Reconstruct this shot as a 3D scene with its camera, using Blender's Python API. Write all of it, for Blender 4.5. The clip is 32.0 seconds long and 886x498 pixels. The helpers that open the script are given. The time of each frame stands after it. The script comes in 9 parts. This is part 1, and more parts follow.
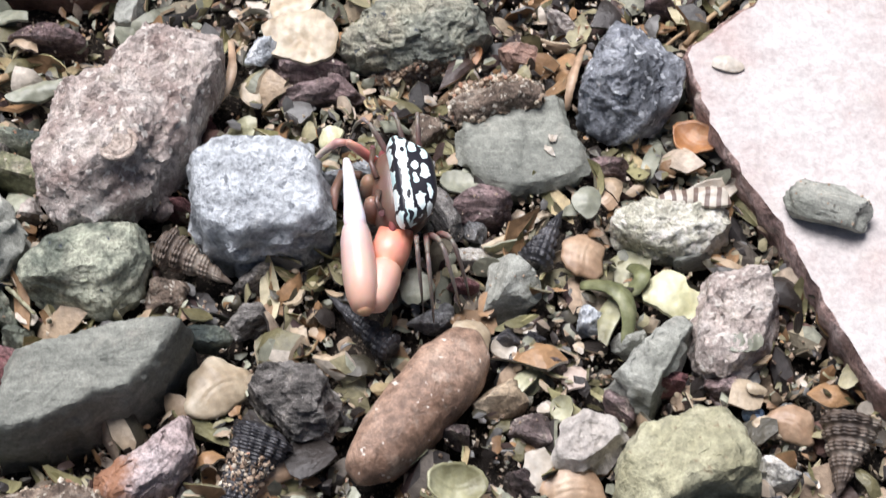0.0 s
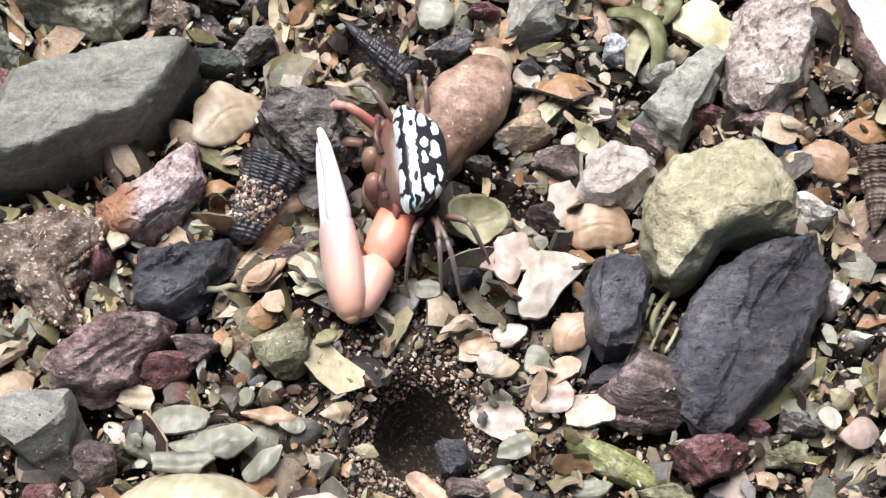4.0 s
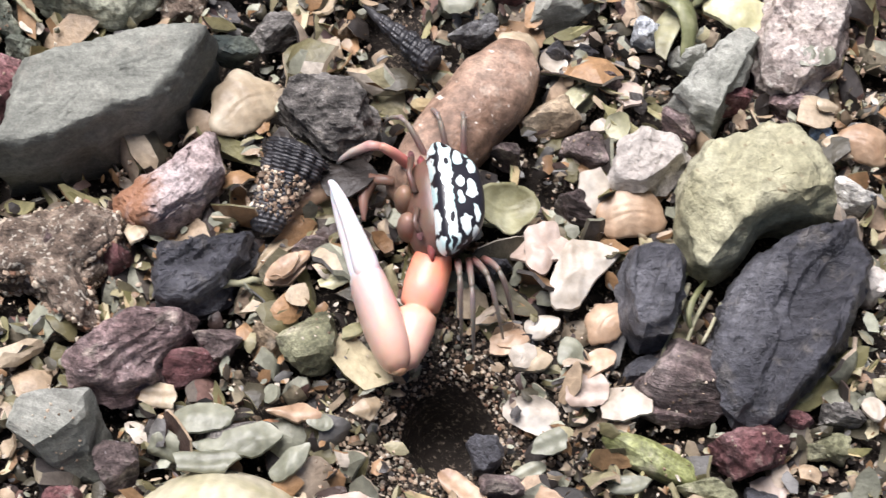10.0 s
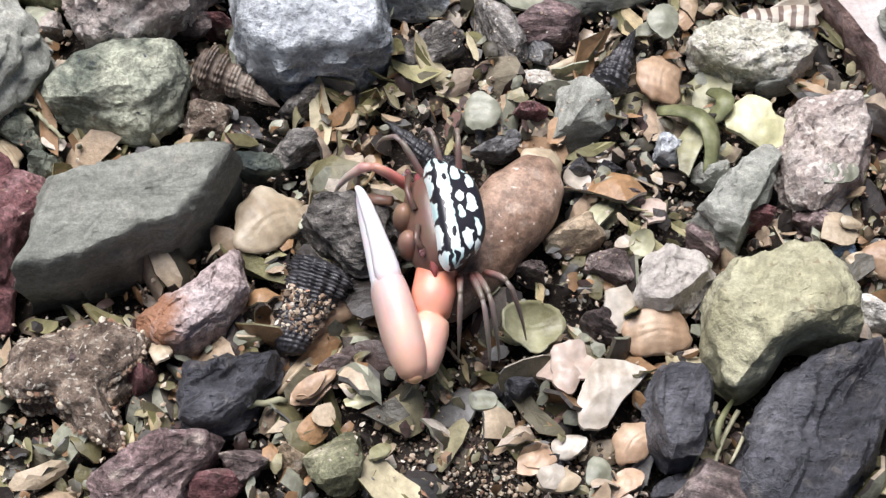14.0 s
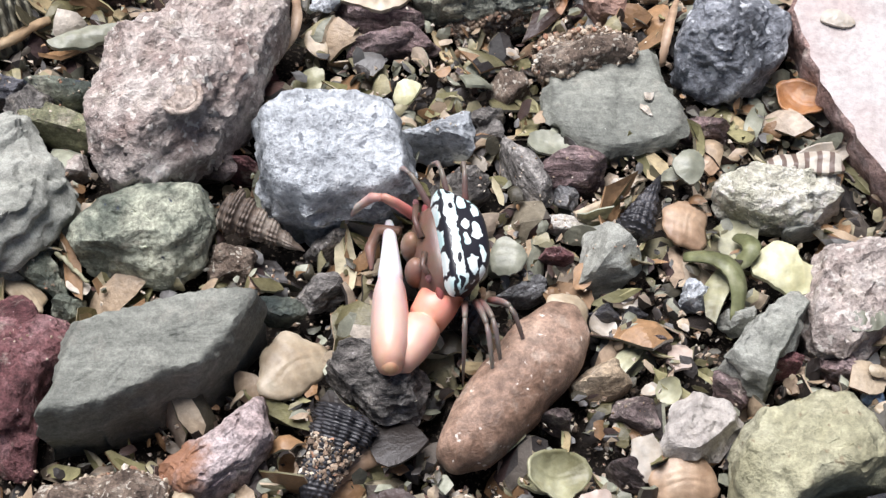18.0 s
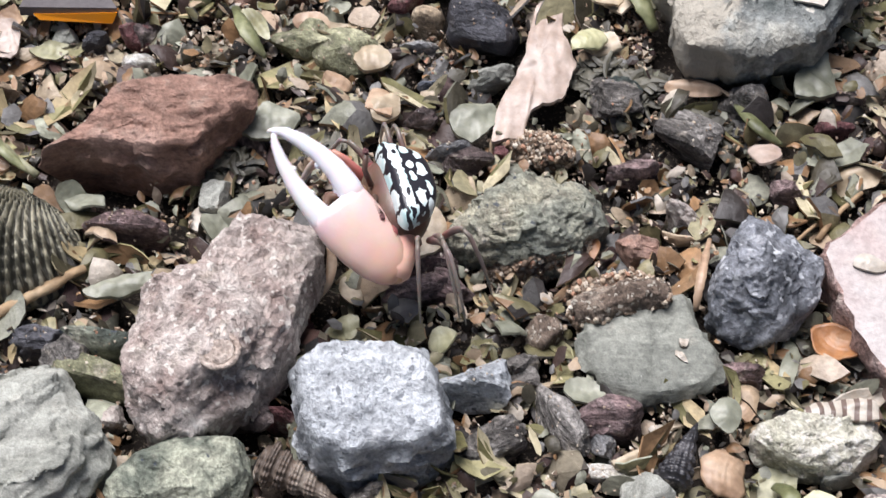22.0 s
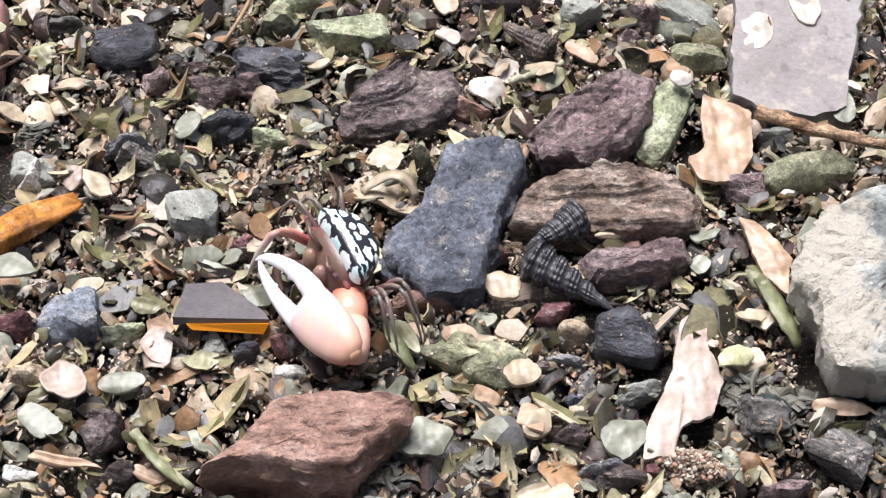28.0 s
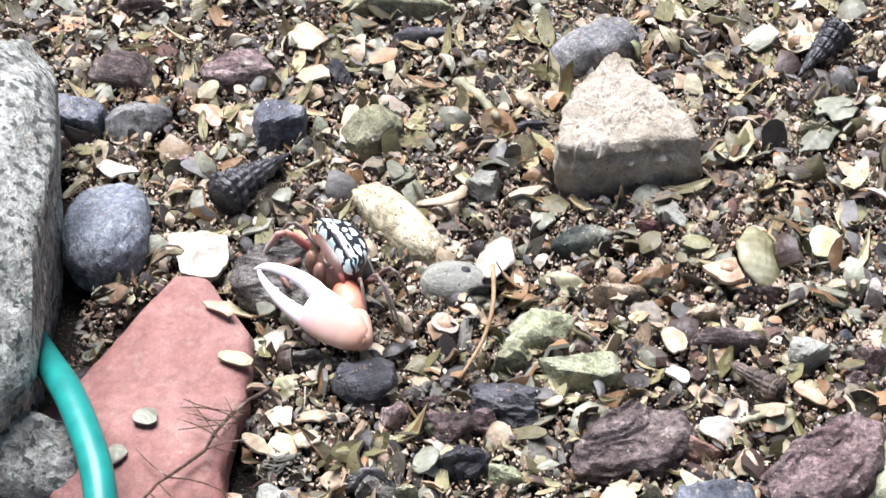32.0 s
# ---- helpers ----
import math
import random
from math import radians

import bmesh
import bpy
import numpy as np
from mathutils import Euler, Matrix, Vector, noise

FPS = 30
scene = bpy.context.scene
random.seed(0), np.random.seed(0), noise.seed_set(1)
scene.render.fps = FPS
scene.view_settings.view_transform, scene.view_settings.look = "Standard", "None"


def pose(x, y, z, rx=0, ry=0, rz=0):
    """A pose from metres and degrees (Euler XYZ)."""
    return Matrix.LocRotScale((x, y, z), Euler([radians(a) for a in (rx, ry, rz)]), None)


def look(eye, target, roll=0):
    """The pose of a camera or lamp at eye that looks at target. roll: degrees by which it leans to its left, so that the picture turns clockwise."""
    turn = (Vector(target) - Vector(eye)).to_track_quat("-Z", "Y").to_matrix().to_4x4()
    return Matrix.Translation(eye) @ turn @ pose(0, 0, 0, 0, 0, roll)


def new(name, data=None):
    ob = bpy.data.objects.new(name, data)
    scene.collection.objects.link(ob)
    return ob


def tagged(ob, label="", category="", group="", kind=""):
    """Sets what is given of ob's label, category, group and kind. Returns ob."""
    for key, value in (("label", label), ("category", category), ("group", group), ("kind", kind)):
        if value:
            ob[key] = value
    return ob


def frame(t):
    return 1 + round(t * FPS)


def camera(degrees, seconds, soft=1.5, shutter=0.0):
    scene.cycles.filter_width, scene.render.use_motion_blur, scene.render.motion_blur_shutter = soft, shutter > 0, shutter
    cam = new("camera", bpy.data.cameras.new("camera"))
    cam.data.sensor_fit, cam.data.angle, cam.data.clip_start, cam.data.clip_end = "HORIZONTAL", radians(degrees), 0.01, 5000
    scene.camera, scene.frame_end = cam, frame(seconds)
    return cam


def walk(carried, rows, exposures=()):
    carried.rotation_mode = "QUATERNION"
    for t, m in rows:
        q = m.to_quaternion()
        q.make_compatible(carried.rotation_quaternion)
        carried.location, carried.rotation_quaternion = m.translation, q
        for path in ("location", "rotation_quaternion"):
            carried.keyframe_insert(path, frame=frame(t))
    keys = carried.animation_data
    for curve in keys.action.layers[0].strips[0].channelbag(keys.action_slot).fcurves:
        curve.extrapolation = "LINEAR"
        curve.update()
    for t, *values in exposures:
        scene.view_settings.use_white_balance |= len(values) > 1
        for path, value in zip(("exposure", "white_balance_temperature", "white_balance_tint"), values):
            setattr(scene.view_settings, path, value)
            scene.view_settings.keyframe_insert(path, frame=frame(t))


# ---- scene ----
cam = camera(26.0, 32.0, soft=1.35, shutter=0.4)
PATH = [
    (0, (0.01362, -0.19387, 0.28300), (0.00082, -0.04992, 0.02010), -4.09),
    (0.5, (0.01282, -0.19655, 0.28158), (0.00224, -0.05769, 0.01587), -3.44),
    (1, (0.01198, -0.19706, 0.27953), (0.00337, -0.06327, 0.01115), -2.77),
    (1.5, (0.00984, -0.19601, 0.27595), (0.00061, -0.06806, 0.00475), -3.01),
    (2, (0.00756, -0.19568, 0.27271), (0.00172, -0.07374, -0.00132), -1.56),
    (2.5, (0.00485, -0.19473, 0.26990), (0.00014, -0.07906, -0.00686), -1.03),
    (3, (0.00241, -0.19421, 0.27035), (-0.00327, -0.08022, -0.00709), -1.26),
    (3.5, (0.00213, -0.19426, 0.26988), (-0.00136, -0.08205, -0.00832), -0.20),
    (5.5, (-0.00043, -0.19393, 0.25786), (-0.00415, -0.08150, -0.02024), -0.80),
    (6, (0.00064, -0.19464, 0.25903), (-0.00055, -0.08538, -0.02036), 0.37),
    (6.5, (-0.00268, -0.19338, 0.26042), (-0.00520, -0.08322, -0.01861), -0.35),
    (7, (0.00066, -0.19379, 0.26004), (0.00114, -0.08219, -0.01843), 0.98),
    (7.5, (0.00210, -0.19373, 0.26012), (0.00216, -0.08316, -0.01876), 0.63),
    (8, (0.00182, -0.19488, 0.25981), (0.00152, -0.08348, -0.01875), 0.41),
    (8.5, (-0.00043, -0.19502, 0.26020), (0.00023, -0.08385, -0.01844), 0.95),
    (9, (-0.00289, -0.19389, 0.25961), (-0.00289, -0.08310, -0.01919), 0.75),
    (9.5, (-0.00138, -0.19379, 0.25882), (0.00021, -0.08307, -0.01999), 1.53),
    (10, (-0.00509, -0.19236, 0.25905), (-0.00583, -0.08022, -0.01920), 0.43),
    (10.5, (-0.00785, -0.19173, 0.25904), (-0.00973, -0.07826, -0.01867), -0.07),
    (11, (-0.00751, -0.18780, 0.26154), (-0.01031, -0.06793, -0.01345), -0.55),
    (11.5, (-0.00895, -0.18450, 0.26388), (-0.01205, -0.06042, -0.00924), -0.64),
    (12, (-0.00919, -0.18701, 0.26310), (-0.01032, -0.06117, -0.00923), 0.38),
    (12.5, (-0.01027, -0.18628, 0.26310), (-0.01007, -0.06194, -0.00992), 0.99),
    (13, (-0.01159, -0.18467, 0.26150), (-0.00966, -0.06277, -0.01261), 1.72),
    (13.5, (-0.01356, -0.18490, 0.26141), (-0.01059, -0.06349, -0.01291), 2.08),
    (15.5, (-0.01062, -0.18461, 0.26025), (-0.00559, -0.06373, -0.01427), 2.81),
    (16, (-0.01270, -0.18101, 0.25962), (-0.01163, -0.05960, -0.01471), 1.15),
    (16.5, (-0.01350, -0.18057, 0.26130), (-0.01138, -0.05254, -0.01000), 1.66),
    (17, (-0.01501, -0.18122, 0.26461), (-0.01219, -0.04687, -0.00361), 2.05),
    (17.5, (-0.01557, -0.18073, 0.26524), (-0.01514, -0.04506, -0.00233), 1.15),
    (18, (-0.01493, -0.17939, 0.26251), (-0.01354, -0.04275, -0.00456), 1.51),
    (18.5, (-0.01739, -0.18078, 0.26151), (-0.01718, -0.04201, -0.00447), 1.23),
    (19, (-0.01733, -0.17899, 0.26084), (-0.01459, -0.04078, -0.00542), 2.10),
    (19.5, (-0.01542, -0.17304, 0.26130), (-0.00928, -0.03204, -0.00342), 3.17),
    (20, (-0.01952, -0.17011, 0.26634), (-0.01559, -0.01938, 0.00699), 2.25),
    (20.5, (-0.02491, -0.16543, 0.26790), (-0.02199, -0.01427, 0.00878), 1.88),
    (21, (-0.02082, -0.16659, 0.26718), (-0.01640, -0.01515, 0.00825), 2.30),
    (21.5, (-0.02185, -0.16572, 0.26931), (-0.01683, -0.01287, 0.01122), 2.38),
    (22, (-0.02114, -0.16595, 0.27001), (-0.01965, -0.00906, 0.01431), 1.10),
    (22.5, (-0.02631, -0.16282, 0.27349), (-0.02637, -0.00240, 0.01998), 0.64),
    (23, (-0.02659, -0.16216, 0.27434), (-0.02793, 0.00079, 0.02246), 0.27),
    (23.5, (-0.02764, -0.16185, 0.27406), (-0.02722, 0.00357, 0.02378), 0.79),
    (24, (-0.02838, -0.16126, 0.27334), (-0.02572, 0.00525, 0.02381), 1.52),
    (24.5, (-0.02626, -0.16284, 0.27353), (-0.02311, 0.00279, 0.02341), 1.62),
    (26.5, (-0.03215, -0.15960, 0.27737), (-0.03032, 0.01062, 0.03035), 1.28),
    (27, (-0.03280, -0.15266, 0.28004), (-0.03662, 0.01851, 0.03370), 0.08),
    (27.5, (-0.04498, -0.15423, 0.28027), (-0.04465, 0.02548, 0.04005), 1.36),
    (28, (-0.04759, -0.15368, 0.28140), (-0.04629, 0.03080, 0.04482), 1.66),
    (28.5, (-0.04807, -0.15380, 0.28110), (-0.04774, 0.03021, 0.04416), 1.47),
    (29, (-0.05249, -0.15165, 0.28292), (-0.05736, 0.03494, 0.04806), 0.14),
    (29.5, (-0.05841, -0.15010, 0.28684), (-0.06738, 0.04118, 0.05590), -0.76),
    (30, (-0.05874, -0.15084, 0.28861), (-0.06754, 0.04415, 0.06079), -0.68),
    (30.5, (-0.05897, -0.14956, 0.28979), (-0.07020, 0.04982, 0.06591), -1.14),
    (31, (-0.05750, -0.14813, 0.29168), (-0.07335, 0.05773, 0.07403), -1.78),
    (31.5, (-0.06175, -0.14866, 0.29443), (-0.08340, 0.06163, 0.08157), -2.43),
    (32, (-0.06232, -0.14988, 0.29838), (-0.08708, 0.06387, 0.08935), -2.52),
]
walk(cam, [(t, look(eye, target, roll)) for t, eye, target, roll in PATH], exposures=[(0, 0.74, 6150, 14), (1.2, 0.66, 6150, 14), (2, 0.66, 6200, 14), (3, 0.95, 6300, 16), (9, 0.97, 6300, 16), (12, 0.84, 6250, 15), (14, 0.77, 6200, 14), (18, 0.76, 6150, 14), (20.5, 0.8, 6150, 14), (22, 0.7, 6150, 15), (23, 1.02, 6150, 14), (24.5, 0.9, 6150, 14), (26.5, 0.82, 6130, 15), (27.2, 1.02, 6130, 15), (29, 1.02, 6130, 15), (30, 1.2, 6080, 15), (32, 1.34, 6030, 15)])

# ---- light: a bright, hazy overcast day ----
SUN_UP, SUN_TURN = 66, -30
world = bpy.data.worlds.new("sky")
scene.world = world
world.use_nodes = True
wn, wl = world.node_tree.nodes, world.node_tree.links
sky = wn.new("ShaderNodeTexSky")
sky.sky_type = "NISHITA"
sky.sun_disc = False
sky.sun_elevation, sky.sun_rotation = radians(SUN_UP), radians(SUN_TURN)
sky.air_density, sky.dust_density, sky.ozone_density = 1.0, 4.0, 0.6
wl.new(sky.outputs["Color"], wn["Background"].inputs["Color"])
wn["Background"].inputs["Strength"].default_value = 0.034
sun = new("sun", bpy.data.lights.new("sun", "SUN"))
sun.data.energy, sun.data.angle, sun.data.color = 4.1, radians(40), (1.0, 0.975, 0.95)
sd = Vector((math.sin(radians(SUN_TURN)) * math.cos(radians(SUN_UP)), math.cos(radians(SUN_TURN)) * math.cos(radians(SUN_UP)), math.sin(radians(SUN_UP))))
sun.matrix_world = look(sd * 3, (0, 0, 0))


# ---- materials ----
def ramp(nt, fac, stops, mode="LINEAR"):
    node = nt.nodes.new("ShaderNodeValToRGB")
    node.color_ramp.interpolation = mode
    el = node.color_ramp.elements
    while len(el) < len(stops):
        el.new(0.5)
    for e, (p, c) in zip(el, stops):
        e.position, e.color = p, (*c, 1)
    nt.links.new(fac, node.inputs["Fac"])
    return node.outputs["Color"]


def tex(nt, kind, vec, scale, detail=5.0, rough=0.6):
    node = nt.nodes.new(kind)
    node.inputs["Scale"].default_value = scale
    if "Detail" in node.inputs:
        node.inputs["Detail"].default_value = detail
    if "Roughness" in node.inputs:
        node.inputs["Roughness"].default_value = rough
    nt.links.new(vec, node.inputs["Vector"])
    return node


def mixed(nt, fac, a, b, mode="MIX"):
    node = nt.nodes.new("ShaderNodeMix")
    node.data_type, node.blend_type = "RGBA", mode
    for value, key in ((fac, 0), (a, 6), (b, 7)):
        if isinstance(value, (int, float)):
            node.inputs[key].default_value = value
        elif isinstance(value, tuple):
            node.inputs[key].default_value = (*value, 1)
        else:
            nt.links.new(value, node.inputs[key])
    return node.outputs[2]


def shifted(nt, island=False):
    """Object coordinates moved by a random amount, so that no two pieces share one pattern."""
    co = nt.nodes.new("ShaderNodeTexCoord").outputs["Object"]
    if island:
        rnd = nt.nodes.new("ShaderNodeNewGeometry").outputs["Random Per Island"]
    else:
        rnd = nt.nodes.new("ShaderNodeObjectInfo").outputs["Random"]
    add = nt.nodes.new("ShaderNodeVectorMath")
    add.operation = "ADD"
    nt.links.new(co, add.inputs[0])
    nt.links.new(rnd, add.inputs[1])
    return add.outputs[0], rnd


def surface(name, rough=0.8, spec=0.35):
    m = bpy.data.materials.new(name)
    m.use_nodes = True
    b = m.node_tree.nodes["Principled BSDF"]
    b.inputs["Roughness"].default_value = rough
    b.inputs["Specular IOR Level"].default_value = spec
    return m, m.node_tree, b


def bumped(nt, b, height, strength, dist):
    node = nt.nodes.new("ShaderNodeBump")
    node.inputs["Strength"].default_value, node.inputs["Distance"].default_value = strength, dist
    nt.links.new(height, node.inputs["Height"])
    nt.links.new(node.outputs["Normal"], b.inputs["Normal"])


def stone_mat(name, dark, mid, light, grain=900, blotch=120, speck=None, speck_at=0.66, rough=0.82, bump=0.5, mott=0.5, layers=0.0, dusty=0.5, stops=(0.3, 0.52, 0.72), patch=0.5):
    """Stone: blotches, fine grain and, where given, mineral specks or dark specks for pits."""
    m, nt, b = surface(name, rough)
    vec, rnd = shifted(nt)
    big = tex(nt, "ShaderNodeTexNoise", vec, blotch, 4, 0.6)
    fine = tex(nt, "ShaderNodeTexNoise", vec, grain, 6, 0.7)
    col = ramp(nt, big.outputs["Fac"], [(stops[0], dark), (stops[1], mid), (stops[2], light)])
    if patch:
        # crusts of dried sand and damp stains
        crust = tex(nt, "ShaderNodeTexNoise", vec, 210, 6, 0.68)
        col = mixed(nt, mixed(nt, 1.0, ramp(nt, crust.outputs["Fac"], [(0.56, (0, 0, 0)), (0.66, (1, 1, 1))]), (patch, patch, patch), "MULTIPLY"), col, (0.44, 0.39, 0.32))
        col = mixed(nt, mixed(nt, 1.0, ramp(nt, crust.outputs["Fac"], [(0.34, (1, 1, 1)), (0.43, (0, 0, 0))]), (patch, patch, patch), "MULTIPLY"), col, tuple(0.45 * q for q in dark))
    col = mixed(nt, mott, col, ramp(nt, fine.outputs["Fac"], [(0.37, (0.06, 0.06, 0.06)), (0.5, (0.5, 0.5, 0.5)), (0.63, (0.96, 0.96, 0.96))]), "OVERLAY")
    dust = tex(nt, "ShaderNodeTexNoise", vec, grain * 3.2, 3, 0.7)
    col = mixed(nt, 0.5 * dusty, col, ramp(nt, dust.outputs["Fac"], [(0.4, (0.08, 0.08, 0.08)), (0.5, (0.5, 0.5, 0.5)), (0.6, (0.92, 0.92, 0.92))]), "OVERLAY")
    if layers:
        # thin beds: streaks drawn out along the stone
        drawn = nt.nodes.new("ShaderNodeMapping")
        drawn.inputs["Scale"].default_value = (0.28, 1.5, 2.2)
        nt.links.new(vec, drawn.inputs["Vector"])
        band = tex(nt, "ShaderNodeTexNoise", drawn.outputs["Vector"], 380, 5, 0.65)
        col = mixed(nt, min(layers * 4, 0.9), col, ramp(nt, band.outputs["Fac"], [(0.36, (0.1, 0.1, 0.1)), (0.5, (0.5, 0.5, 0.5)), (0.64, (0.9, 0.9, 0.9))]), "OVERLAY")
    if speck:
        cell = tex(nt, "ShaderNodeTexNoise", vec, grain * 1.3, 2, 0.5)
        col = mixed(nt, ramp(nt, cell.outputs["Fac"], [(speck_at, (0, 0, 0)), (speck_at + 0.05, (1, 1, 1))]), col, speck)
    hue = nt.nodes.new("ShaderNodeHueSaturation")
    lift = nt.nodes.new("ShaderNodeMapRange")
    lift.inputs["To Min"].default_value, lift.inputs["To Max"].default_value = 0.82, 1.15
    nt.links.new(rnd, lift.inputs["Value"])
    nt.links.new(lift.outputs["Result"], hue.inputs["Value"])
    nt.links.new(col, hue.inputs["Color"])
    nt.links.new(hue.outputs["Color"], b.inputs["Base Color"])
    h = mixed(nt, 0.5 if layers else 0.4, mixed(nt, 0.35, fine.outputs["Fac"], dust.outputs["Fac"]), band.outputs["Fac"] if layers else big.outputs["Fac"])
    bumped(nt, b, h, min(bump * 1.5, 1), 0.003)
    rr = nt.nodes.new("ShaderNodeMapRange")
    rr.inputs["To Min"].default_value, rr.inputs["To Max"].default_value = rough - 0.2, min(rough + 0.12, 1)
    nt.links.new(big.outputs["Fac"], rr.inputs["Value"])
    nt.links.new(rr.outputs["Result"], b.inputs["Roughness"])
    return m


M = {}
M["pinkgrey"] = stone_mat("pinkish_grey_stone", (0.27, 0.2, 0.175), (0.45, 0.385, 0.345), (0.56, 0.505, 0.46), 480, 130, (0.66, 0.61, 0.55), 0.6, 0.88, 0.9, 0.42, dusty=0.35)
M["fossil"] = stone_mat("pale_fossil", (0.36, 0.28, 0.23), (0.47, 0.39, 0.33), (0.56, 0.49, 0.43), 500, 200, None, 0.7, 0.85, 0.6, 0.3)
# its dark specks paint the shade of small pits
M["bluegrey"] = stone_mat("blue_grey_stone", (0.25, 0.265, 0.277), (0.42, 0.442, 0.458), (0.54, 0.563, 0.58), 420, 150, (0.2, 0.213, 0.228), 0.63, 0.85, 0.8, 0.42, dusty=0.35, patch=0.12)
M["granite"] = stone_mat("dark_granite", (0.1, 0.108, 0.12), (0.25, 0.262, 0.285), (0.4, 0.415, 0.44), 420, 150, (0.6, 0.62, 0.64), 0.6, 0.85, 0.9, patch=0.12)
M["greygreen"] = stone_mat("grey_green_slate", (0.168, 0.174, 0.146), (0.28, 0.283, 0.246), (0.358, 0.364, 0.323), 1200, 60, (0.5, 0.5, 0.45), 0.76, 0.75, 0.3, 0.2, layers=0.08, dusty=0.35, patch=0.15)
M["greenslate"] = stone_mat("blue_green_slate", (0.13, 0.136, 0.117), (0.2, 0.206, 0.176), (0.275, 0.28, 0.24), 900, 70, (0.42, 0.42, 0.38), 0.76, 0.7, 0.3, 0.22, layers=0.05, dusty=0.3, patch=0.15)
M["mottled"] = stone_mat("green_mottled_stone", (0.03, 0.04, 0.036), (0.14, 0.155, 0.12), (0.42, 0.43, 0.33), 500, 48, (0.05, 0.06, 0.08), 0.68, 0.7, 0.5, stops=(0.44, 0.54, 0.64), patch=0.3)
M["lichen"] = stone_mat("grey_green_crusted_stone", (0.15, 0.165, 0.145), (0.32, 0.325, 0.255), (0.47, 0.425, 0.31), 500, 80, (0.1, 0.11, 0.12), 0.66, 0.8, 0.8)
M["bluerock"] = stone_mat("blue_grey_worn_rock", (0.15, 0.17, 0.2), (0.27, 0.3, 0.34), (0.38, 0.41, 0.45), 700, 80, (0.14, 0.15, 0.18), 0.66, 0.8, 0.6, patch=0.25)
M["slate"] = stone_mat("black_slate", (0.026, 0.026, 0.031), (0.066, 0.066, 0.075), (0.145, 0.145, 0.158), 700, 80, None, 0.7, 0.46, 0.6, 0.3, layers=0.09, dusty=0.3, patch=0.16)
M["purple"] = stone_mat("purple_brown_stone", (0.078, 0.0497, 0.0474), (0.203, 0.143, 0.138), (0.328, 0.253, 0.244), 700, 130, (0.52, 0.45, 0.43), 0.7, 0.68, 0.8, layers=0.15)
M["red"] = stone_mat("red_brown_stone", (0.18, 0.1, 0.074), (0.3, 0.182, 0.138), (0.39, 0.268, 0.22), 700, 60, (0.5, 0.38, 0.33), 0.74, 0.8, 0.5, 0.3, layers=0.05, dusty=0.25, patch=0.25)
M["maroon"] = stone_mat("maroon_stone", (0.08, 0.03, 0.032), (0.19, 0.085, 0.085), (0.34, 0.2, 0.2), 800, 170, (0.45, 0.33, 0.33), 0.7, 0.8, 0.9)
M["yellow"] = stone_mat("yellowish_stone", (0.23, 0.215, 0.125), (0.37, 0.355, 0.235), (0.47, 0.455, 0.33), 420, 70, (0.26, 0.22, 0.14), 0.66, 0.85, 0.5, 0.28, dusty=0.25, patch=0.15)
M["tan"] = stone_mat("tan_stone", (0.18, 0.13, 0.08), (0.36, 0.28, 0.19), (0.52, 0.43, 0.32), 600, 110, None, 0.7, 0.75, 0.45)
M["olive"] = stone_mat("olive_stone", (0.08, 0.08, 0.045), (0.2, 0.2, 0.12), (0.36, 0.35, 0.23), 700, 120, None, 0.7, 0.65, 0.4)
M["brownpeb"] = stone_mat("smooth_brown_stone", (0.15, 0.09, 0.06), (0.27, 0.18, 0.13), (0.39, 0.29, 0.22), 600, 60, (0.6, 0.54, 0.47), 0.68, 0.5, 0.25, 0.4, patch=0.3, dusty=0.3)
M["grey"] = stone_mat("grey_stone", (0.12, 0.12, 0.125), (0.25, 0.25, 0.25), (0.4, 0.39, 0.38), 700, 120, None, 0.7, 0.85, 0.7)
M["darkgrey"] = stone_mat("dark_grey_stone", (0.064, 0.057, 0.051), (0.17, 0.157, 0.143), (0.31, 0.293, 0.27), 700, 130, (0.5, 0.48, 0.46), 0.7, 0.8, 0.8, layers=0.2)
M["pinkwhite"] = stone_mat("pinkish_white_stone", (0.4, 0.36, 0.325), (0.48, 0.44, 0.395), (0.56, 0.525, 0.48), 600, 100, None, 0.7, 0.8, 0.4, 0.25, dusty=0.15)
M["purpleorange"] = stone_mat("mauve_stone_with_rusty_end", (0.2, 0.14, 0.125), (0.36, 0.285, 0.27), (0.47, 0.405, 0.395), 700, 90, None, 0.7, 0.8, 0.5)
nt = M["purpleorange"].node_tree
b = nt.nodes["Principled BSDF"]
co = nt.nodes.new("ShaderNodeTexCoord").outputs["Object"]
sep = nt.nodes.new("ShaderNodeSeparateXYZ")
nt.links.new(co, sep.inputs[0])
edge = nt.nodes.new("ShaderNodeMath")
edge.operation = "MULTIPLY_ADD"
edge.inputs[1].default_value = -45.0
nt.links.new(sep.outputs["X"], edge.inputs[0])
nt.links.new(tex(nt, "ShaderNodeTexNoise", co, 170, 5, 0.65).outputs["Fac"], edge.inputs[2])
rust = ramp(nt, edge.outputs[0], [(0.52, (0, 0, 0)), (0.72, (0.85, 0.85, 0.85))])
nt.links.new(mixed(nt, rust, b.inputs["Base Color"].links[0].from_socket, (0.33, 0.15, 0.07)), b.inputs["Base Color"])
M["slabpink"] = stone_mat("pale_pink_slab", (0.4, 0.29, 0.265), (0.46, 0.415, 0.395), (0.53, 0.505, 0.485), 300, 35, (0.4, 0.3, 0.27), 0.74, 0.9, 0.25, 0.12, dusty=0.2, patch=0.2)
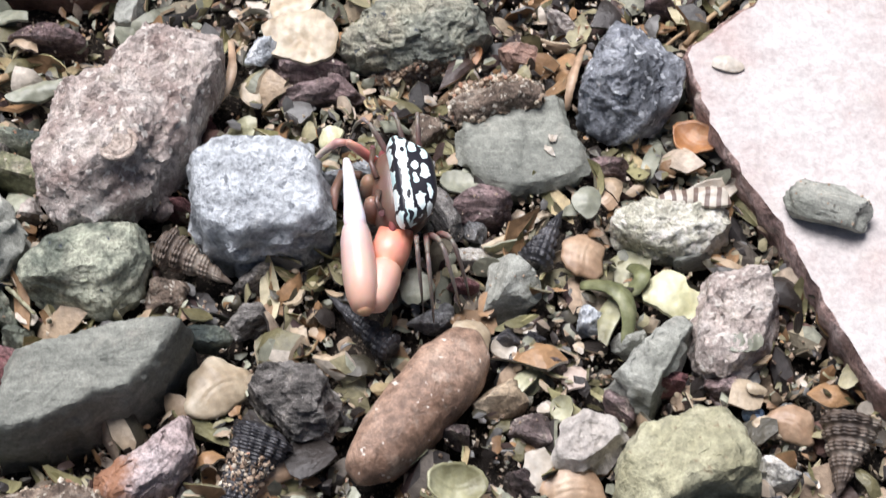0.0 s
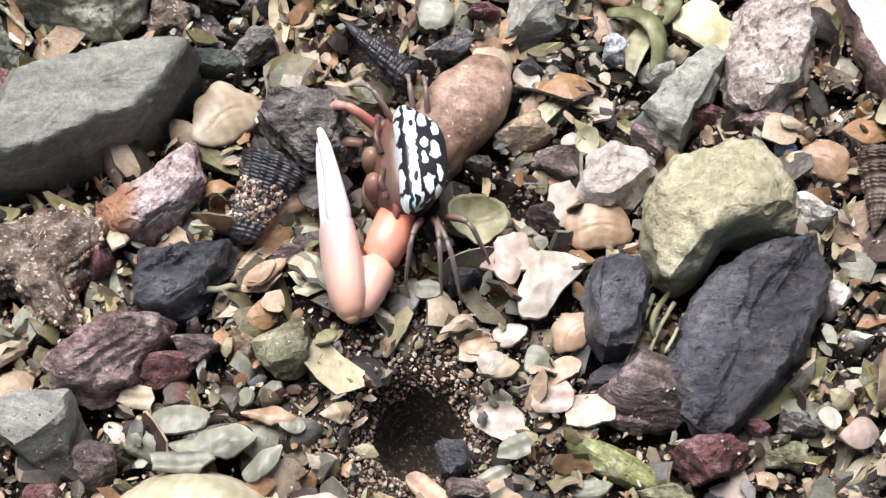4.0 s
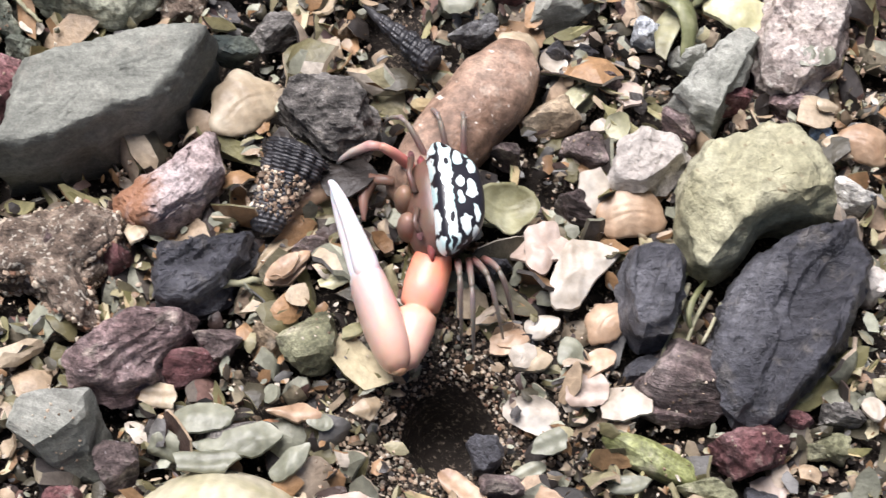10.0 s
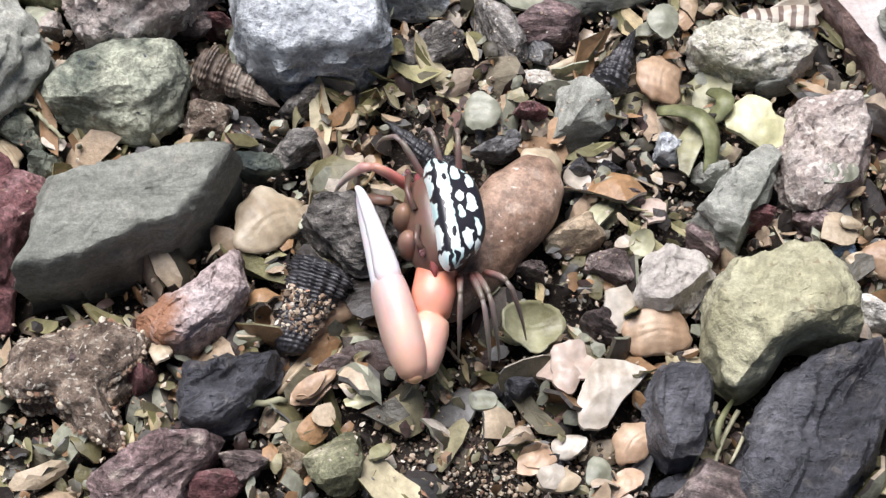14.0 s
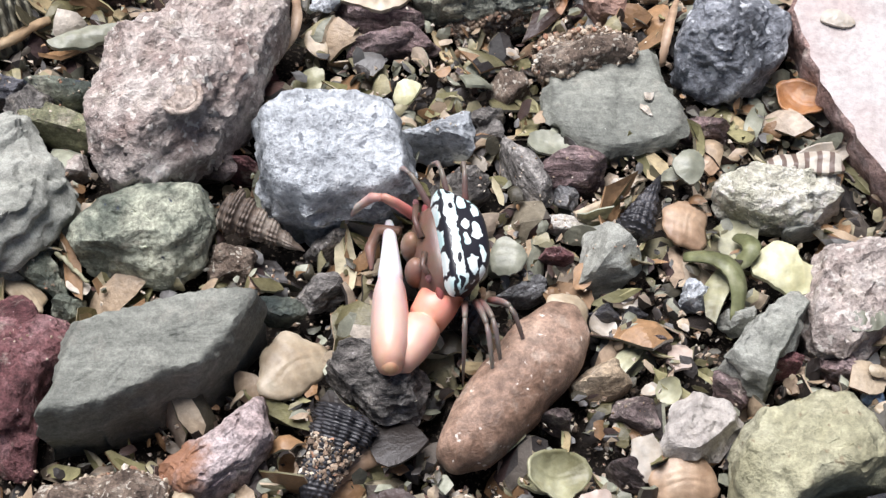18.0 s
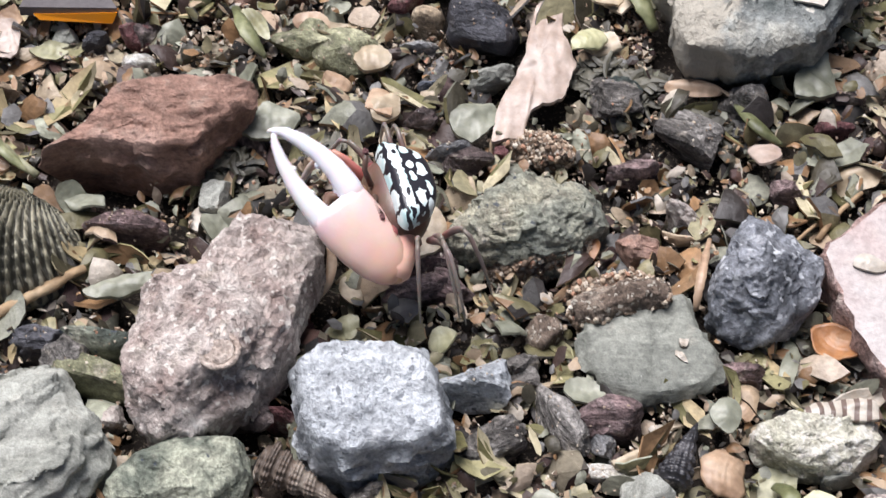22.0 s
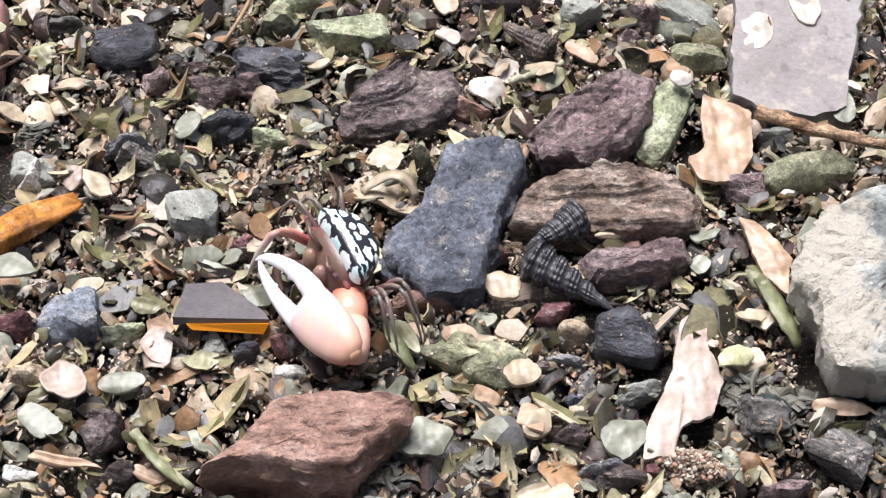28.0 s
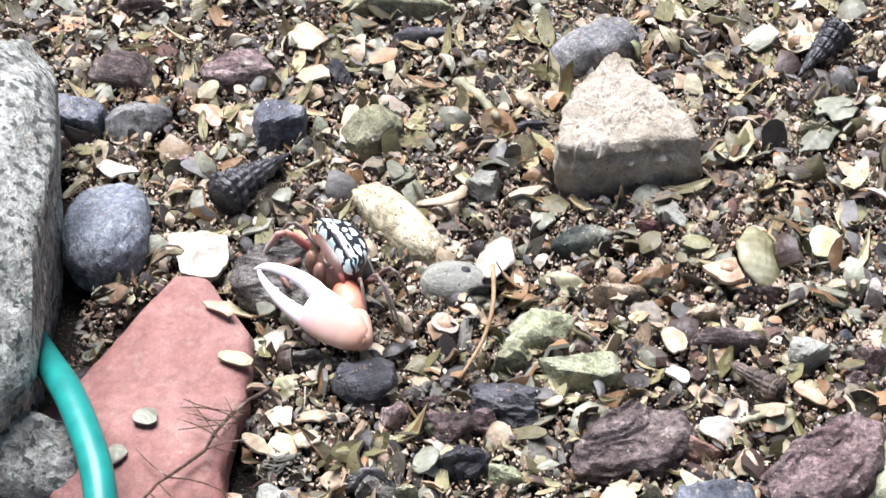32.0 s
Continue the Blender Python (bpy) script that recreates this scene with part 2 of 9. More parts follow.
M["sandclump"] = stone_mat("clotted_sand", (0.07, 0.05, 0.038), (0.22, 0.165, 0.125), (0.42, 0.345, 0.27), 900, 350, (0.6, 0.55, 0.46), 0.6, 0.9, 1.0)
M["whitestone"] = stone_mat("pale_stone", (0.34, 0.33, 0.3), (0.55, 0.53, 0.48), (0.7, 0.68, 0.62), 600, 110, (0.2, 0.22, 0.24), 0.72, 0.85, 0.5)


def shell_mat(name, a, b_, c, ribs=0, rough=0.45, bump=0.3):
    """Shell: growth bands, stains and a soft gloss."""
    m, nt, b = surface(name, rough, 0.5)
    vec, rnd = shifted(nt)
    stain = tex(nt, "ShaderNodeTexNoise", vec, 160, 5, 0.6)
    wave = nt.nodes.new("ShaderNodeTexWave")
    wave.inputs["Scale"].default_value, wave.inputs["Distortion"].default_value = 160, 6
    nt.links.new(vec, wave.inputs["Vector"])
    col = ramp(nt, stain.outputs["Fac"], [(0.32, a), (0.52, b_), (0.7, c)])
    col = mixed(nt, 0.07, col, wave.outputs["Color"], "OVERLAY")
    fine = tex(nt, "ShaderNodeTexNoise", vec, 700, 5, 0.65)
    col = mixed(nt, 0.3, col, fine.outputs["Fac"], "OVERLAY")
    nt.links.new(col, b.inputs["Base Color"])
    b.inputs["Subsurface Weight"].default_value = 0.08
    b.inputs["Subsurface Radius"].default_value = (0.002, 0.0015, 0.001)
    bumped(nt, b, mixed(nt, 0.85, wave.outputs["Color"], fine.outputs["Color"]), bump, 0.0009)
    return m


M["shellwhite"] = shell_mat("white_shell", (0.288, 0.239, 0.18), (0.423, 0.378, 0.315), (0.522, 0.491, 0.436))
M["shellcream"] = shell_mat("cream_shell", (0.252, 0.189, 0.117), (0.396, 0.324, 0.225), (0.504, 0.441, 0.333))
M["shelltan"] = shell_mat("tan_shell", (0.216, 0.131, 0.0765), (0.378, 0.261, 0.171), (0.486, 0.369, 0.261))
M["shellolive"] = shell_mat("olive_shell", (0.126, 0.117, 0.054), (0.27, 0.261, 0.153), (0.414, 0.405, 0.279))
M["shellgreen"] = shell_mat("pale_green_shell", (0.115, 0.118, 0.082), (0.215, 0.22, 0.165), (0.33, 0.332, 0.262))
M["shellorange"] = shell_mat("orange_brown_shell", (0.15, 0.06, 0.024), (0.32, 0.15, 0.06), (0.47, 0.28, 0.14))
M["shelldark"] = shell_mat("dark_snail_shell", (0.011, 0.011, 0.013), (0.03, 0.029, 0.032), (0.11, 0.105, 0.108), 0, 0.42)
M["shellbrown"] = shell_mat("brown_grey_snail_shell", (0.03, 0.021, 0.016), (0.11, 0.082, 0.062), (0.38, 0.33, 0.27), 0, 0.55)
M["shellpink"] = shell_mat("pinkish_shell", (0.279, 0.203, 0.158), (0.387, 0.306, 0.252), (0.459, 0.383, 0.329))
M["striped"] = shell_mat("striped_shell", (0.36, 0.31, 0.25), (0.46, 0.42, 0.35), (0.52, 0.49, 0.43))
nt = M["striped"].node_tree
b = nt.nodes["Principled BSDF"]
wave = nt.nodes.new("ShaderNodeTexWave")
wave.inputs["Scale"].default_value, wave.inputs["Distortion"].default_value, wave.inputs["Detail Scale"].default_value = 170, 2.5, 0.6
nt.links.new(nt.nodes.new("ShaderNodeTexCoord").outputs["Object"], wave.inputs["Vector"])
nt.links.new(mixed(nt, ramp(nt, wave.outputs["Fac"], [(0.3, (1, 1, 1)), (0.45, (0, 0, 0))]), b.inputs["Base Color"].links[0].from_socket, (0.13, 0.09, 0.07)), b.inputs["Base Color"])
M["wood"] = shell_mat("dry_twig", (0.16, 0.1, 0.05), (0.33, 0.23, 0.13), (0.5, 0.38, 0.24), 0, 0.8)
M["weed"] = shell_mat("dried_seaweed", (0.022, 0.02, 0.014), (0.075, 0.07, 0.048), (0.19, 0.18, 0.13), 0, 0.55)
M["curl"] = shell_mat("curled_olive_leaf", (0.07, 0.075, 0.03), (0.17, 0.18, 0.085), (0.33, 0.33, 0.2), 0, 0.5)
M["grass"] = shell_mat("dry_grass", (0.15, 0.15, 0.085), (0.27, 0.26, 0.165), (0.39, 0.37, 0.26), 0, 0.7)


def mixed_bits(name, stops, rough=0.7, grain=700, spec=0.35):
    """For loose bits joined in one mesh: each bit takes its own colour."""
    m, nt, b = surface(name, rough, spec)
    vec, rnd = shifted(nt, True)
    col = ramp(nt, rnd, stops, "CONSTANT")
    fine = tex(nt, "ShaderNodeTexNoise", vec, grain, 5, 0.65)
    col = mixed(nt, 0.55, col, ramp(nt, fine.outputs["Fac"], [(0.25, (0.15, 0.15, 0.15)), (0.5, (0.5, 0.5, 0.5)), (0.75, (0.88, 0.88, 0.88))]), "OVERLAY")
    nt.links.new(col, b.inputs["Base Color"])
    bumped(nt, b, fine.outputs["Fac"], 0.5, 0.0008)
    return m


M["chips"] = mixed_bits("mixed_shell_chips", [
    (0.0, (0.114, 0.102, 0.0498)), (0.09, (0.264, 0.238, 0.141)), (0.17, (0.37, 0.297, 0.207)), (0.24, (0.0484, 0.0425, 0.0274)), (0.33, (0.378, 0.306, 0.232)), (0.38, (0.176, 0.102, 0.0498)),
    (0.45, (0.0264, 0.0213, 0.0183)), (0.55, (0.176, 0.178, 0.133)), (0.63, (0.317, 0.238, 0.158)), (0.7, (0.0484, 0.0306, 0.0249)), (0.785, (0.44, 0.391, 0.324)), (0.82, (0.123, 0.119, 0.112)), (0.89, (0.29, 0.17, 0.083)), (0.94, (0.29, 0.297, 0.224))], 0.45, 600, 0.5)
M["litter"] = mixed_bits("dry_litter", [
    (0.0, (0.13, 0.12, 0.05)), (0.2, (0.24, 0.22, 0.11)), (0.4, (0.34, 0.27, 0.15)), (0.55, (0.08, 0.07, 0.04)), (0.7, (0.2, 0.12, 0.06)), (0.85, (0.42, 0.37, 0.24))], 0.6, 500, 0.4)
M["gravel"] = mixed_bits("mixed_gravel", [
    (0.0, (0.035, 0.03, 0.028)), (0.16, (0.1, 0.085, 0.07)), (0.29, (0.06, 0.037, 0.034)), (0.42, (0.18, 0.155, 0.11)), (0.52, (0.12, 0.068, 0.055)), (0.61, (0.29, 0.25, 0.17)),
    (0.68, (0.04, 0.038, 0.036)), (0.8, (0.22, 0.22, 0.17)), (0.89, (0.36, 0.27, 0.19))], 0.75, 800)
M["grit"] = mixed_bits("coarse_sand", [
    (0.0, (0.2, 0.15, 0.1)), (0.16, (0.06, 0.045, 0.034)), (0.42, (0.38, 0.31, 0.22)), (0.5, (0.03, 0.025, 0.022)), (0.72, (0.12, 0.085, 0.058)), (0.9, (0.55, 0.49, 0.4))], 0.8, 1200)

M["crumb"] = mixed_bits("pale_sand_grains", [
    (0.0, (0.38, 0.29, 0.21)), (0.25, (0.25, 0.175, 0.12)), (0.5, (0.5, 0.42, 0.32)), (0.7, (0.14, 0.1, 0.07)), (0.8, (0.58, 0.52, 0.43)), (0.93, (0.36, 0.2, 0.13))], 0.75, 1200)

# ground: damp brown sand with pale grains
m, nt, b = surface("damp_sand", 0.85)
co = nt.nodes.new("ShaderNodeTexCoord").outputs["Object"]
n1 = tex(nt, "ShaderNodeTexNoise", co, 60, 6, 0.65)
n2 = tex(nt, "ShaderNodeTexNoise", co, 1400, 4, 0.7)
c = ramp(nt, n1.outputs["Fac"], [(0.3, (0.009, 0.0066, 0.005)), (0.55, (0.024, 0.018, 0.0135)), (0.75, (0.052, 0.039, 0.029))])
c = mixed(nt, ramp(nt, n2.outputs["Fac"], [(0.56, (0, 0, 0)), (0.66, (1, 1, 1))]), c, (0.24, 0.19, 0.14))
nt.links.new(c, b.inputs["Base Color"])
bumped(nt, b, n2.outputs["Fac"], 0.7, 0.0012)
M["sand"] = m


# ---- shapes ----
def mesh_of(name, verts, faces, mat, smooth=True, sharp=0):
    me = bpy.data.meshes.new(name)
    me.from_pydata([tuple(map(float, v)) for v in verts], [], [tuple(map(int, f)) for f in faces])
    me.materials.append(mat)
    me.polygons.foreach_set("use_smooth", [smooth] * len(me.polygons))
    if sharp:
        me.set_sharp_from_angle(angle=radians(sharp))
    me.update()
    return me


BALLS = {}


def ball(level):
    """Unit directions and faces of an icosphere."""
    if level not in BALLS:
        bm = bmesh.new()
        bmesh.ops.create_icosphere(bm, subdivisions=level, radius=1)
        BALLS[level] = np.array([v.co[:] for v in bm.verts]), [[v.index for v in f.verts] for f in bm.faces]
        bm.free()
    return BALLS[level]


def rock_shape(L, W, H, seed, p=2.4, cuts=5, lump=0.06, grain=0.02, strata=0.0, level=4, flat=False, near=0.66):
    """Points and faces of a stone: a rounded block, broken flat here and there, with lumps, grain and, if wanted, layers."""
    rng = np.random.default_rng(seed)
    d, faces = ball(level)
    pz = 7.0 if flat else p
    r = ((np.abs(d[:, :2]) ** p).sum(1) ** (pz / p) + np.abs(d[:, 2]) ** pz) ** (-1 / pz)
    for _ in range(cuts):
        n = rng.normal(size=3) * (1, 1, 0.22 if flat else 0.7)
        n /= np.linalg.norm(n)
        a = d @ n
        far = rng.uniform(near, 0.92)
        lim = np.where(a > 0.05, far / np.maximum(a, 0.05), 9)
        k = 90.0
        r = -np.log(np.exp(-k * r) + np.exp(-k * lim)) / k
    off = rng.uniform(-50, 50, 3)
    big = np.array([noise.noise(Vector(v * 1.7 + off)) for v in d])
    mid = np.array([noise.noise(Vector(v * 4.5 + off)) for v in d])
    fin = np.array([noise.noise(Vector(v * 11 + off)) + 0.6 * noise.noise(Vector(v * 26 + off)) for v in d]) if level > 3 else 0
    r = r * (1 + lump * 1.6 * big + lump * 0.7 * mid + grain * fin)
    v = d * r[:, None]
    if flat:
        v[:, 2] += 0.07 * v[:, 0] * rng.uniform(-1, 1) + 0.07 * v[:, 1] * rng.uniform(-1, 1)
    if strata:
        lean = rng.uniform(-0.25, 0.25, 2)
        lay = v[:, 2] * 9 + (v[:, :2] @ lean) * 9 + big * 2.2
        v[:, :2] *= (1 + strata * np.sign(np.sin(lay)) * np.abs(np.sin(lay)) ** 0.5)[:, None]
    return v * (L / 2, W / 2, H / 2), faces


# ---- the ground ----
HOLE = (-0.0047, -0.1144)


def ground_height(x, y):
    q = Vector((x, y, 0.0))
    near = math.exp(-((x / 0.5) ** 2 + (y / 0.5) ** 2))
    h = near * (0.0022 * noise.noise(q * 45) + 0.0012 * noise.noise(q * 150)) + (1 - near) * 0.05 * noise.noise(q * 0.4)
    dx, dy = x - HOLE[0], y - HOLE[1]
    r = math.hypot(dx, dy * 1.06) * (1 + 0.08 * noise.noise(Vector((dx * 160, dy * 160, 3))))
    if r < 0.028:
        h += 0.0032 * math.exp(-(((r - 0.0155) / 0.004) ** 2)) + 0.0022 * math.exp(-((r / 0.013) ** 4))
        s = min(max((0.0094 - r) / 0.0062, 0), 1)
        h -= 0.0155 * s * s * (3 - 2 * s)
    return h - 0.0025


def spaced(lo, hi, step):
    """Even steps over the near ground, then ever longer ones out to the horizon."""
    near = list(np.arange(lo, hi, step))
    out, gap, v = [], step, hi
    while v < 400:
        out.append(v)
        gap *= 1.45
        v += gap
    return [lo - (v - hi) - step for v in reversed(out)] + near + out


gx, gy = spaced(-0.28, 0.11, 0.0018), spaced(-0.16, 0.32, 0.0018)
verts = [(x, y, ground_height(x, y)) for y in gy for x in gx]
nx = len(gx)
faces = [(j * nx + i, j * nx + i + 1, (j + 1) * nx + i + 1, (j + 1) * nx + i) for j in range(len(gy) - 1) for i in range(nx - 1)]
ground = new("ground", mesh_of("ground", verts, faces, M["sand"]))
tagged(ground, "damp brown sand under loose gravel and shell bits", "ground", "", "structure")


# ---- kinds of things ----
FOOT = []
CRUMBS = []
LABELS = {
    "pinkgrey": "rough pinkish-grey granular stone", "bluegrey": "pale blue-grey weathered stone", "granite": "dark speckled granite stone with pale crystals",
    "greygreen": "flat grey-green slate stone", "bark": "thick brown peeling stick beside a flat plate", "striped": "brown-and-white striped shell piece", "greenslate": "flat dark bluish-green slate stone", "mottled": "stone mottled dark green and cream", "slate": "black slaty stone with broken edges",
    "purple": "purple-brown layered stone with flaky edges", "red": "rusty red-brown broken stone", "maroon": "dark maroon crumbly stone among chips", "yellow": "lumpy yellowish stone with hollows",
    "tan": "smooth tan pebble among shell bits", "lichen": "grey-green stone crusted with tan patches", "olive": "olive-brown stone among the gravel", "brownpeb": "long smooth rounded brown stone", "grey": "plain grey weathered stone with cracks",
    "darkgrey": "dark grey rough stone with chipped sides", "pinkwhite": "small pinkish-white angular stone", "purpleorange": "mauve stone with a rusty orange end",
    "sandclump": "crumbly clump of stuck sand and grit", "whitestone": "pale whitish stone on the gravel", "oyster": "rough pale oyster-like clump of shell", "blue": "small bright blue chip of stone",
    "darkpurple": "very dark purplish stone among shell chips", "greenlong": "long smooth green shell piece", "seamed": "large pale stone with grey-green seams",
    "bluerock": "worn blue-grey rounded rock", "slateblue": "dark blue-grey flat-sided stone", "greenpale": "pale green angular stone on chips", "spotted": "long cream stone with dark spots", "brownlong": "long flaky red-brown layered stone", "palesand": "big pale sandy angular stone",
    "shellwhite": "broken white shell piece", "shellcream": "cream-coloured shell piece", "shelltan": "tan shell piece", "shellolive": "dull olive shell piece", "shellgreen": "pale grey-green shell piece",
    "shellorange": "thin orange-brown shell piece", "shelldark": "black ridged turret snail shell", "shellbrown": "brown-grey ridged turret snail shell", "shellpink": "pinkish-white shell piece",
    "shellyellow": "pale yellow scalloped shell piece", "wood": "dry brown twig lying on the gravel", "grass": "dry olive-grey plant stem on the gravel"}


def rock(name, mat, x, y, L, W, H, rot, seed=0, p=2.8, cuts=8, lump=0.06, grain=0.016, strata=0.0, lift=0.0, sink=0.2, flat=False):
    """One stone: its centre on the ground, length, width, height and turn."""
    FOOT.append((x, y, L, W, rot))
    level = 5 if L > 0.022 else 4 if L > 0.006 else 3
    chipped = name == "pebble" and cuts == 8 and mat != "sandclump"
    if chipped:
        p, cuts, lump, grain = 3.6, 12, 0.11, 0.04
    v, f = rock_shape(L, W, H, seed + 11, p, cuts, lump, grain, strata, level, flat, 0.5 if chipped else 0.66)
    ob = new(name, mesh_of(name, v, f, M[mat], True, 0 if cuts == 0 else 22))
    ob.matrix_world = pose(x, y, lift + H * (0.5 - sink), 0, 0, rot)
    if L > 0.01:
        CRUMBS.append((ob, mat == "sandclump"))
    return tagged(ob, LABELS.get(mat, ""), "pebble" if name == "pebble" else "stone", "stones on the gravel")


def holed_stone(name, mat, x, y, L, W, H, rot, seed=0):
    ob = rock(name, mat, x, y, L, W, H, rot, seed, 2.2, 1, 0.04, 0.008)
    # no hollow is cut: a flat dark ball gives the hole its shade
    v, f = ball(3)
    pit = new("pit", mesh_of("pit", v * (0.0011, 0.0009, 0.0006), f, M["slate"]))
    pit.parent = ob
    pit.location = (L * 0.16, W * 0.06, H * 0.46)
    ob["label"] = "flat grey-green pebble with a small dark hole"
    return ob


def dome_shape(L, W, H, seed, thick=0.0007, ribs=0, rib=0.0, ragged=0.05, n=40, rings=9, hook=0.0):
    """A thin domed shell: an oval outline, ribs from one end, a ragged rim."""
    rng = np.random.default_rng(seed)
    a = np.arange(n) / n * 2 * np.pi
    k = rng.uniform(-1, 1, (5, 2))
    rad = 1 + ragged * sum(k[i, 0] * np.cos((i + 2) * a) + k[i, 1] * np.sin((i + 2) * a) for i in range(5)) + ragged * 0.4 * rng.normal(size=n)
    V = [(0, 0, H)]
    for j in range(1, rings + 1):
        s = j / rings
        x, y = 0.5 * s * rad * np.cos(a), 0.5 * s * rad * np.sin(a)
        z = (1 - s**2.2) * np.ones(n)
        if ribs:
            back = np.arctan2(x, y + 0.56)
            z = z + rib * np.cos(back * ribs) * (1 + 0.5 * math.cos(s * 58)) * min(1, 2.5 * (1 - s) + 0.35)
            z = z * (1 + 0.25 * y)
        V += list(zip(x * L, y * W, z * H))
    top = np.array(V)
    low = top * (0.985, 0.985, 1) - (0, 0, thick)
    m = len(top)
    f = []
    for i in range(n):
        q = (i + 1) % n
        f.append((0, 1 + i, 1 + q))
        f.append((m, m + 1 + q, m + 1 + i))
        for j in range(rings - 1):
            o = 1 + j * n
            f.append((o + i, o + n + i, o + n + q, o + q))
            f.append((m + o + i, m + o + q, m + o + n + q, m + o + n + i))
        o = 1 + (rings - 1) * n
        f.append((o + i, m + o + i, m + o + q, o + q))
    return np.concatenate([top, low]), f


def fragment(mat, x, y, L, W, rot, lift, seed=0):
    """A broken, thin, slightly curved bit of shell lying on the gravel: straight breaks between a few corners."""
    FOOT.append((x, y, L * 0.55, W * 0.55, rot))
    rng = np.random.default_rng(seed)
    k = int(rng.integers(5, 9))
    a = (np.arange(k) + rng.uniform(-0.32, 0.32, k)) / k * 2 * np.pi
    c = np.stack([np.cos(a), np.sin(a)], 1) * rng.uniform(0.36, 0.6, k)[:, None]
    ring = np.concatenate([c[i] + (c[(i + 1) % k] - c[i]) * np.linspace(0, 1, 6)[:-1, None] for i in range(k)])
    n = len(ring)
    if rng.random() < 0.6:
        # worn round
        for _ in range(9):
            ring = (np.roll(ring, 1, 0) + 2 * ring + np.roll(ring, -1, 0)) / 4
    ring = ring * (1.06 + 0.022 * rng.normal(size=n) + 0.05 * np.sin(np.arange(n) / n * 6.28 * 2 + rng.uniform(0, 6)))[:, None]
    dome, fold, ph = rng.choice((-0.14, 0.04, 0.09, 0.17)) * min(L, W), rng.uniform(0.01, 0.05) * L, rng.uniform(0, 6)
    V, rings, grow = [], 9, rng.uniform(28, 46)
    for j in range(rings + 1):
        u = j / rings
        disc = ring / np.linalg.norm(ring, axis=1)[:, None] * 0.42
        q = (ring * (1 - u) ** 0.6 + disc * (1 - (1 - u) ** 0.6)) * (1 - j / (rings + 0.6))
        z = 0.00003 * np.sin(np.hypot(q[:, 0] + 0.5, q[:, 1]) * grow) + dome * (1 - 3.6 * (q**2).sum(1)) + fold * np.sin(q[:, 0] * 7 + ph) + fold * 0.5 * np.sin(q[:, 1] * 11 + ph)
        V.append(np.c_[q[:, 0] * L, q[:, 1] * W, z])
    top = np.concatenate(V)
    low = top - (0, 0, 0.00045)
    m = len(top)
    f = []
    for i in range(n):
        q = (i + 1) % n
        for j in range(rings):
            o = j * n
            f.append((o + i, o + q, o + n + q, o + n + i))
            f.append((m + o + i, m + o + n + i, m + o + n + q, m + o + q))
        f.append((i, m + i, m + q, q))
    f += [tuple(rings * n + i for i in range(n)), tuple(m + rings * n + i for i in reversed(range(n)))]
    ob = new("shell_fragment", mesh_of("shell_fragment", np.concatenate([top, low]), f, M[mat], True, 62))
    ob.matrix_world = pose(x, y, lift - 0.001 + 0.0012 * rng.normal() * (lift < 0.006), rng.normal(0, 17 if lift < 0.008 else 4), rng.normal(0, 15 if lift < 0.008 else 4), rot)
    return tagged(ob, LABELS[mat] + " lying on the gravel", "shell fragment", "shell pieces")


def outline(corners, step, rng, wob):
    """The middle of a shape and its rim, with uneven breaks between the corners."""
    ring = []
    for i, c in enumerate(corners):
        d = corners[(i + 1) % len(corners)]
        k = max(2, int(math.dist(c, d) / step))
        ring += [(c[0] + (d[0] - c[0]) * q / k, c[1] + (d[1] - c[1]) * q / k) for q in range(k)]
    ring = np.array(ring)
    mid = ring.mean(0)
    n = len(ring)
    soft = np.convolve(np.r_[rng.normal(size=n), np.zeros(4)], np.ones(5) / 5, "valid")[:n]
    ring = ring - mid
    out = ring / np.linalg.norm(ring, axis=1)[:, None]
    smooth = (np.roll(ring, 1, 0) + ring + np.roll(ring, -1, 0)) / 3
    return mid, smooth + out * (wob * soft + 0.25 * wob * rng.normal(size=n))[:, None], out


# how broken and pitted each kind of stone is
CRAG = {"brownpeb": 0.1, "terracotta": 0.0, "sandclump": 0.4, "greygreen": 0.45, "greenslate": 0.3, "mottled": 0.6, "slateblue": 0.6, "pinkwhite": 0.5, "bluegrey": 0.6, "lichen": 1.3, "granite": 1.1, "pinkgrey": 1.2, "yellow": 0.6}


def crag(q, off):
    """How far a broken stone stands out at one place: small tilted break faces, hollows and pits."""
    q = Vector(q)
    bent = q + 0.0006 * noise.noise_vector(q * 300 + off)
    dist, spots = noise.voronoi(bent * 290 + off)
    tilt = noise.cell_vector(spots[0] * 7.3)
    step = (bent * 290 + off - spots[0]).dot(Vector((tilt.x - 0.5, tilt.y - 0.5, tilt.z - 0.5))) * 0.0011
    pit = min(0.0, noise.noise(q * 520 + off) + 0.18) * 0.0009 + min(0.0, noise.noise(q * 1150 + off) + 0.12) * 0.0005
    return step + pit + 0.00025 * noise.noise(q * 1500 + off)


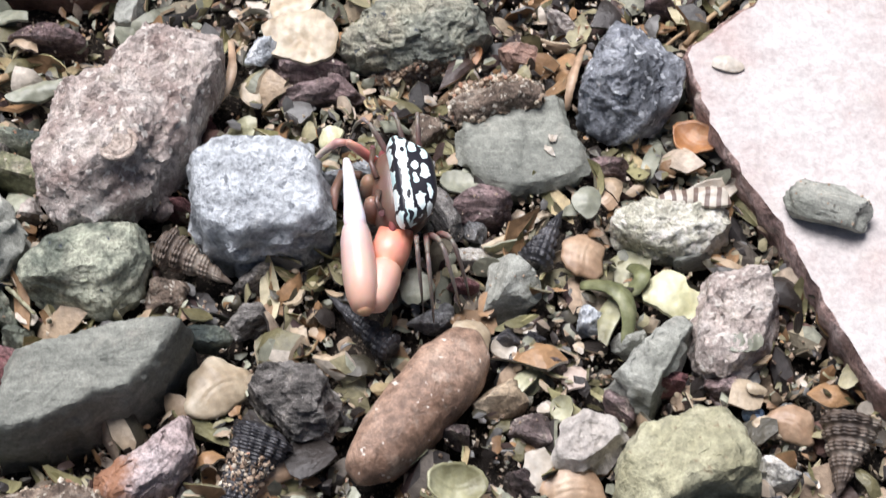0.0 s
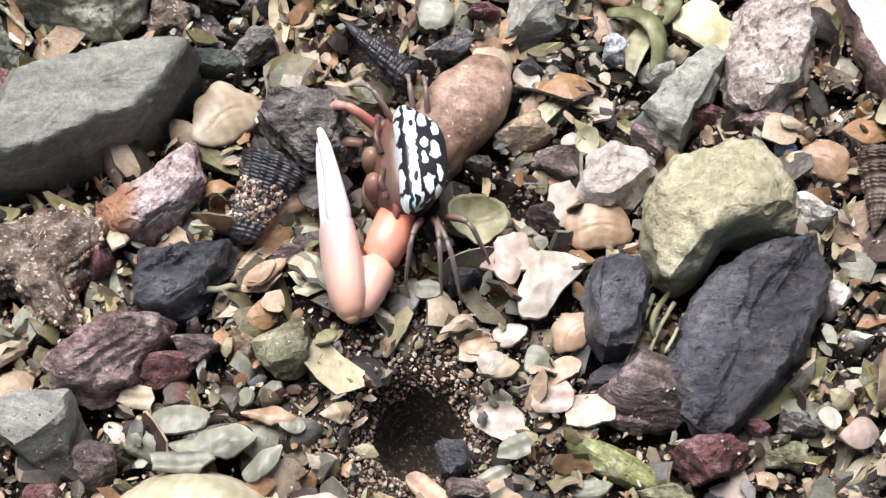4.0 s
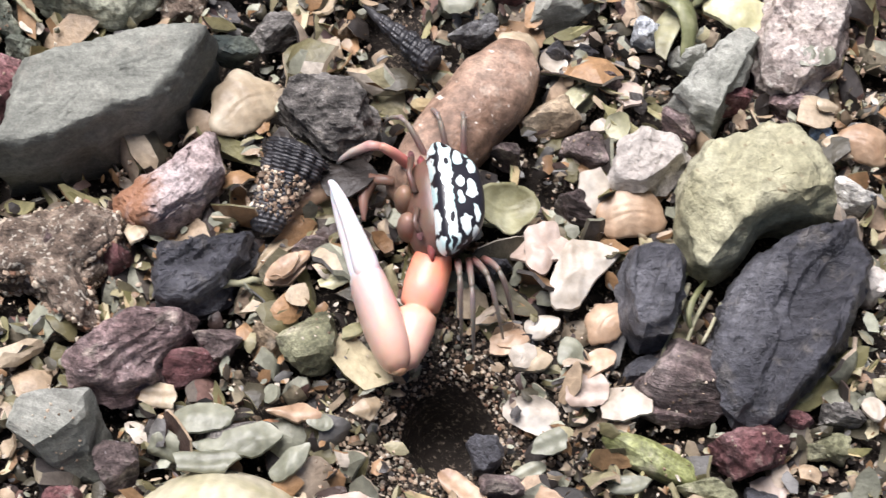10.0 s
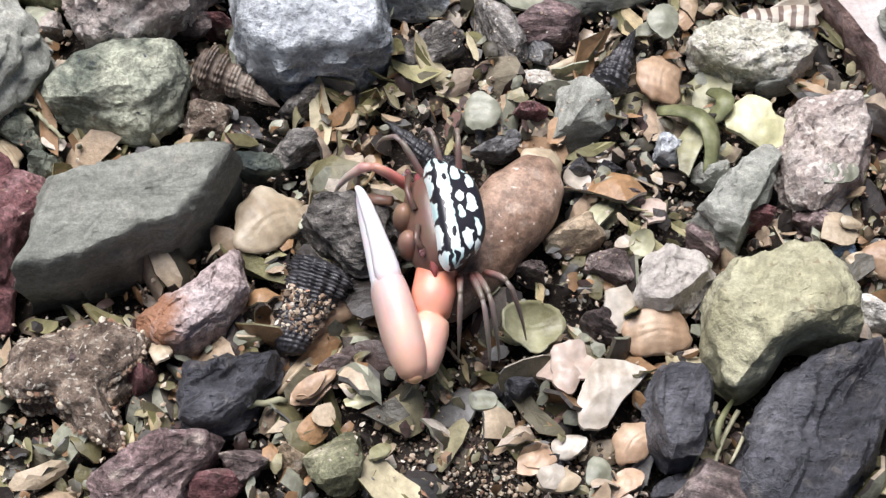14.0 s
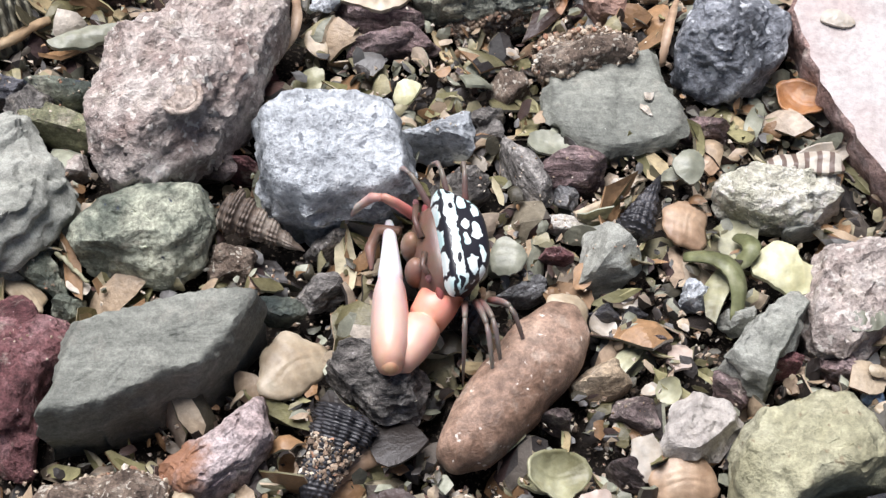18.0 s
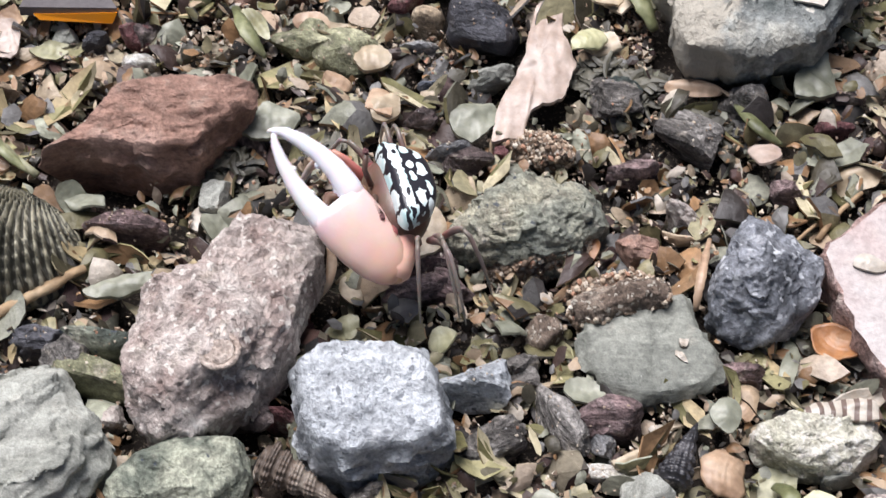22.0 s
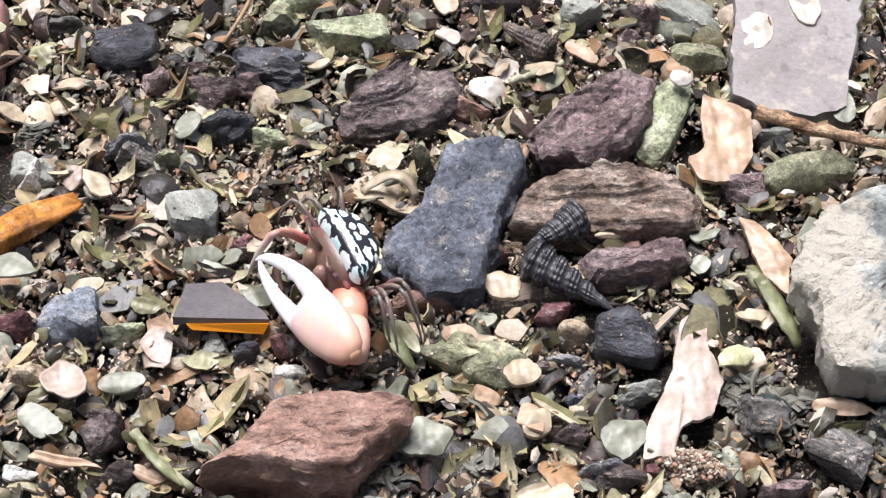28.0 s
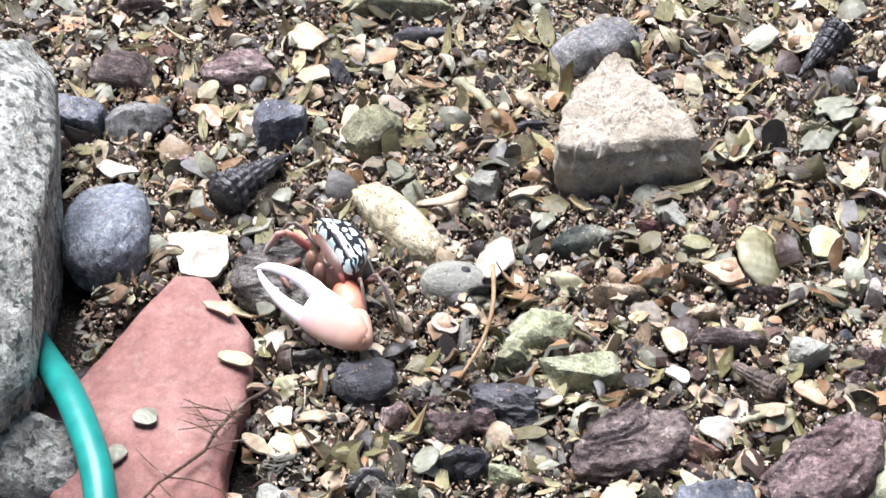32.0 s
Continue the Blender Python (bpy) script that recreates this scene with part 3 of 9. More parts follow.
def cut_stone(name, mat, corners, top, seed=0, wear=0.0011):
    """A flat-topped broken stone: its top seen as a shape with corners, worn rims, layered steep sides."""
    rng = np.random.default_rng(seed)
    flaky = mat in ("darkgrey", "purple", "darkpurple", "red", "brownlong", "slate")
    mid, ring, out = outline(corners, 0.0007, rng, 0.0004)
    n = len(ring)
    off = Vector(rng.uniform(-9, 9, 3))
    V = []
    long = np.linalg.svd(ring, full_matrices=False)[2][0]
    tip = rng.uniform(-0.09, 0.09, 2) if flaky else (0, 0)
    under = 0.3 if flaky or mat == "seamed" else 0.5 if mat == "greenslate" and top < 0.01 else 0.1
    rows = [0.03 + 0.04 * k for k in range(24)] + [0.975, 0.995] if flaky or CRAG.get(mat, 1) > 0.4 else [0.06, 0.13, 0.2, 0.28, 0.35, 0.43, 0.5, 0.65, 0.78, 0.88, 0.94, 0.975, 0.995]
    for s in rows:
        for i in range(n):
            q = ring[i] * s
            u = Vector((q[0], q[1], 0))
            z = 0.0009 * noise.noise(u * 130 + off) + min(1, s / 0.3) * (0.0005 * noise.noise(u * 420 + off) + 0.00018 * noise.noise(u * 1500 + off))
            z += (0.5 if flaky else CRAG.get(mat, 0.9)) * min(1, s / 0.3) * crag(u, off)
            if flaky:
                g = Vector((q[0] * long[0] + q[1] * long[1], q[1] * long[0] - q[0] * long[1], 0))
                lay = {"red": 0.0025, "slate": 0.0028}.get(mat, 0.0055) * noise.noise(Vector((g.x * 32, g.y * 95, 0)) + off) + 0.0022 * noise.noise(Vector((g.x * 110, g.y * 330, 0)) + off)
                z += 0.75 * (math.floor(lay / 0.0011) * 0.0011 + 0.0011 * min(1, (lay / 0.0011 % 1) * 5)) + 0.15 * lay
            z += tip[0] * q[0] + tip[1] * q[1]
            z -= wear * max(0, (s - 0.9) / 0.1) ** 2 + (wear - 0.0011) * s**4
            V.append((q[0], q[1], z))
    deep = top + 0.003
    sides = [0.06, 0.14, 0.24, 0.36, 0.5, 0.64, 0.78, 0.9, 1.0]
    for h in sides:
        for i in range(n):
            u = Vector((ring[i][0], ring[i][1], -h * deep))
            lay = math.sin((h * deep) * 1900 + 3 * noise.noise(u * 90 + off))
            e = 0.0011 * noise.noise(u * 260 + off) + 0.0006 * noise.noise(u * 800 + off) + 0.00045 * lay + 0.0012 * math.sin(h * 2.6)
            e += 0.6 * crag(u, off)
            shrink = 1 - under * max(0, h - 0.12) ** 1.3
            V.append((ring[i][0] * shrink + out[i][0] * e, ring[i][1] * shrink + out[i][1] * e, V[(len(rows) - 1) * n + i][2] * (1 - h) - 0.0002 - h * deep))
    m = len(rows) + len(sides)
    f = [(j * n + i, (j + 1) * n + i, (j + 1) * n + (i + 1) % n, j * n + (i + 1) % n) for j in range(m - 1) for i in range(n)]
    f += [tuple(range(n)), tuple((m - 1) * n + i for i in reversed(range(n)))]
    ob = new(name, mesh_of(name, V, f, M[mat], True, 38))
    ob.matrix_world = pose(mid[0], mid[1], top)
    for c in corners:
        r = math.dist(c, mid)
        FOOT.append(((c[0] + mid[0]) / 2, (c[1] + mid[1]) / 2, r * 1.15, r * 0.9, math.degrees(math.atan2(c[1] - mid[1], c[0] - mid[0]))))
    return tagged(ob, LABELS[mat], "stone", "stones on the gravel")


def round_stone(name, mat, corners, high, seed=0, p=2.8, lump=0.06, grain=0.02, facets=5, strata=0.0, ledge=None):
    """A whole stone over a footprint with corners: a swelling top, knocked flat in places, drawn in towards the ground."""
    rng = np.random.default_rng(seed)
    mid, ring, out = outline(corners, 0.0006, rng, 0.0003)
    ring = (np.roll(ring, 1, 0) + ring + np.roll(ring, -1, 0)) / 3
    n, size = len(ring), np.linalg.norm(ring, axis=1).mean()
    rows = [radians(2 + 2.5 * k) for k in range(49)]
    v = []
    for a in rows:
        s, c = abs(math.sin(a)) ** (2 / p), math.copysign(abs(math.cos(a)) ** (2 / p), math.cos(a))
        v.append(np.c_[ring * s, np.full(n, high * (0.5 + 0.5 * c))])
    v = np.concatenate(v)
    unit = (v - (0, 0, high / 2)) / (size, size, high / 2)
    for _ in range(facets):
        way = rng.normal(size=3) * (1, 1, 0.8)
        way[2] = abs(way[2])
        way /= np.linalg.norm(way)
        far = unit @ way
        unit -= np.maximum(far - far.max() * rng.uniform(0.76, 0.93), 0)[:, None] * way
    v = unit * (size, size, high / 2) + (0, 0, high / 2)
    off = Vector(rng.uniform(-50, 50, 3))
    dirs = unit / np.maximum(np.linalg.norm(unit, axis=1), 0.2)[:, None]
    big = np.array([noise.noise(Vector(u) * 1.6 + off) + 0.5 * noise.noise(Vector(u) * 4 + off) for u in unit])
    fine = np.array([noise.noise(Vector(q) * 420 + off) + 0.7 * noise.noise(Vector(q) * 900 + off) + 0.4 * abs(noise.noise(Vector(q) * 1700 + off)) for q in v])
    v += dirs * ((lump * big + 0.45 * grain * fine) * size)[:, None]
    if CRAG.get(mat, 0.9):
        v += dirs * np.array([CRAG.get(mat, 0.9) * crag(q, off) for q in v])[:, None]
    if ledge:
        # beds of rock broken off in steps that run one way
        tall, way = ledge
        c, d = math.cos(radians(way)), math.sin(radians(way))
        for q in v:
            a = 2.6 * noise.noise(Vector(((q[0] * c + q[1] * d) * 45, (q[1] * c - q[0] * d) * 150, q[2] * 60)) + off) + 1.3 * noise.noise(Vector(((q[0] * c + q[1] * d) * 120, (q[1] * c - q[0] * d) * 420, 0)) + off)
            q[2] += tall * (math.floor(a) + min(1, (a % 1) * 5)) * min(1, max(0, q[2]) / high * 2)
    if strata:
        lay = v[:, 2] / high * 26 + big * 3
        v[:, :2] *= (1 + strata * np.sign(np.sin(lay)) * np.abs(np.sin(lay)) ** 0.5)[:, None]
    m = len(rows)
    f = [(j * n + i, (j + 1) * n + i, (j + 1) * n + (i + 1) % n, j * n + (i + 1) % n) for j in range(m - 1) for i in range(n)]
    f += [tuple(range(n)), tuple((m - 1) * n + i for i in reversed(range(n)))]
    ob = new(name, mesh_of(name, v, f, M[mat], True, 42))
    ob.matrix_world = pose(mid[0], mid[1], -0.001)
    CRUMBS.append((ob, mat == "sandclump"))
    for c in corners:
        r = math.dist(c, mid)
        FOOT.append(((c[0] + mid[0]) / 2, (c[1] + mid[1]) / 2, r * 1.1, r * 0.8, math.degrees(math.atan2(c[1] - mid[1], c[0] - mid[0]))))
    return tagged(ob, LABELS.get(mat, ""), "stone", "stones on the gravel")


def shaped_fragment(mat, corners, lift, seed=0):
    """A larger thin flake of shell or husk with a broken outline, warped a little."""
    rng = np.random.default_rng(seed)
    mid, ring, out = outline(corners, 0.0007, rng, 0.00025)
    n = len(ring)
    off = Vector(rng.uniform(-9, 9, 3))
    top = []
    for s in (0.06, 0.16, 0.26, 0.36, 0.46, 0.56, 0.66, 0.76, 0.86, 0.95, 1.0):
        for q in ring * s:
            u = Vector((q[0], q[1], 0))
            top.append((q[0], q[1], 0.0016 * noise.noise(u * 110 + off) + 0.0009 * (0.4 - abs(noise.noise(u * 210 + off))) + 0.0004 * noise.noise(u * 500 + off) - 0.0006 * s * s))
    top = np.array(top)
    k, m = 11, len(top)
    f = []
    for i in range(n):
        q = (i + 1) % n
        for j in range(k - 1):
            o = j * n
            f += [(o + i, o + n + i, o + n + q, o + q), (m + o + i, m + o + q, m + o + n + q, m + o + n + i)]
        o = (k - 1) * n
        f.append((o + i, m + o + i, m + o + q, o + q))
    f += [tuple(range(n)), tuple(m + i for i in reversed(range(n)))]
    ob = new("shell_fragment", mesh_of("shell_fragment", np.concatenate([top, top - (0, 0, 0.0009)]), f, M[mat], True, 40))
    ob.matrix_world = pose(mid[0], mid[1], lift)
    r = np.linalg.norm(ring, axis=1).mean() * 2
    FOOT.append((mid[0], mid[1], r, r, 0))
    return tagged(ob, "large " + LABELS[mat] + " lying on the gravel", "shell fragment", "shell pieces")


def half_shell(mat, x, y, L, W, rot, lift, seed=0):
    FOOT.append((x, y, L, W, rot))
    rng = np.random.default_rng(seed)
    v, f = dome_shape(L, W, min(L, W) * rng.uniform(0.12, 0.24), seed, 0.0005, ragged=0.04)
    v[:, 2] += 0.00006 * np.sin(np.hypot(v[:, 0] / L, v[:, 1] / W + 0.55) * 46)
    v[:, 0] *= 1 - 0.55 * v[:, 1] / W
    ob = new("half_shell", mesh_of("half_shell", v, f, M[mat]))
    cup = rng.random() < 0.4
    ob.matrix_world = pose(x, y, lift + 0.001 * cup, rng.normal(0, 15) + 180 * cup, rng.normal(0, 15), rot)
    return tagged(ob, "single valve, " + LABELS[mat].replace("piece", "half") + (", hollow side up" if cup else ", hollow side down"), "shell", "shell pieces")


def clam_shell(mat, x, y, L, W, rot, lift, seed=0):
    FOOT.append((x, y, L, W, rot))
    v, f = dome_shape(L, W, 0.011, seed, 0.0012, ragged=0.012, n=64, rings=16)
    ob = new("clam_shell", mesh_of("clam_shell", v, f, M["clam"]))
    ob.matrix_world = pose(x, y, lift, 0, 0, rot)
    return tagged(ob, "large smooth cream clam shell half sunk in gravel", "shell")


def cockle_shell(mat, x, y, L, W, rot, lift, seed=0):
    FOOT.append((x, y, L, W, rot))
    v, f = dome_shape(L, W, 0.0125, seed, 0.0012, 84, 0.07, 0.012, n=400, rings=44)
    ob = new("cockle_shell", mesh_of("cockle_shell", v, f, M["cockle"]))
    ob.matrix_world = pose(x, y, lift, 0, 0, rot + 180)
    return tagged(ob, "grey-olive cockle shell with strong radial ribs", "shell")


def snail_shell(mat, base, tip, wide, seed=0, stub=False):
    """A turret shell: rounded whorls that narrow to the tip, with ribs along and threads around, and a dark mouth."""
    rng = np.random.default_rng(seed)
    b, t = Vector(base), Vector(tip)
    length = (t - b).length
    FOOT.append(((b.x + t.x) / 2, (b.y + t.y) / 2, length, wide, math.degrees(math.atan2(t.y - b.y, t.x - b.x))))
    n, rows, turns = 64, 130, 6.2
    V = []
    for j in range(rows + 1):
        s = j / rows
        r = 0.5 * wide * ((1 - s) ** 0.85 * 0.95 + 0.05 * (1 - s) + 0.015) * min(1, (s + 0.03) / 0.1) ** 0.5
        if stub:
            r = 0.5 * wide * (1 - 0.55 * s) * (1 + 0.05 * math.sin(9 * s)) * min(1, (s + 0.03) / 0.1, (1.03 - s) / 0.12) ** 0.5
        for i in range(n):
            a = i / n * 2 * math.pi
            ph = (s**0.82) * turns - a / (2 * math.pi)
            w = ph % 1.0
            whorl = 0.8 + 0.22 * math.sin(math.pi * w) ** 0.6
            if stub:
                whorl = 0.93 + 0.05 * math.sin(math.pi * w) ** 0.6 + 0.05 * math.cos(2 * a + 1)
            ribs = 1 + (0.11 if stub else 0.085) * math.cos(a * 14 + ph * 1.3) * math.sin(math.pi * w) + 0.04 * math.cos(ph * 2 * math.pi * 4)
            V.append((r * whorl * ribs * math.cos(a), r * whorl * ribs * math.sin(a), s * length))
    f = [(j * n + i, j * n + (i + 1) % n, (j + 1) * n + (i + 1) % n, (j + 1) * n + i) for j in range(rows) for i in range(n)]
    f += [tuple(range(n - 1, -1, -1)), tuple(rows * n + i for i in range(n))]
    ob = new("snail_shell", mesh_of("snail_shell", V, f, M[mat]))
    turn = (t - b).to_track_quat("Z", "Y").to_matrix().to_4x4()
    ob.matrix_world = Matrix.Translation(b) @ turn @ pose(0, 0, 0, 0, 0, rng.uniform(0, 360))
    # mouth: a solid ball, the shade inside the opening put into its near-black colour
    v, f = ball(3)
    mouth = new("mouth", mesh_of("mouth", v * (wide * 0.3, wide * 0.24, length * 0.045), f, M["dark"]))
    mouth.parent = ob
    mouth.location = (wide * 0.08, 0, length * 0.01)
    if stub:
        CRUMBS.append((ob, "middle"))
    return tagged(ob, LABELS[mat], "snail shell", "turret snail shells")


def tube(points, radii, n=10, seed=0, rough=0.0):
    """Points and faces of a round rod along a line."""
    rng = np.random.default_rng(seed)
    pts = [Vector(q) for q in points]
    V, f = [], []
    side = None
    for j, q in enumerate(pts):
        ahead = (pts[min(j + 1, len(pts) - 1)] - pts[max(j - 1, 0)]).normalized()
        side = ahead.orthogonal() if side is None else side - ahead * side.dot(ahead)
        side.normalize()
        up = ahead.cross(side)
        for i in range(n):
            a = i / n * 2 * math.pi
            r = radii[j] * (1 + rough * rng.normal())
            V.append(q + side * (r * math.cos(a)) + up * (r * math.sin(a)))
    for j in range(len(pts) - 1):
        f += [(j * n + i, j * n + (i + 1) % n, (j + 1) * n + (i + 1) % n, (j + 1) * n + i) for i in range(n)]
    f += [tuple(range(n - 1, -1, -1)), tuple((len(pts) - 1) * n + i for i in range(n))]
    return V, f


def stick(mat, a, b, wide, seed=0, bend=0.05):
    rng = np.random.default_rng(seed)
    a, b = Vector(a), Vector(b)
    side = (b - a).cross(Vector((0, 0, 1))) * rng.uniform(-bend, bend)
    pts = [a.lerp(b, s / 12) + side * math.sin(s / 12 * 3.14) + Vector((0, 0, (0.0004 if mat == "grass" else 0.0001) * rng.normal())) for s in range(13)]
    rad = [wide * (0.4 if mat == "wood" else 0.5) * (1.1 - 0.35 * s / 12) for s in range(13)]
    name = "twig" if mat in ("wood", "bark") else "plant_stem"
    ob = new(name, mesh_of(name, *tube(pts, rad, 6 if wide > 0.002 else 9, seed, 0.14 if wide > 0.002 else 0.05), M[mat]))
    return tagged(ob, LABELS[mat], "twig")


def ribbon(points, width, thick, rng, stand=0.5):
    """A thin curled strip along a line, leaning on its edge and tapering to both ends."""
    pts = [Vector(q) for q in points]
    V, f = [], []
    n = len(pts)
    for j, q in enumerate(pts):
        ahead = (pts[min(j + 1, n - 1)] - pts[max(j - 1, 0)]).normalized()
        flat = ahead.cross(Vector((0, 0, 1))).normalized()
        s = j / (n - 1)
        w = 0.5 * width * (0.25 + 0.75 * math.sin(math.pi * (0.12 + 0.8 * s))) * rng.uniform(0.85, 1.1)
        across = flat * (w * (1 - stand)) + Vector((0, 0, w * stand))
        bow = across.cross(ahead).normalized() * (w * 0.18)
        for side in (thick / 2, -thick / 2):
            off = across.cross(ahead).normalized() * side
            V += [q - across + off, q + bow + off, q + across + off]
    for j in range(n - 1):
        a, b = j * 6, (j + 1) * 6
        for k in range(2):
            f += [(a + k, a + k + 1, b + k + 1, b + k), (a + 4 + k, a + 3 + k, b + 3 + k, b + 4 + k)]
        f += [(a, b, b + 3, a + 3), (a + 2, a + 5, b + 5, b + 2)]
    f += [(0, 3, 4, 1), (1, 4, 5, 2)]
    e = (n - 1) * 6
    f += [(e, e + 1, e + 4, e + 3), (e + 1, e + 2, e + 5, e + 4)]
    return V, f


def curled_leaf(mat, a, m, b, wide, seed=0):
    """A curled dry leaf or husk from a over m to b."""
    rng = np.random.default_rng(seed)
    a, m, b = Vector(a), Vector(m), Vector(b)
    line = []
    for k in range(15):
        s = k / 14
        line.append(a * (1 - s) ** 2 + (m * 2 - (a + b) / 2) * (2 * s * (1 - s)) + b * s * s)
    ob = new("curled_leaf", mesh_of("curled_leaf", *ribbon(line, wide * 1.5, 0.0004, rng, rng.uniform(0.05, 0.3)), M[mat]))
    return tagged(ob, "curled dry olive leaf standing among the gravel" if mat == "curl" else "curled thin husk among the gravel", "leaf")


def weed_pile(x, y, r, seed=0):
    """A dark tangle of dried seaweed: many short bent strips."""
    rng = np.random.default_rng(seed)
    V, f = [], []
    for _ in range(90):
        d, w = rng.uniform(0, 6.283), rng.uniform(0, 6.283)
        q = r * rng.random() ** 0.7
        c = Vector((q * math.cos(d), q * math.sin(d) * 0.7, 0.001 + 0.0045 * rng.random() * (1 - q / r)))
        reach = r * rng.uniform(0.3, 1.0)
        ahead, side = Vector((math.cos(w), math.sin(w), rng.uniform(-0.15, 0.15))), Vector((-math.sin(w), math.cos(w), rng.uniform(-0.1, 0.3)))
        bend = rng.uniform(-0.4, 0.4) * reach
        line = [c + ahead * (reach * (s - 0.5)) + side * (bend * (4 * s * (1 - s) - 0.5)) for s in (0, 0.25, 0.5, 0.75, 1)]
        v, g = ribbon(line, rng.uniform(0.0006, 0.0022), 0.00018, rng, rng.uniform(0.0, 0.35))
        f += [tuple(i + len(V) for i in h) for h in g]
        V += v
    ob = new("dried_seaweed", mesh_of("dried_seaweed", V, f, M["weed"], False))
    ob.location = (x, y, 0.001)
    return tagged(ob, "dark tangled clump of dried seaweed between stones", "seaweed", "", "stuff")


def amber_glass():
    m, nt, b = surface("amber_glass", 0.2, 0.5)
    b.inputs["Base Color"].default_value = (1.0, 0.36, 0.015, 1)
    b.inputs["Transmission Weight"].default_value = 0.2
    return m


M["amber"] = amber_glass()
M["dark"] = stone_mat("mouth_shade", (0.01, 0.01, 0.01), (0.02, 0.018, 0.016), (0.04, 0.035, 0.03))


def glass_shard(x, y, L, W, rot):
    """A frosted grey wedge whose broken front edge glows amber."""
    body = new("glass_shard")
    body.matrix_world = pose(x, y, 0.006, -14, 0, rot)
    top = [(-0.5, -0.42), (0.5, -0.42), (0.42, -0.2), (-0.05, 0.5), (-0.42, 0.42)]
    v = [(px * L, py * W, 0.0016) for px, py in top] + [(px * L, py * W, -0.0002) for px, py in top]
    k = len(top)
    f = [tuple(range(k)), tuple(range(2 * k - 1, k - 1, -1))] + [(i + k, (i + 1) % k + k, (i + 1) % k, i) for i in range(k)]
    plate = new("frosted_top", mesh_of("frosted_top", v, f, M["frosted"], False))
    v = [(-0.36 * L, -0.455 * W, 0.0003), (0.5 * L, -0.455 * W, 0.0009), (0.44 * L, -0.49 * W, -0.0012), (-0.3 * L, -0.49 * W, -0.0006)]
    v += [(q[0] * 0.96, q[1] + 0.25 * W, min(q[2], -0.0003)) for q in v]
    f = [(0, 3, 2, 1), (4, 5, 6, 7), (0, 1, 5, 4), (1, 2, 6, 5), (2, 3, 7, 6), (3, 0, 4, 7)]
    edge = new("broken_edge", mesh_of("broken_edge", v, f, M["amber"], False))
    for o in (plate, edge):
        o.parent = body
    edge["label"] = "clear amber broken edge"
    return tagged(body, "wedge of sea-worn glass, grey frosted top, amber edge", "glass shard")


def amber_strip(x, y, L, W, rot):
    v, f = rock_shape(L, W, 0.005, 501, 4.0, 6, 0.05, 0.01, 0, 4)
    ob = new("amber_glass_piece", mesh_of("amber_glass_piece", v, f, M["amberdull"]))
    ob.matrix_world = pose(x, y, 0.006, -12, 0, rot)
    return tagged(ob, "long worn piece of orange-brown glass on the gravel", "glass shard")


M["blue"] = stone_mat("blue_chip", (0.14, 0.24, 0.4), (0.28, 0.4, 0.57), (0.5, 0.58, 0.65), 700, 200, None, 0.7, 0.5, 0.3)
M["darkpurple"] = stone_mat("dark_purple_stone", (0.051, 0.0361, 0.0344), (0.145, 0.11, 0.103), (0.272, 0.223, 0.21), 700, 130, (0.42, 0.38, 0.38), 0.71, 0.68, 0.9, layers=0.15)
M["greenlong"] = stone_mat("green_shell", (0.12, 0.13, 0.04), (0.25, 0.27, 0.11), (0.4, 0.42, 0.24), 500, 120, None, 0.7, 0.45, 0.3)
M["greenpale"] = stone_mat("pale_green_stone", (0.16, 0.18, 0.1), (0.33, 0.35, 0.22), (0.5, 0.52, 0.38), 600, 110, None, 0.7, 0.7, 0.5)
M["slateblue"] = stone_mat("blue_slate", (0.055, 0.062, 0.075), (0.12, 0.13, 0.155), (0.22, 0.235, 0.27), 800, 90, (0.36, 0.38, 0.42), 0.7, 0.75, 0.5)
M["spotted"] = stone_mat("spotted_cream_stone", (0.3, 0.26, 0.16), (0.45, 0.4, 0.27), (0.58, 0.53, 0.4), 500, 140, (0.1, 0.09, 0.08), 0.72, 0.7, 0.4)
M["palesand"] = stone_mat("pale_sandy_stone", (0.3, 0.26, 0.19), (0.47, 0.42, 0.34), (0.58, 0.54, 0.46), 500, 80, (0.25, 0.22, 0.17), 0.74, 0.9, 0.8, 0.25, dusty=0.3, patch=0.2)
M["seamed"] = stone_mat("seamed_stone", (0.06, 0.07, 0.066), (0.2, 0.212, 0.2), (0.34, 0.335, 0.29), 320, 60, (0.5, 0.48, 0.42), 0.66, 0.85, 0.8, 0.4, dusty=0.3, stops=(0.36, 0.5, 0.64), patch=0.15)
nt = M["seamed"].node_tree
b = nt.nodes["Principled BSDF"]
co = nt.nodes.new("ShaderNodeTexCoord").outputs["Object"]
sep = nt.nodes.new("ShaderNodeSeparateXYZ")
nt.links.new(co, sep.inputs[0])
edge = nt.nodes.new("ShaderNodeMath")
edge.operation = "MULTIPLY_ADD"
edge.inputs[1].default_value = -22.0
nt.links.new(sep.outputs["X"], edge.inputs[0])
nt.links.new(tex(nt, "ShaderNodeTexNoise", co, 90, 6, 0.65).outputs["Fac"], edge.inputs[2])
pale_side = ramp(nt, edge.outputs[0], [(0.6, (0, 0, 0)), (0.7, (0.85, 0.85, 0.85))])
nt.links.new(mixed(nt, pale_side, b.inputs["Base Color"].links[0].from_socket, (0.42, 0.385, 0.315)), b.inputs["Base Color"])
M["oyster"] = stone_mat("oyster_clump", (0.3, 0.285, 0.2), (0.5, 0.485, 0.385), (0.64, 0.615, 0.53), 500, 160, (0.75, 0.7, 0.62), 0.6, 0.75, 0.8, 0.3, patch=0.12, stops=(0.28, 0.44, 0.6))
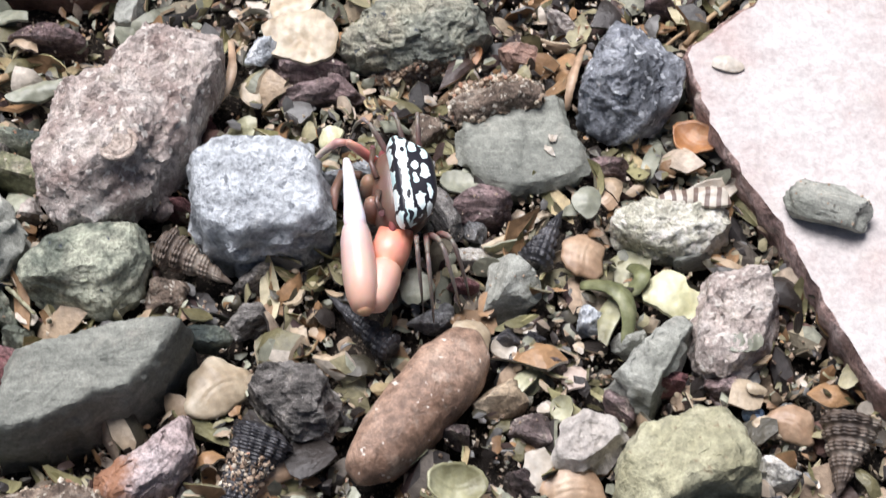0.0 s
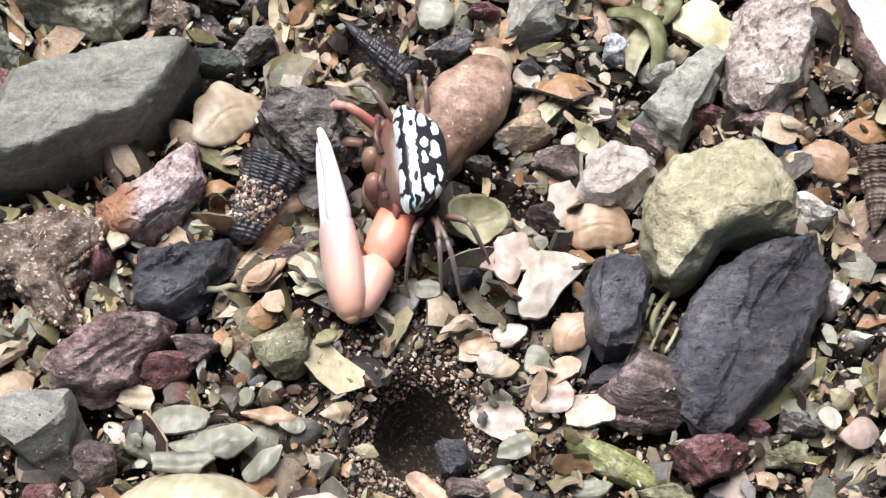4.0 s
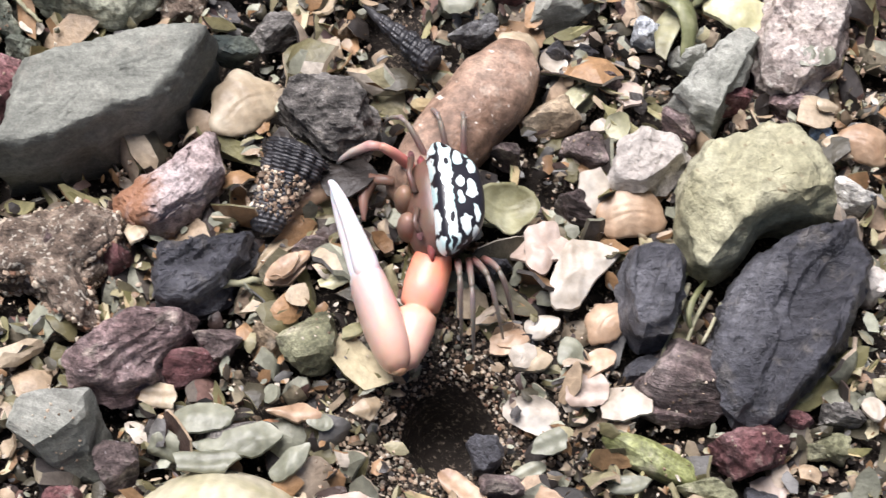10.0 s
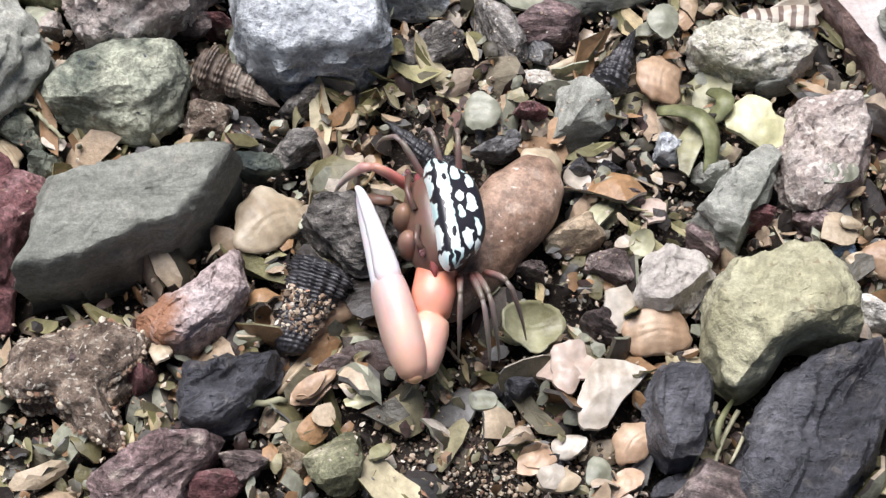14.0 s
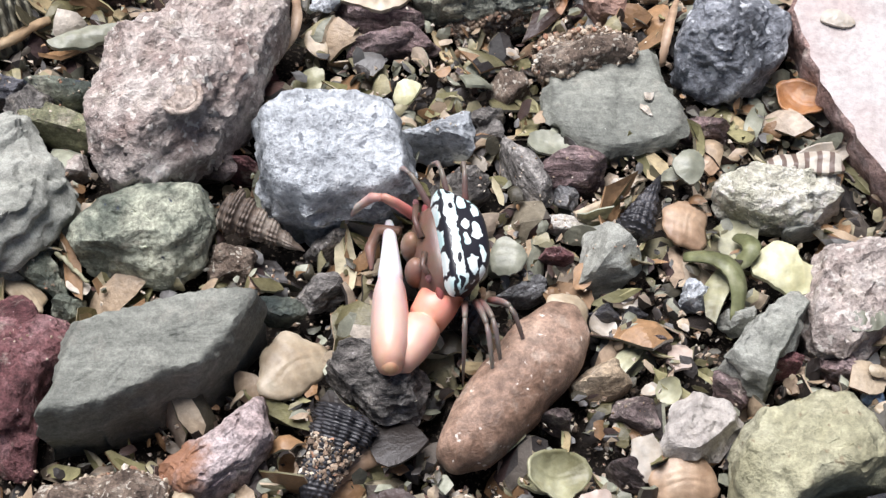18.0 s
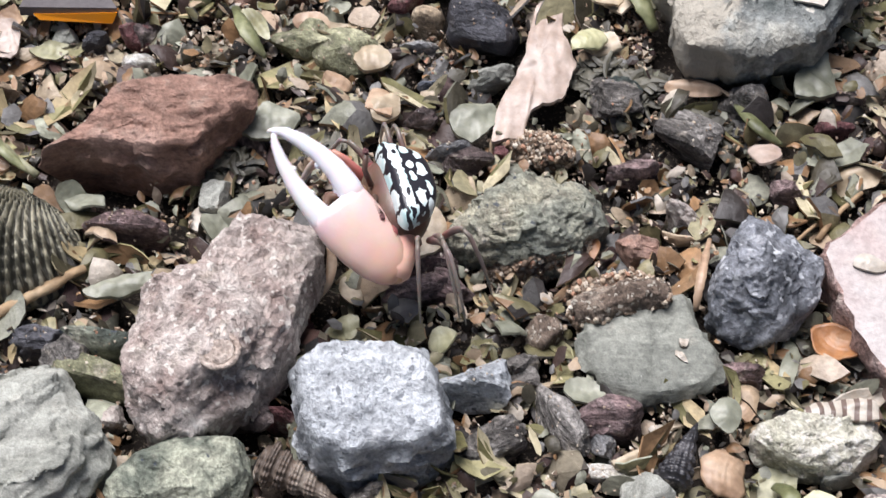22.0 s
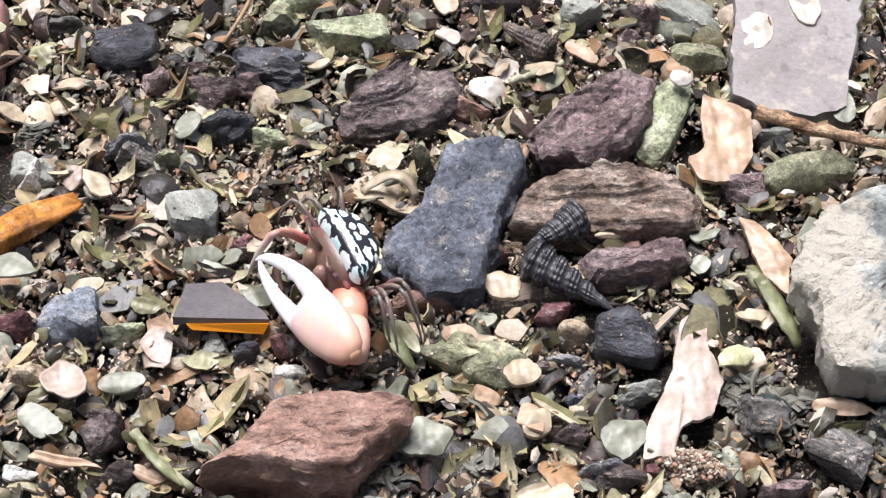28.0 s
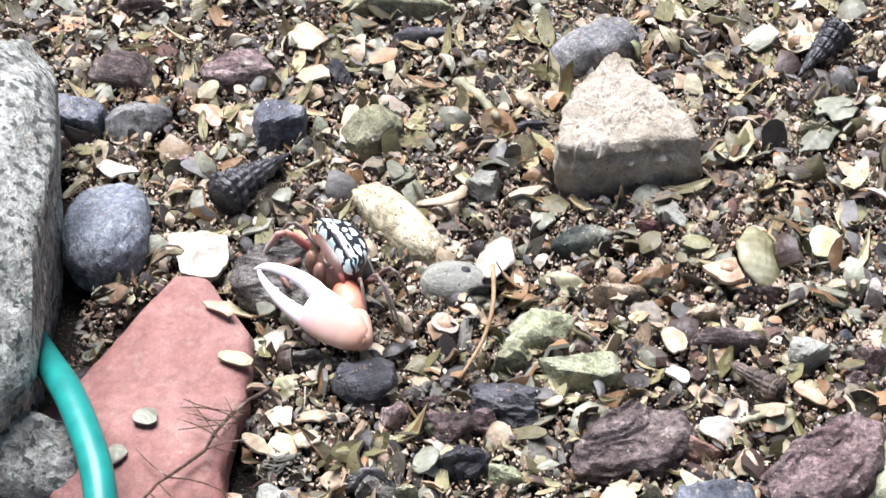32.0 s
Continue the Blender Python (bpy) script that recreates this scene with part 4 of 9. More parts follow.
M["frosted"] = stone_mat("frosted_glass", (0.105, 0.095, 0.095), (0.135, 0.122, 0.122), (0.17, 0.155, 0.152), 900, 60, None, 0.7, 0.4, 0.08, 0.15, dusty=0.1, patch=0.08)
M["amberdull"] = stone_mat("worn_amber", (0.16, 0.05, 0.008), (0.36, 0.14, 0.02), (0.55, 0.27, 0.06), 500, 110, None, 0.7, 0.35, 0.4)
M["terracotta"] = stone_mat("weathered_terracotta", (0.18, 0.08, 0.068), (0.262, 0.128, 0.11), (0.335, 0.195, 0.172), 500, 45, (0.5, 0.4, 0.37), 0.74, 0.66, 0.35, 0.18, dusty=0.15, patch=0.18)
M["bark"] = stone_mat("peeling_brown_stick", (0.17, 0.09, 0.045), (0.36, 0.22, 0.125), (0.5, 0.35, 0.22), 700, 160, None, 0.7, 0.7, 0.6, layers=0.15)
M["twig"] = stone_mat("dry_twig_bark", (0.05, 0.03, 0.02), (0.12, 0.075, 0.05), (0.2, 0.135, 0.095), 900, 300, None, 0.7, 0.85, 0.5)
M["slabedge"] = stone_mat("red_slab_edge", (0.2, 0.12, 0.1), (0.38, 0.26, 0.23), (0.5, 0.4, 0.37), 500, 160, None, 0.7, 0.9, 0.9)
M["plate"] = stone_mat("smooth_grey_pink_plate", (0.198, 0.175, 0.163), (0.261, 0.237, 0.224), (0.315, 0.294, 0.282), 700, 40, (0.42, 0.38, 0.37), 0.76, 0.7, 0.15, 0.12, dusty=0.12)
M["concrete"] = stone_mat("pale_grey_boulder", (0.18, 0.19, 0.17), (0.33, 0.34, 0.31), (0.46, 0.47, 0.43), 350, 110, (0.09, 0.1, 0.09), 0.565, 0.9, 0.6)
hm, hnt, hb = surface("teal_plastic", 0.4, 0.5)
hv, hr = shifted(hnt)
hn = tex(hnt, "ShaderNodeTexNoise", hv, 200, 4, 0.6)
hnt.links.new(ramp(hnt, hn.outputs["Fac"], [(0.3, (0.008, 0.17, 0.15)), (0.7, (0.015, 0.26, 0.22))]), hb.inputs["Base Color"])
M["hose"] = hm
M["brownlong"] = stone_mat("flaky_red_brown_stone", (0.104, 0.0696, 0.0528), (0.224, 0.166, 0.13), (0.32, 0.26, 0.216), 600, 130, (0.5, 0.41, 0.37), 0.72, 0.85, 0.9, 0.5, 0.15)
# cockle: coloured by its ribs, darker in the furrows, paler on the crests
M["cockle"] = shell_mat("cockle_shell", (0.05, 0.05, 0.036), (0.13, 0.123, 0.09), (0.28, 0.265, 0.21), 0, 0.65, 0.3)
nt = M["cockle"].node_tree
b = nt.nodes["Principled BSDF"]
worn = ramp(nt, nt.nodes.new("ShaderNodeNewGeometry").outputs["Pointiness"], [(0.49, (0.15, 0.15, 0.15)), (0.505, (0.5, 0.5, 0.5)), (0.53, (0.95, 0.93, 0.88))])
nt.links.new(mixed(nt, 0.85, b.inputs["Base Color"].links[0].from_socket, worn, "OVERLAY"), b.inputs["Base Color"])
M["clam"] = shell_mat("clam_shell", (0.36, 0.33, 0.2), (0.47, 0.43, 0.3), (0.55, 0.5, 0.38), 0, 0.35, 0.08)
M["shellyellow"] = shell_mat("pale_yellow_shell", (0.324, 0.315, 0.162), (0.468, 0.45, 0.27), (0.567, 0.549, 0.378))


# ---- stones, shells and twigs, from the burrow outwards ----
ringed = round_stone("cobble", "pinkgrey", [(-0.0691, -0.0318), (-0.0670, -0.0220), (-0.0663, -0.0154), (-0.0590, -0.0132), (-0.0510, -0.0011), (-0.0449, 0.0017), (-0.0393, -0.0024), (-0.0385, -0.0103), (-0.0426, -0.0265), (-0.0489, -0.0353), (-0.0569, -0.0411), (-0.0637, -0.0402)], 0.0205, seed=1, p=3.0, lump=0.07, grain=0.05, facets=7)
low = max((v.co for v in ringed.data.vertices), key=lambda q: q.z - 40 * math.hypot(q.x + ringed.location.x + 0.0528, q.y + ringed.location.y + 0.0300)).copy()
hoop = [low + Vector((0.0029 * math.cos(a * 0.2618), 0.0029 * math.sin(a * 0.2618), 0.00005 * (a % 3) - 0.0001)) for a in range(25)]
fossil = new("fossil_ring", mesh_of("fossil_ring", *tube(hoop, [0.0005] * 25, 8, 3, 0.12), M["fossil"]))
fossil.parent = ringed
fossil["label"] = "round pale fossil ring in the stone"
v, f = ball(3)
core = new("fossil_core", mesh_of("fossil_core", v * (0.0024, 0.0024, 0.0005) + tuple(low), f, M["fossil"]))
core.parent = ringed
round_stone("stone", "granite", [(0.0230, -0.0101), (0.0286, -0.0004), (0.0349, -0.0009), (0.0406, -0.0087), (0.0392, -0.0139), (0.0352, -0.0191), (0.0280, -0.0212), (0.0221, -0.0173)], 0.0165, seed=2, p=3.0, lump=0.07, grain=0.05, facets=9)
rock("stone", "sandclump", 0.0087, -0.0096, 0.0160, 0.0042, 0.0080, 5, seed=3, lump=0.15)
round_stone("stone", "greygreen", [(-0.0897, -0.0359), (-0.0865, -0.0281), (-0.0779, -0.0278), (-0.0727, -0.0366), (-0.0684, -0.0421), (-0.0759, -0.0532), (-0.0814, -0.0551), (-0.0888, -0.0489)], 0.0165, seed=4, p=3.6, facets=7, strata=0.05, ledge=(0.0010, 42))
round_stone("stone", "mottled", [(-0.0699, -0.0468), (-0.0657, -0.0416), (-0.0592, -0.0387), (-0.0498, -0.0385), (-0.0478, -0.0446), (-0.0499, -0.0510), (-0.0538, -0.0547), (-0.0621, -0.0539), (-0.0681, -0.0522)], 0.0135, seed=5, p=2.6, lump=0.08, facets=4)
rock("pebble", "pinkgrey", -0.0702, -0.0338, 0.0056, 0.0047, 0.0060, 9, seed=6)
snail_shell("shellbrown", (-0.0469, -0.0418, 0.0065), (-0.0344, -0.0482, 0.0045), 0.0074, seed=7)
rock("pebble", "sandclump", -0.0459, -0.0497, 0.0085, 0.0070, 0.0080, -18, seed=8, lump=0.16)
rock("pebble", "mottled", -0.0373, -0.0575, 0.0088, 0.0064, 0.0080, -8, seed=9)
rock("pebble", "darkgrey", -0.0322, -0.0547, 0.0088, 0.0080, 0.0080, 1, seed=10)
fragment("shellorange", -0.0270, -0.0582, 0.0069, 0.0032, -90, 0.0055, seed=11)
half_shell("shellcream", -0.0356, -0.0668, 0.0120, 0.0092, 38, 0.0045, seed=12)
round_stone("stone", "darkgrey", [(-0.0306, -0.0686), (-0.0291, -0.0649), (-0.0229, -0.0634), (-0.0170, -0.0657), (-0.0153, -0.0712), (-0.0174, -0.0768), (-0.0224, -0.0758), (-0.0288, -0.0709)], 0.0125, seed=13, p=3.2, facets=9, strata=0.06, ledge=(0.0007, 20))
round_stone("cobble", "brownpeb", [(-0.0146, -0.0804), (-0.0107, -0.0712), (-0.0025, -0.0603), (0.0026, -0.0566), (0.0067, -0.0574), (0.0084, -0.0619), (0.0073, -0.0665), (-0.0001, -0.0763), (-0.0066, -0.0824), (-0.0118, -0.0837)], 0.0125, seed=14, p=2.3, lump=0.03, grain=0.008, facets=0)
round_stone("stone", "purpleorange", [(-0.0546, -0.0857), (-0.0533, -0.0821), (-0.0474, -0.0793), (-0.0428, -0.0757), (-0.0393, -0.0725), (-0.0373, -0.0792), (-0.0406, -0.0837), (-0.0444, -0.0877), (-0.0492, -0.0882)], 0.0115, seed=15, p=3.6, facets=7)
snail_shell("shelldark", (-0.0266, -0.0750, 0.0070), (-0.0320, -0.0878, 0.0045), 0.0092, seed=16, stub=True)
rock("pebble", "sandclump", -0.0268, -0.0783, 0.0079, 0.0069, 0.0080, -1, seed=17, lump=0.16)
cut_stone("stone", "pinkwhite", [(0.0181, -0.0793), (0.0194, -0.0757), (0.0236, -0.0715), (0.0285, -0.0724), (0.0292, -0.0755), (0.0226, -0.0810), (0.0193, -0.0806)], 0.0090, seed=18, wear=0.0014)
fragment("shellwhite", 0.0165, -0.0813, 0.0070, 0.0066, 44, 0.0055, seed=19)
half_shell("shelltan", 0.0213, -0.0835, 0.0101, 0.0080, 7, 0.0045, seed=20)
round_stone("stone", "yellow", [(0.0276, -0.0827), (0.0285, -0.0783), (0.0306, -0.0756), (0.0352, -0.0741), (0.0397, -0.0727), (0.0454, -0.0731), (0.0481, -0.0762), (0.0506, -0.0815), (0.0497, -0.0866), (0.0455, -0.0868), (0.0407, -0.0869), (0.0374, -0.0895), (0.0353, -0.0930), (0.0317, -0.0952), (0.0285, -0.0940), (0.0277, -0.0897)], 0.0185, seed=21, p=3.4, lump=0.13, grain=0.02, facets=5)
rock("stone", "darkpurple", 0.0287, -0.1090, 0.0154, 0.0112, 0.0110, -23, seed=22, p=2.6)
rock("pebble", "purple", 0.0070, -0.0335, 0.0109, 0.0072, 0.0100, -1, seed=23)
rock("stone", "darkgrey", -0.0016, -0.0323, 0.0152, 0.0057, 0.0090, -60, seed=24, strata=0.05)
rock("pebble", "grey", 0.0040, -0.0362, 0.0075, 0.0042, 0.0060, -45, seed=25)
rock("pebble", "bluegrey", -0.0146, -0.0280, 0.0109, 0.0086, 0.0120, 0, seed=26)
rock("pebble", "darkgrey", -0.0065, -0.0254, 0.0071, 0.0060, 0.0070, 36, seed=27)
rock("pebble", "grey", -0.0096, -0.0339, 0.0052, 0.0030, 0.0060, -0, seed=28)
fragment("shellgreen", 0.0029, -0.0293, 0.0068, 0.0052, 4, 0.0055, seed=29)
fragment("shellcream", 0.0093, -0.0397, 0.0073, 0.0028, 24, 0.0055, seed=30)
snail_shell("shelldark", (0.0149, -0.0451, 0.0059), (0.0199, -0.0338, 0.0045), 0.0061, seed=31)
rock("pebble", "whitestone", 0.0048, -0.0415, 0.0114, 0.0028, 0.0040, -5, seed=32, cuts=6, flat=True)
rock("pebble", "greygreen", 0.0116, -0.0481, 0.0121, 0.0105, 0.0110, 16, seed=33, p=3, cuts=10)
rock("pebble", "maroon", 0.0029, -0.0478, 0.0070, 0.0028, 0.0080, -2, seed=34)
half_shell("shelltan", 0.0231, -0.0423, 0.0089, 0.0078, 75, 0.0045, seed=35)
fragment("shellolive", 0.0306, -0.0446, 0.0117, 0.0076, 76, 0.0055, seed=36)
round_stone("stone", "oyster", [(0.0275, -0.0365), (0.0301, -0.0336), (0.0353, -0.0335), (0.0414, -0.0342), (0.0476, -0.0343), (0.0482, -0.0370), (0.0466, -0.0405), (0.0408, -0.0431), (0.0348, -0.0427), (0.0297, -0.0409), (0.0276, -0.0392)], 0.0115, seed=37, p=3.0, lump=0.12, grain=0.08, facets=5)
half_shell("shellwhite", 0.0447, -0.0311, 0.0102, 0.0046, 19, 0.0045, seed=38)
cut_stone("stone", "pinkgrey", [(0.0408, -0.0585), (0.0436, -0.0475), (0.0530, -0.0464), (0.0538, -0.0526), (0.0520, -0.0593), (0.0449, -0.0654), (0.0414, -0.0622)], 0.0100, seed=39, wear=0.0014)
fragment("shellgreen", 0.0482, -0.0604, 0.0071, 0.0053, -4, 0.0105, seed=40)
rock("pebble", "bluegrey", 0.0243, -0.0538, 0.0077, 0.0063, 0.0090, -7, seed=41, cuts=8)
fragment("shellolive", 0.0279, -0.0539, 0.0128, 0.0050, 73, 0.0055, seed=42)
rock("pebble", "greygreen", 0.0310, -0.0584, 0.0078, 0.0056, 0.0080, -6, seed=43)
cut_stone("stone", "greygreen", [(0.0281, -0.0655), (0.0340, -0.0583), (0.0383, -0.0549), (0.0408, -0.0568), (0.0354, -0.0658), (0.0336, -0.0700), (0.0295, -0.0682)], 0.0095, seed=44)
shaped_fragment("striped", [(0.0353, -0.0337), (0.0377, -0.0322), (0.0428, -0.0314), (0.0467, -0.0321), (0.0479, -0.0349), (0.0443, -0.0356), (0.0391, -0.0355), (0.0360, -0.0352)], 0.0095, seed=45)
rock("pebble", "purple", 0.0454, -0.0649, 0.0088, 0.0053, 0.0080, -6, seed=45)
rock("pebble", "blue", 0.0499, -0.0697, 0.0048, 0.0032, 0.0060, -12, seed=46)
rock("pebble", "tan", 0.0509, -0.0657, 0.0042, 0.0015, 0.0050, -8, seed=47)
rock("pebble", "tan", 0.0100, -0.0681, 0.0095, 0.0057, 0.0080, 17, seed=48, cuts=6)
rock("pebble", "darkpurple", 0.0146, -0.0727, 0.0102, 0.0074, 0.0090, -3, seed=49)
rock("pebble", "darkpurple", 0.0135, -0.0826, 0.0076, 0.0045, 0.0080, -31, seed=50)
half_shell("shellolive", 0.0033, -0.0837, 0.0092, 0.0081, 0, 0.0045, seed=51)
cut_stone("stone", "slate", [(0.0208, -0.0916), (0.0240, -0.0902), (0.0268, -0.0906), (0.0279, -0.0940), (0.0261, -0.1025), (0.0214, -0.1043), (0.0199, -0.0976)], 0.0110, seed=52, wear=0.0016)
rock("pebble", "slate", 0.0004, -0.0920, 0.0074, 0.0049, 0.0080, 76, seed=53, cuts=8)
fragment("shellgreen", -0.0037, -0.0949, 0.0050, 0.0039, -2, 0.0055, seed=54)
round_stone("stone", "sandclump", [(-0.0717, -0.0930), (-0.0687, -0.0874), (-0.0592, -0.0844), (-0.0517, -0.0867), (-0.0520, -0.0910), (-0.0557, -0.0953), (-0.0543, -0.1020), (-0.0602, -0.1005), (-0.0638, -0.0959), (-0.0686, -0.0960)], 0.0110, seed=55, p=2.8, lump=0.22, grain=0.12, facets=0)
rock("pebble", "purple", -0.0619, -0.0903, 0.0095, 0.0094, 0.0110, 81, seed=56, lump=0.12)
rock("pebble", "purple", -0.0532, -0.0904, 0.0061, 0.0057, 0.0080, 75, seed=57)
cut_stone("stone", "slate", [(-0.0463, -0.0977), (-0.0456, -0.0908), (-0.0381, -0.0890), (-0.0329, -0.0884), (-0.0346, -0.0933), (-0.0406, -0.1002), (-0.0450, -0.0998)], 0.0090, seed=58)
half_shell("shelltan", -0.0277, -0.0826, 0.0126, 0.0053, 30, 0.0045, seed=59)
fragment("shellcream", -0.0300, -0.0892, 0.0149, 0.0035, 51, 0.0055, seed=60)
fragment("shelltan", -0.0282, -0.0936, 0.0066, 0.0035, 36, 0.0055, seed=61)
stick("grass", (-0.0438, -0.0964, 0.0055), (-0.0315, -0.0953, 0.0055), 0.0012, seed=62)

cut_stone("stone", "purple", [(-0.0573, -0.1084), (-0.0530, -0.1042), (-0.0484, -0.1016), (-0.0417, -0.1009), (-0.0412, -0.1044), (-0.0448, -0.1078), (-0.0453, -0.1107), (-0.0515, -0.1125), (-0.0554, -0.1117)], 0.0085, seed=64)
rock("pebble", "maroon", -0.0421, -0.1082, 0.0091, 0.0070, 0.0100, -8, seed=65)
rock("pebble", "darkpurple", -0.0375, -0.1041, 0.0096, 0.0068, 0.0100, -9, seed=66)
rock("pebble", "olive", -0.0239, -0.1032, 0.0112, 0.0095, 0.0110, 28, seed=67, p=3)
rock("pebble", "tan", -0.0295, -0.1038, 0.0066, 0.0060, 0.0080, 6, seed=68, lump=0.12)
rock("pebble", "slate", -0.0195, -0.1069, 0.0046, 0.0041, 0.0070, 7, seed=69)
rock("stone", "greygreen", -0.0576, -0.1178, 0.0135, 0.0129, 0.0130, -12, seed=70, p=3, cuts=8, flat=True)
rock("pebble", "darkpurple", -0.0497, -0.1223, 0.0077, 0.0070, 0.0090, -8, seed=71)
fragment("shellgreen", -0.0389, -0.1156, 0.0090, 0.0051, 5, 0.0055, seed=72)
rock("stone", "darkgrey", -0.0344, -0.1178, 0.0135, 0.0037, 0.0070, 9, seed=73)
fragment("shellgreen", -0.0366, -0.1221, 0.0102, 0.0040, 3, 0.0055, seed=74)
clam_shell("shellcream", -0.0352, -0.1303, 0.0252, 0.0159, -4, 0.0025, seed=75)
fragment("shelltan", -0.0027, -0.1249, 0.0110, 0.0047, -38, 0.0055, seed=76)
rock("pebble", "slate", 0.0019, -0.1283, 0.0097, 0.0045, 0.0080, -27, seed=77)
rock("pebble", "slate", 0.0007, -0.1202, 0.0066, 0.0056, 0.0090, -9, seed=78)
fragment("shellgreen", -0.0111, -0.1287, 0.0119, 0.0049, -2, 0.0055, seed=79)
rock("stone", "greenlong", 0.0235, -0.1197, 0.0137, 0.0044, 0.0060, -25, seed=80, cuts=4)
rock("pebble", "olive", 0.0304, -0.1243, 0.0095, 0.0043, 0.0080, -3, seed=81)
fragment("shellgreen", 0.0281, -0.1288, 0.0132, 0.0025, -7, 0.0055, seed=82)
rock("pebble", "maroon", 0.0372, -0.1189, 0.0122, 0.0080, 0.0110, 25, seed=83, lump=0.12)
fragment("shellpink", 0.0397, -0.1239, 0.0063, 0.0049, 3, 0.0055, seed=84)
fragment("shelltan", 0.0481, -0.1293, 0.0113, 0.0048, 9, 0.0055, seed=85)
rock("pebble", "slate", 0.0381, -0.1261, 0.0071, 0.0044, 0.0080, -38, seed=86)
fragment("shellwhite", 0.0194, -0.1129, 0.0089, 0.0058, 21, 0.0055, seed=87)
fragment("shellwhite", 0.0073, -0.1140, 0.0088, 0.0068, -1, 0.0055, seed=88)
fragment("shellpink", 0.0147, -0.1106, 0.0073, 0.0051, -1, 0.0055, seed=89)
rock("pebble", "slate", 0.0225, -0.1068, 0.0073, 0.0052, 0.0080, 19, seed=90)
fragment("shelltan", 0.0159, -0.1064, 0.0068, 0.0043, 21, 0.0055, seed=91)
fragment("shellgreen", 0.0123, -0.1051, 0.0069, 0.0053, 62, 0.0055, seed=92)
fragment("shellwhite", 0.0084, -0.1011, 0.0058, 0.0036, -13, 0.0055, seed=93)
rock("pebble", "slate", 0.0010, -0.0923, 0.0075, 0.0041, 0.0090, -7, seed=94)
fragment("shellpink", 0.0079, -0.0897, 0.0089, 0.0082, -40, 0.0055, seed=95)
rock("pebble", "whitestone", 0.0531, -0.0812, 0.0091, 0.0051, 0.0120, -16, seed=96, lump=0.16, grain=0.06)
snail_shell("shellbrown", (0.0646, -0.0716, 0.0067), (0.0619, -0.0842, 0.0045), 0.0098, seed=97)
half_shell("shelltan", 0.0558, -0.0722, 0.0076, 0.0064, -27, 0.0045, seed=98)
rock("pebble", "pinkwhite", 0.0558, -0.0939, 0.0058, 0.0051, 0.0080, 5, seed=99)
rock("pebble", "whitestone", 0.0593, -0.1001, 0.0051, 0.0031, 0.0070, -12, seed=100)
fragment("shellpink", 0.0581, -0.1153, 0.0074, 0.0049, 22, 0.0055, seed=101)
fragment("shellpink", 0.0570, -0.1259, 0.0061, 0.0059, -29, 0.0055, seed=102)
rock("pebble", "olive", 0.0482, -0.1180, 0.0071, 0.0044, 0.0080, -15, seed=103)
rock("pebble", "maroon", 0.0437, -0.1145, 0.0054, 0.0035, 0.0070, -7, seed=104)
fragment("shelltan", 0.0040, -0.1030, 0.0056, 0.0050, -32, 0.0055, seed=105)
fragment("shellolive", -0.0182, -0.1026, 0.0049, 0.0029, 42, 0.0055, seed=106)
rock("pebble", "maroon", -0.0532, -0.0915, 0.0056, 0.0048, 0.0090, 56, seed=107, lump=0.12)
fragment("shelltan", -0.0283, -0.0935, 0.0066, 0.0034, 31, 0.0055, seed=108)
fragment("shellcream", -0.0448, -0.1127, 0.0055, 0.0033, -4, 0.0055, seed=109)
fragment("shellgreen", -0.0436, -0.1196, 0.0064, 0.0047, -27, 0.0055, seed=110)
rock("pebble", "maroon", -0.0577, -0.1279, 0.0068, 0.0050, 0.0090, 5, seed=111)
rock("pebble", "greygreen", -0.0521, -0.1294, 0.0059, 0.0043, 0.0090, -13, seed=112)
fragment("shellpink", 0.0127, -0.1290, 0.0069, 0.0039, -23, 0.0055, seed=113)
fragment("shellgreen", 0.0065, -0.1220, 0.0071, 0.0032, 29, 0.0055, seed=114)
fragment("shellgreen", 0.0093, -0.1186, 0.0063, 0.0040, 20, 0.0055, seed=115)
rock("pebble", "slate", 0.0600, -0.1290, 0.0045, 0.0038, 0.0090, -46, seed=116)
rock("stone", "greygreen", 0.0625, -0.0380, 0.0136, 0.0078, 0.0062, -22, seed=117, lift=0.0110, sink=0.1, lump=0.1, grain=0.03, p=2.4, cuts=4)
fragment("shellwhite", 0.0475, -0.0092, 0.0060, 0.0036, -17, 0.0125, seed=118)
half_shell("shellorange", 0.0422, -0.0203, 0.0082, 0.0070, -37, 0.0045, seed=120)
fragment("shellwhite", 0.0428, -0.0175, 0.0050, 0.0044, 9, 0.0055, seed=121)
rock("pebble", "red", 0.0121, -0.0019, 0.0090, 0.0055, 0.0090, -3, seed=122)
round_stone("stone", "lichen", [(-0.0191, -0.0012), (-0.0177, 0.0012), (-0.0150, 0.0039), (-0.0114, 0.0068), (-0.0086, 0.0086), (-0.0049, 0.0094), (-0.0003, 0.0087), (0.0034, 0.0074), (0.0079, 0.0069), (0.0083, 0.0027), (0.0068, 0.0002), (0.0031, -0.0022), (0.0012, -0.0051), (-0.0015, -0.0068), (-0.0060, -0.0068), (-0.0105, -0.0056), (-0.0150, -0.0052), (-0.0186, -0.0040)], 0.0120, seed=123, p=3.8, lump=0.11, grain=0.04, facets=7)
rock("pebble", "bluegrey", -0.0326, -0.0030, 0.0078, 0.0067, 0.0080, 16, seed=124, lift=0.003)
rock("stone", "purple", -0.0242, -0.0050, 0.0176, 0.0067, 0.0090, -2, seed=125, strata=0.05)
rock("stone", "purple", -0.0715, -0.0001, 0.0142, 0.0038, 0.0120, -6, seed=126, strata=0.06)
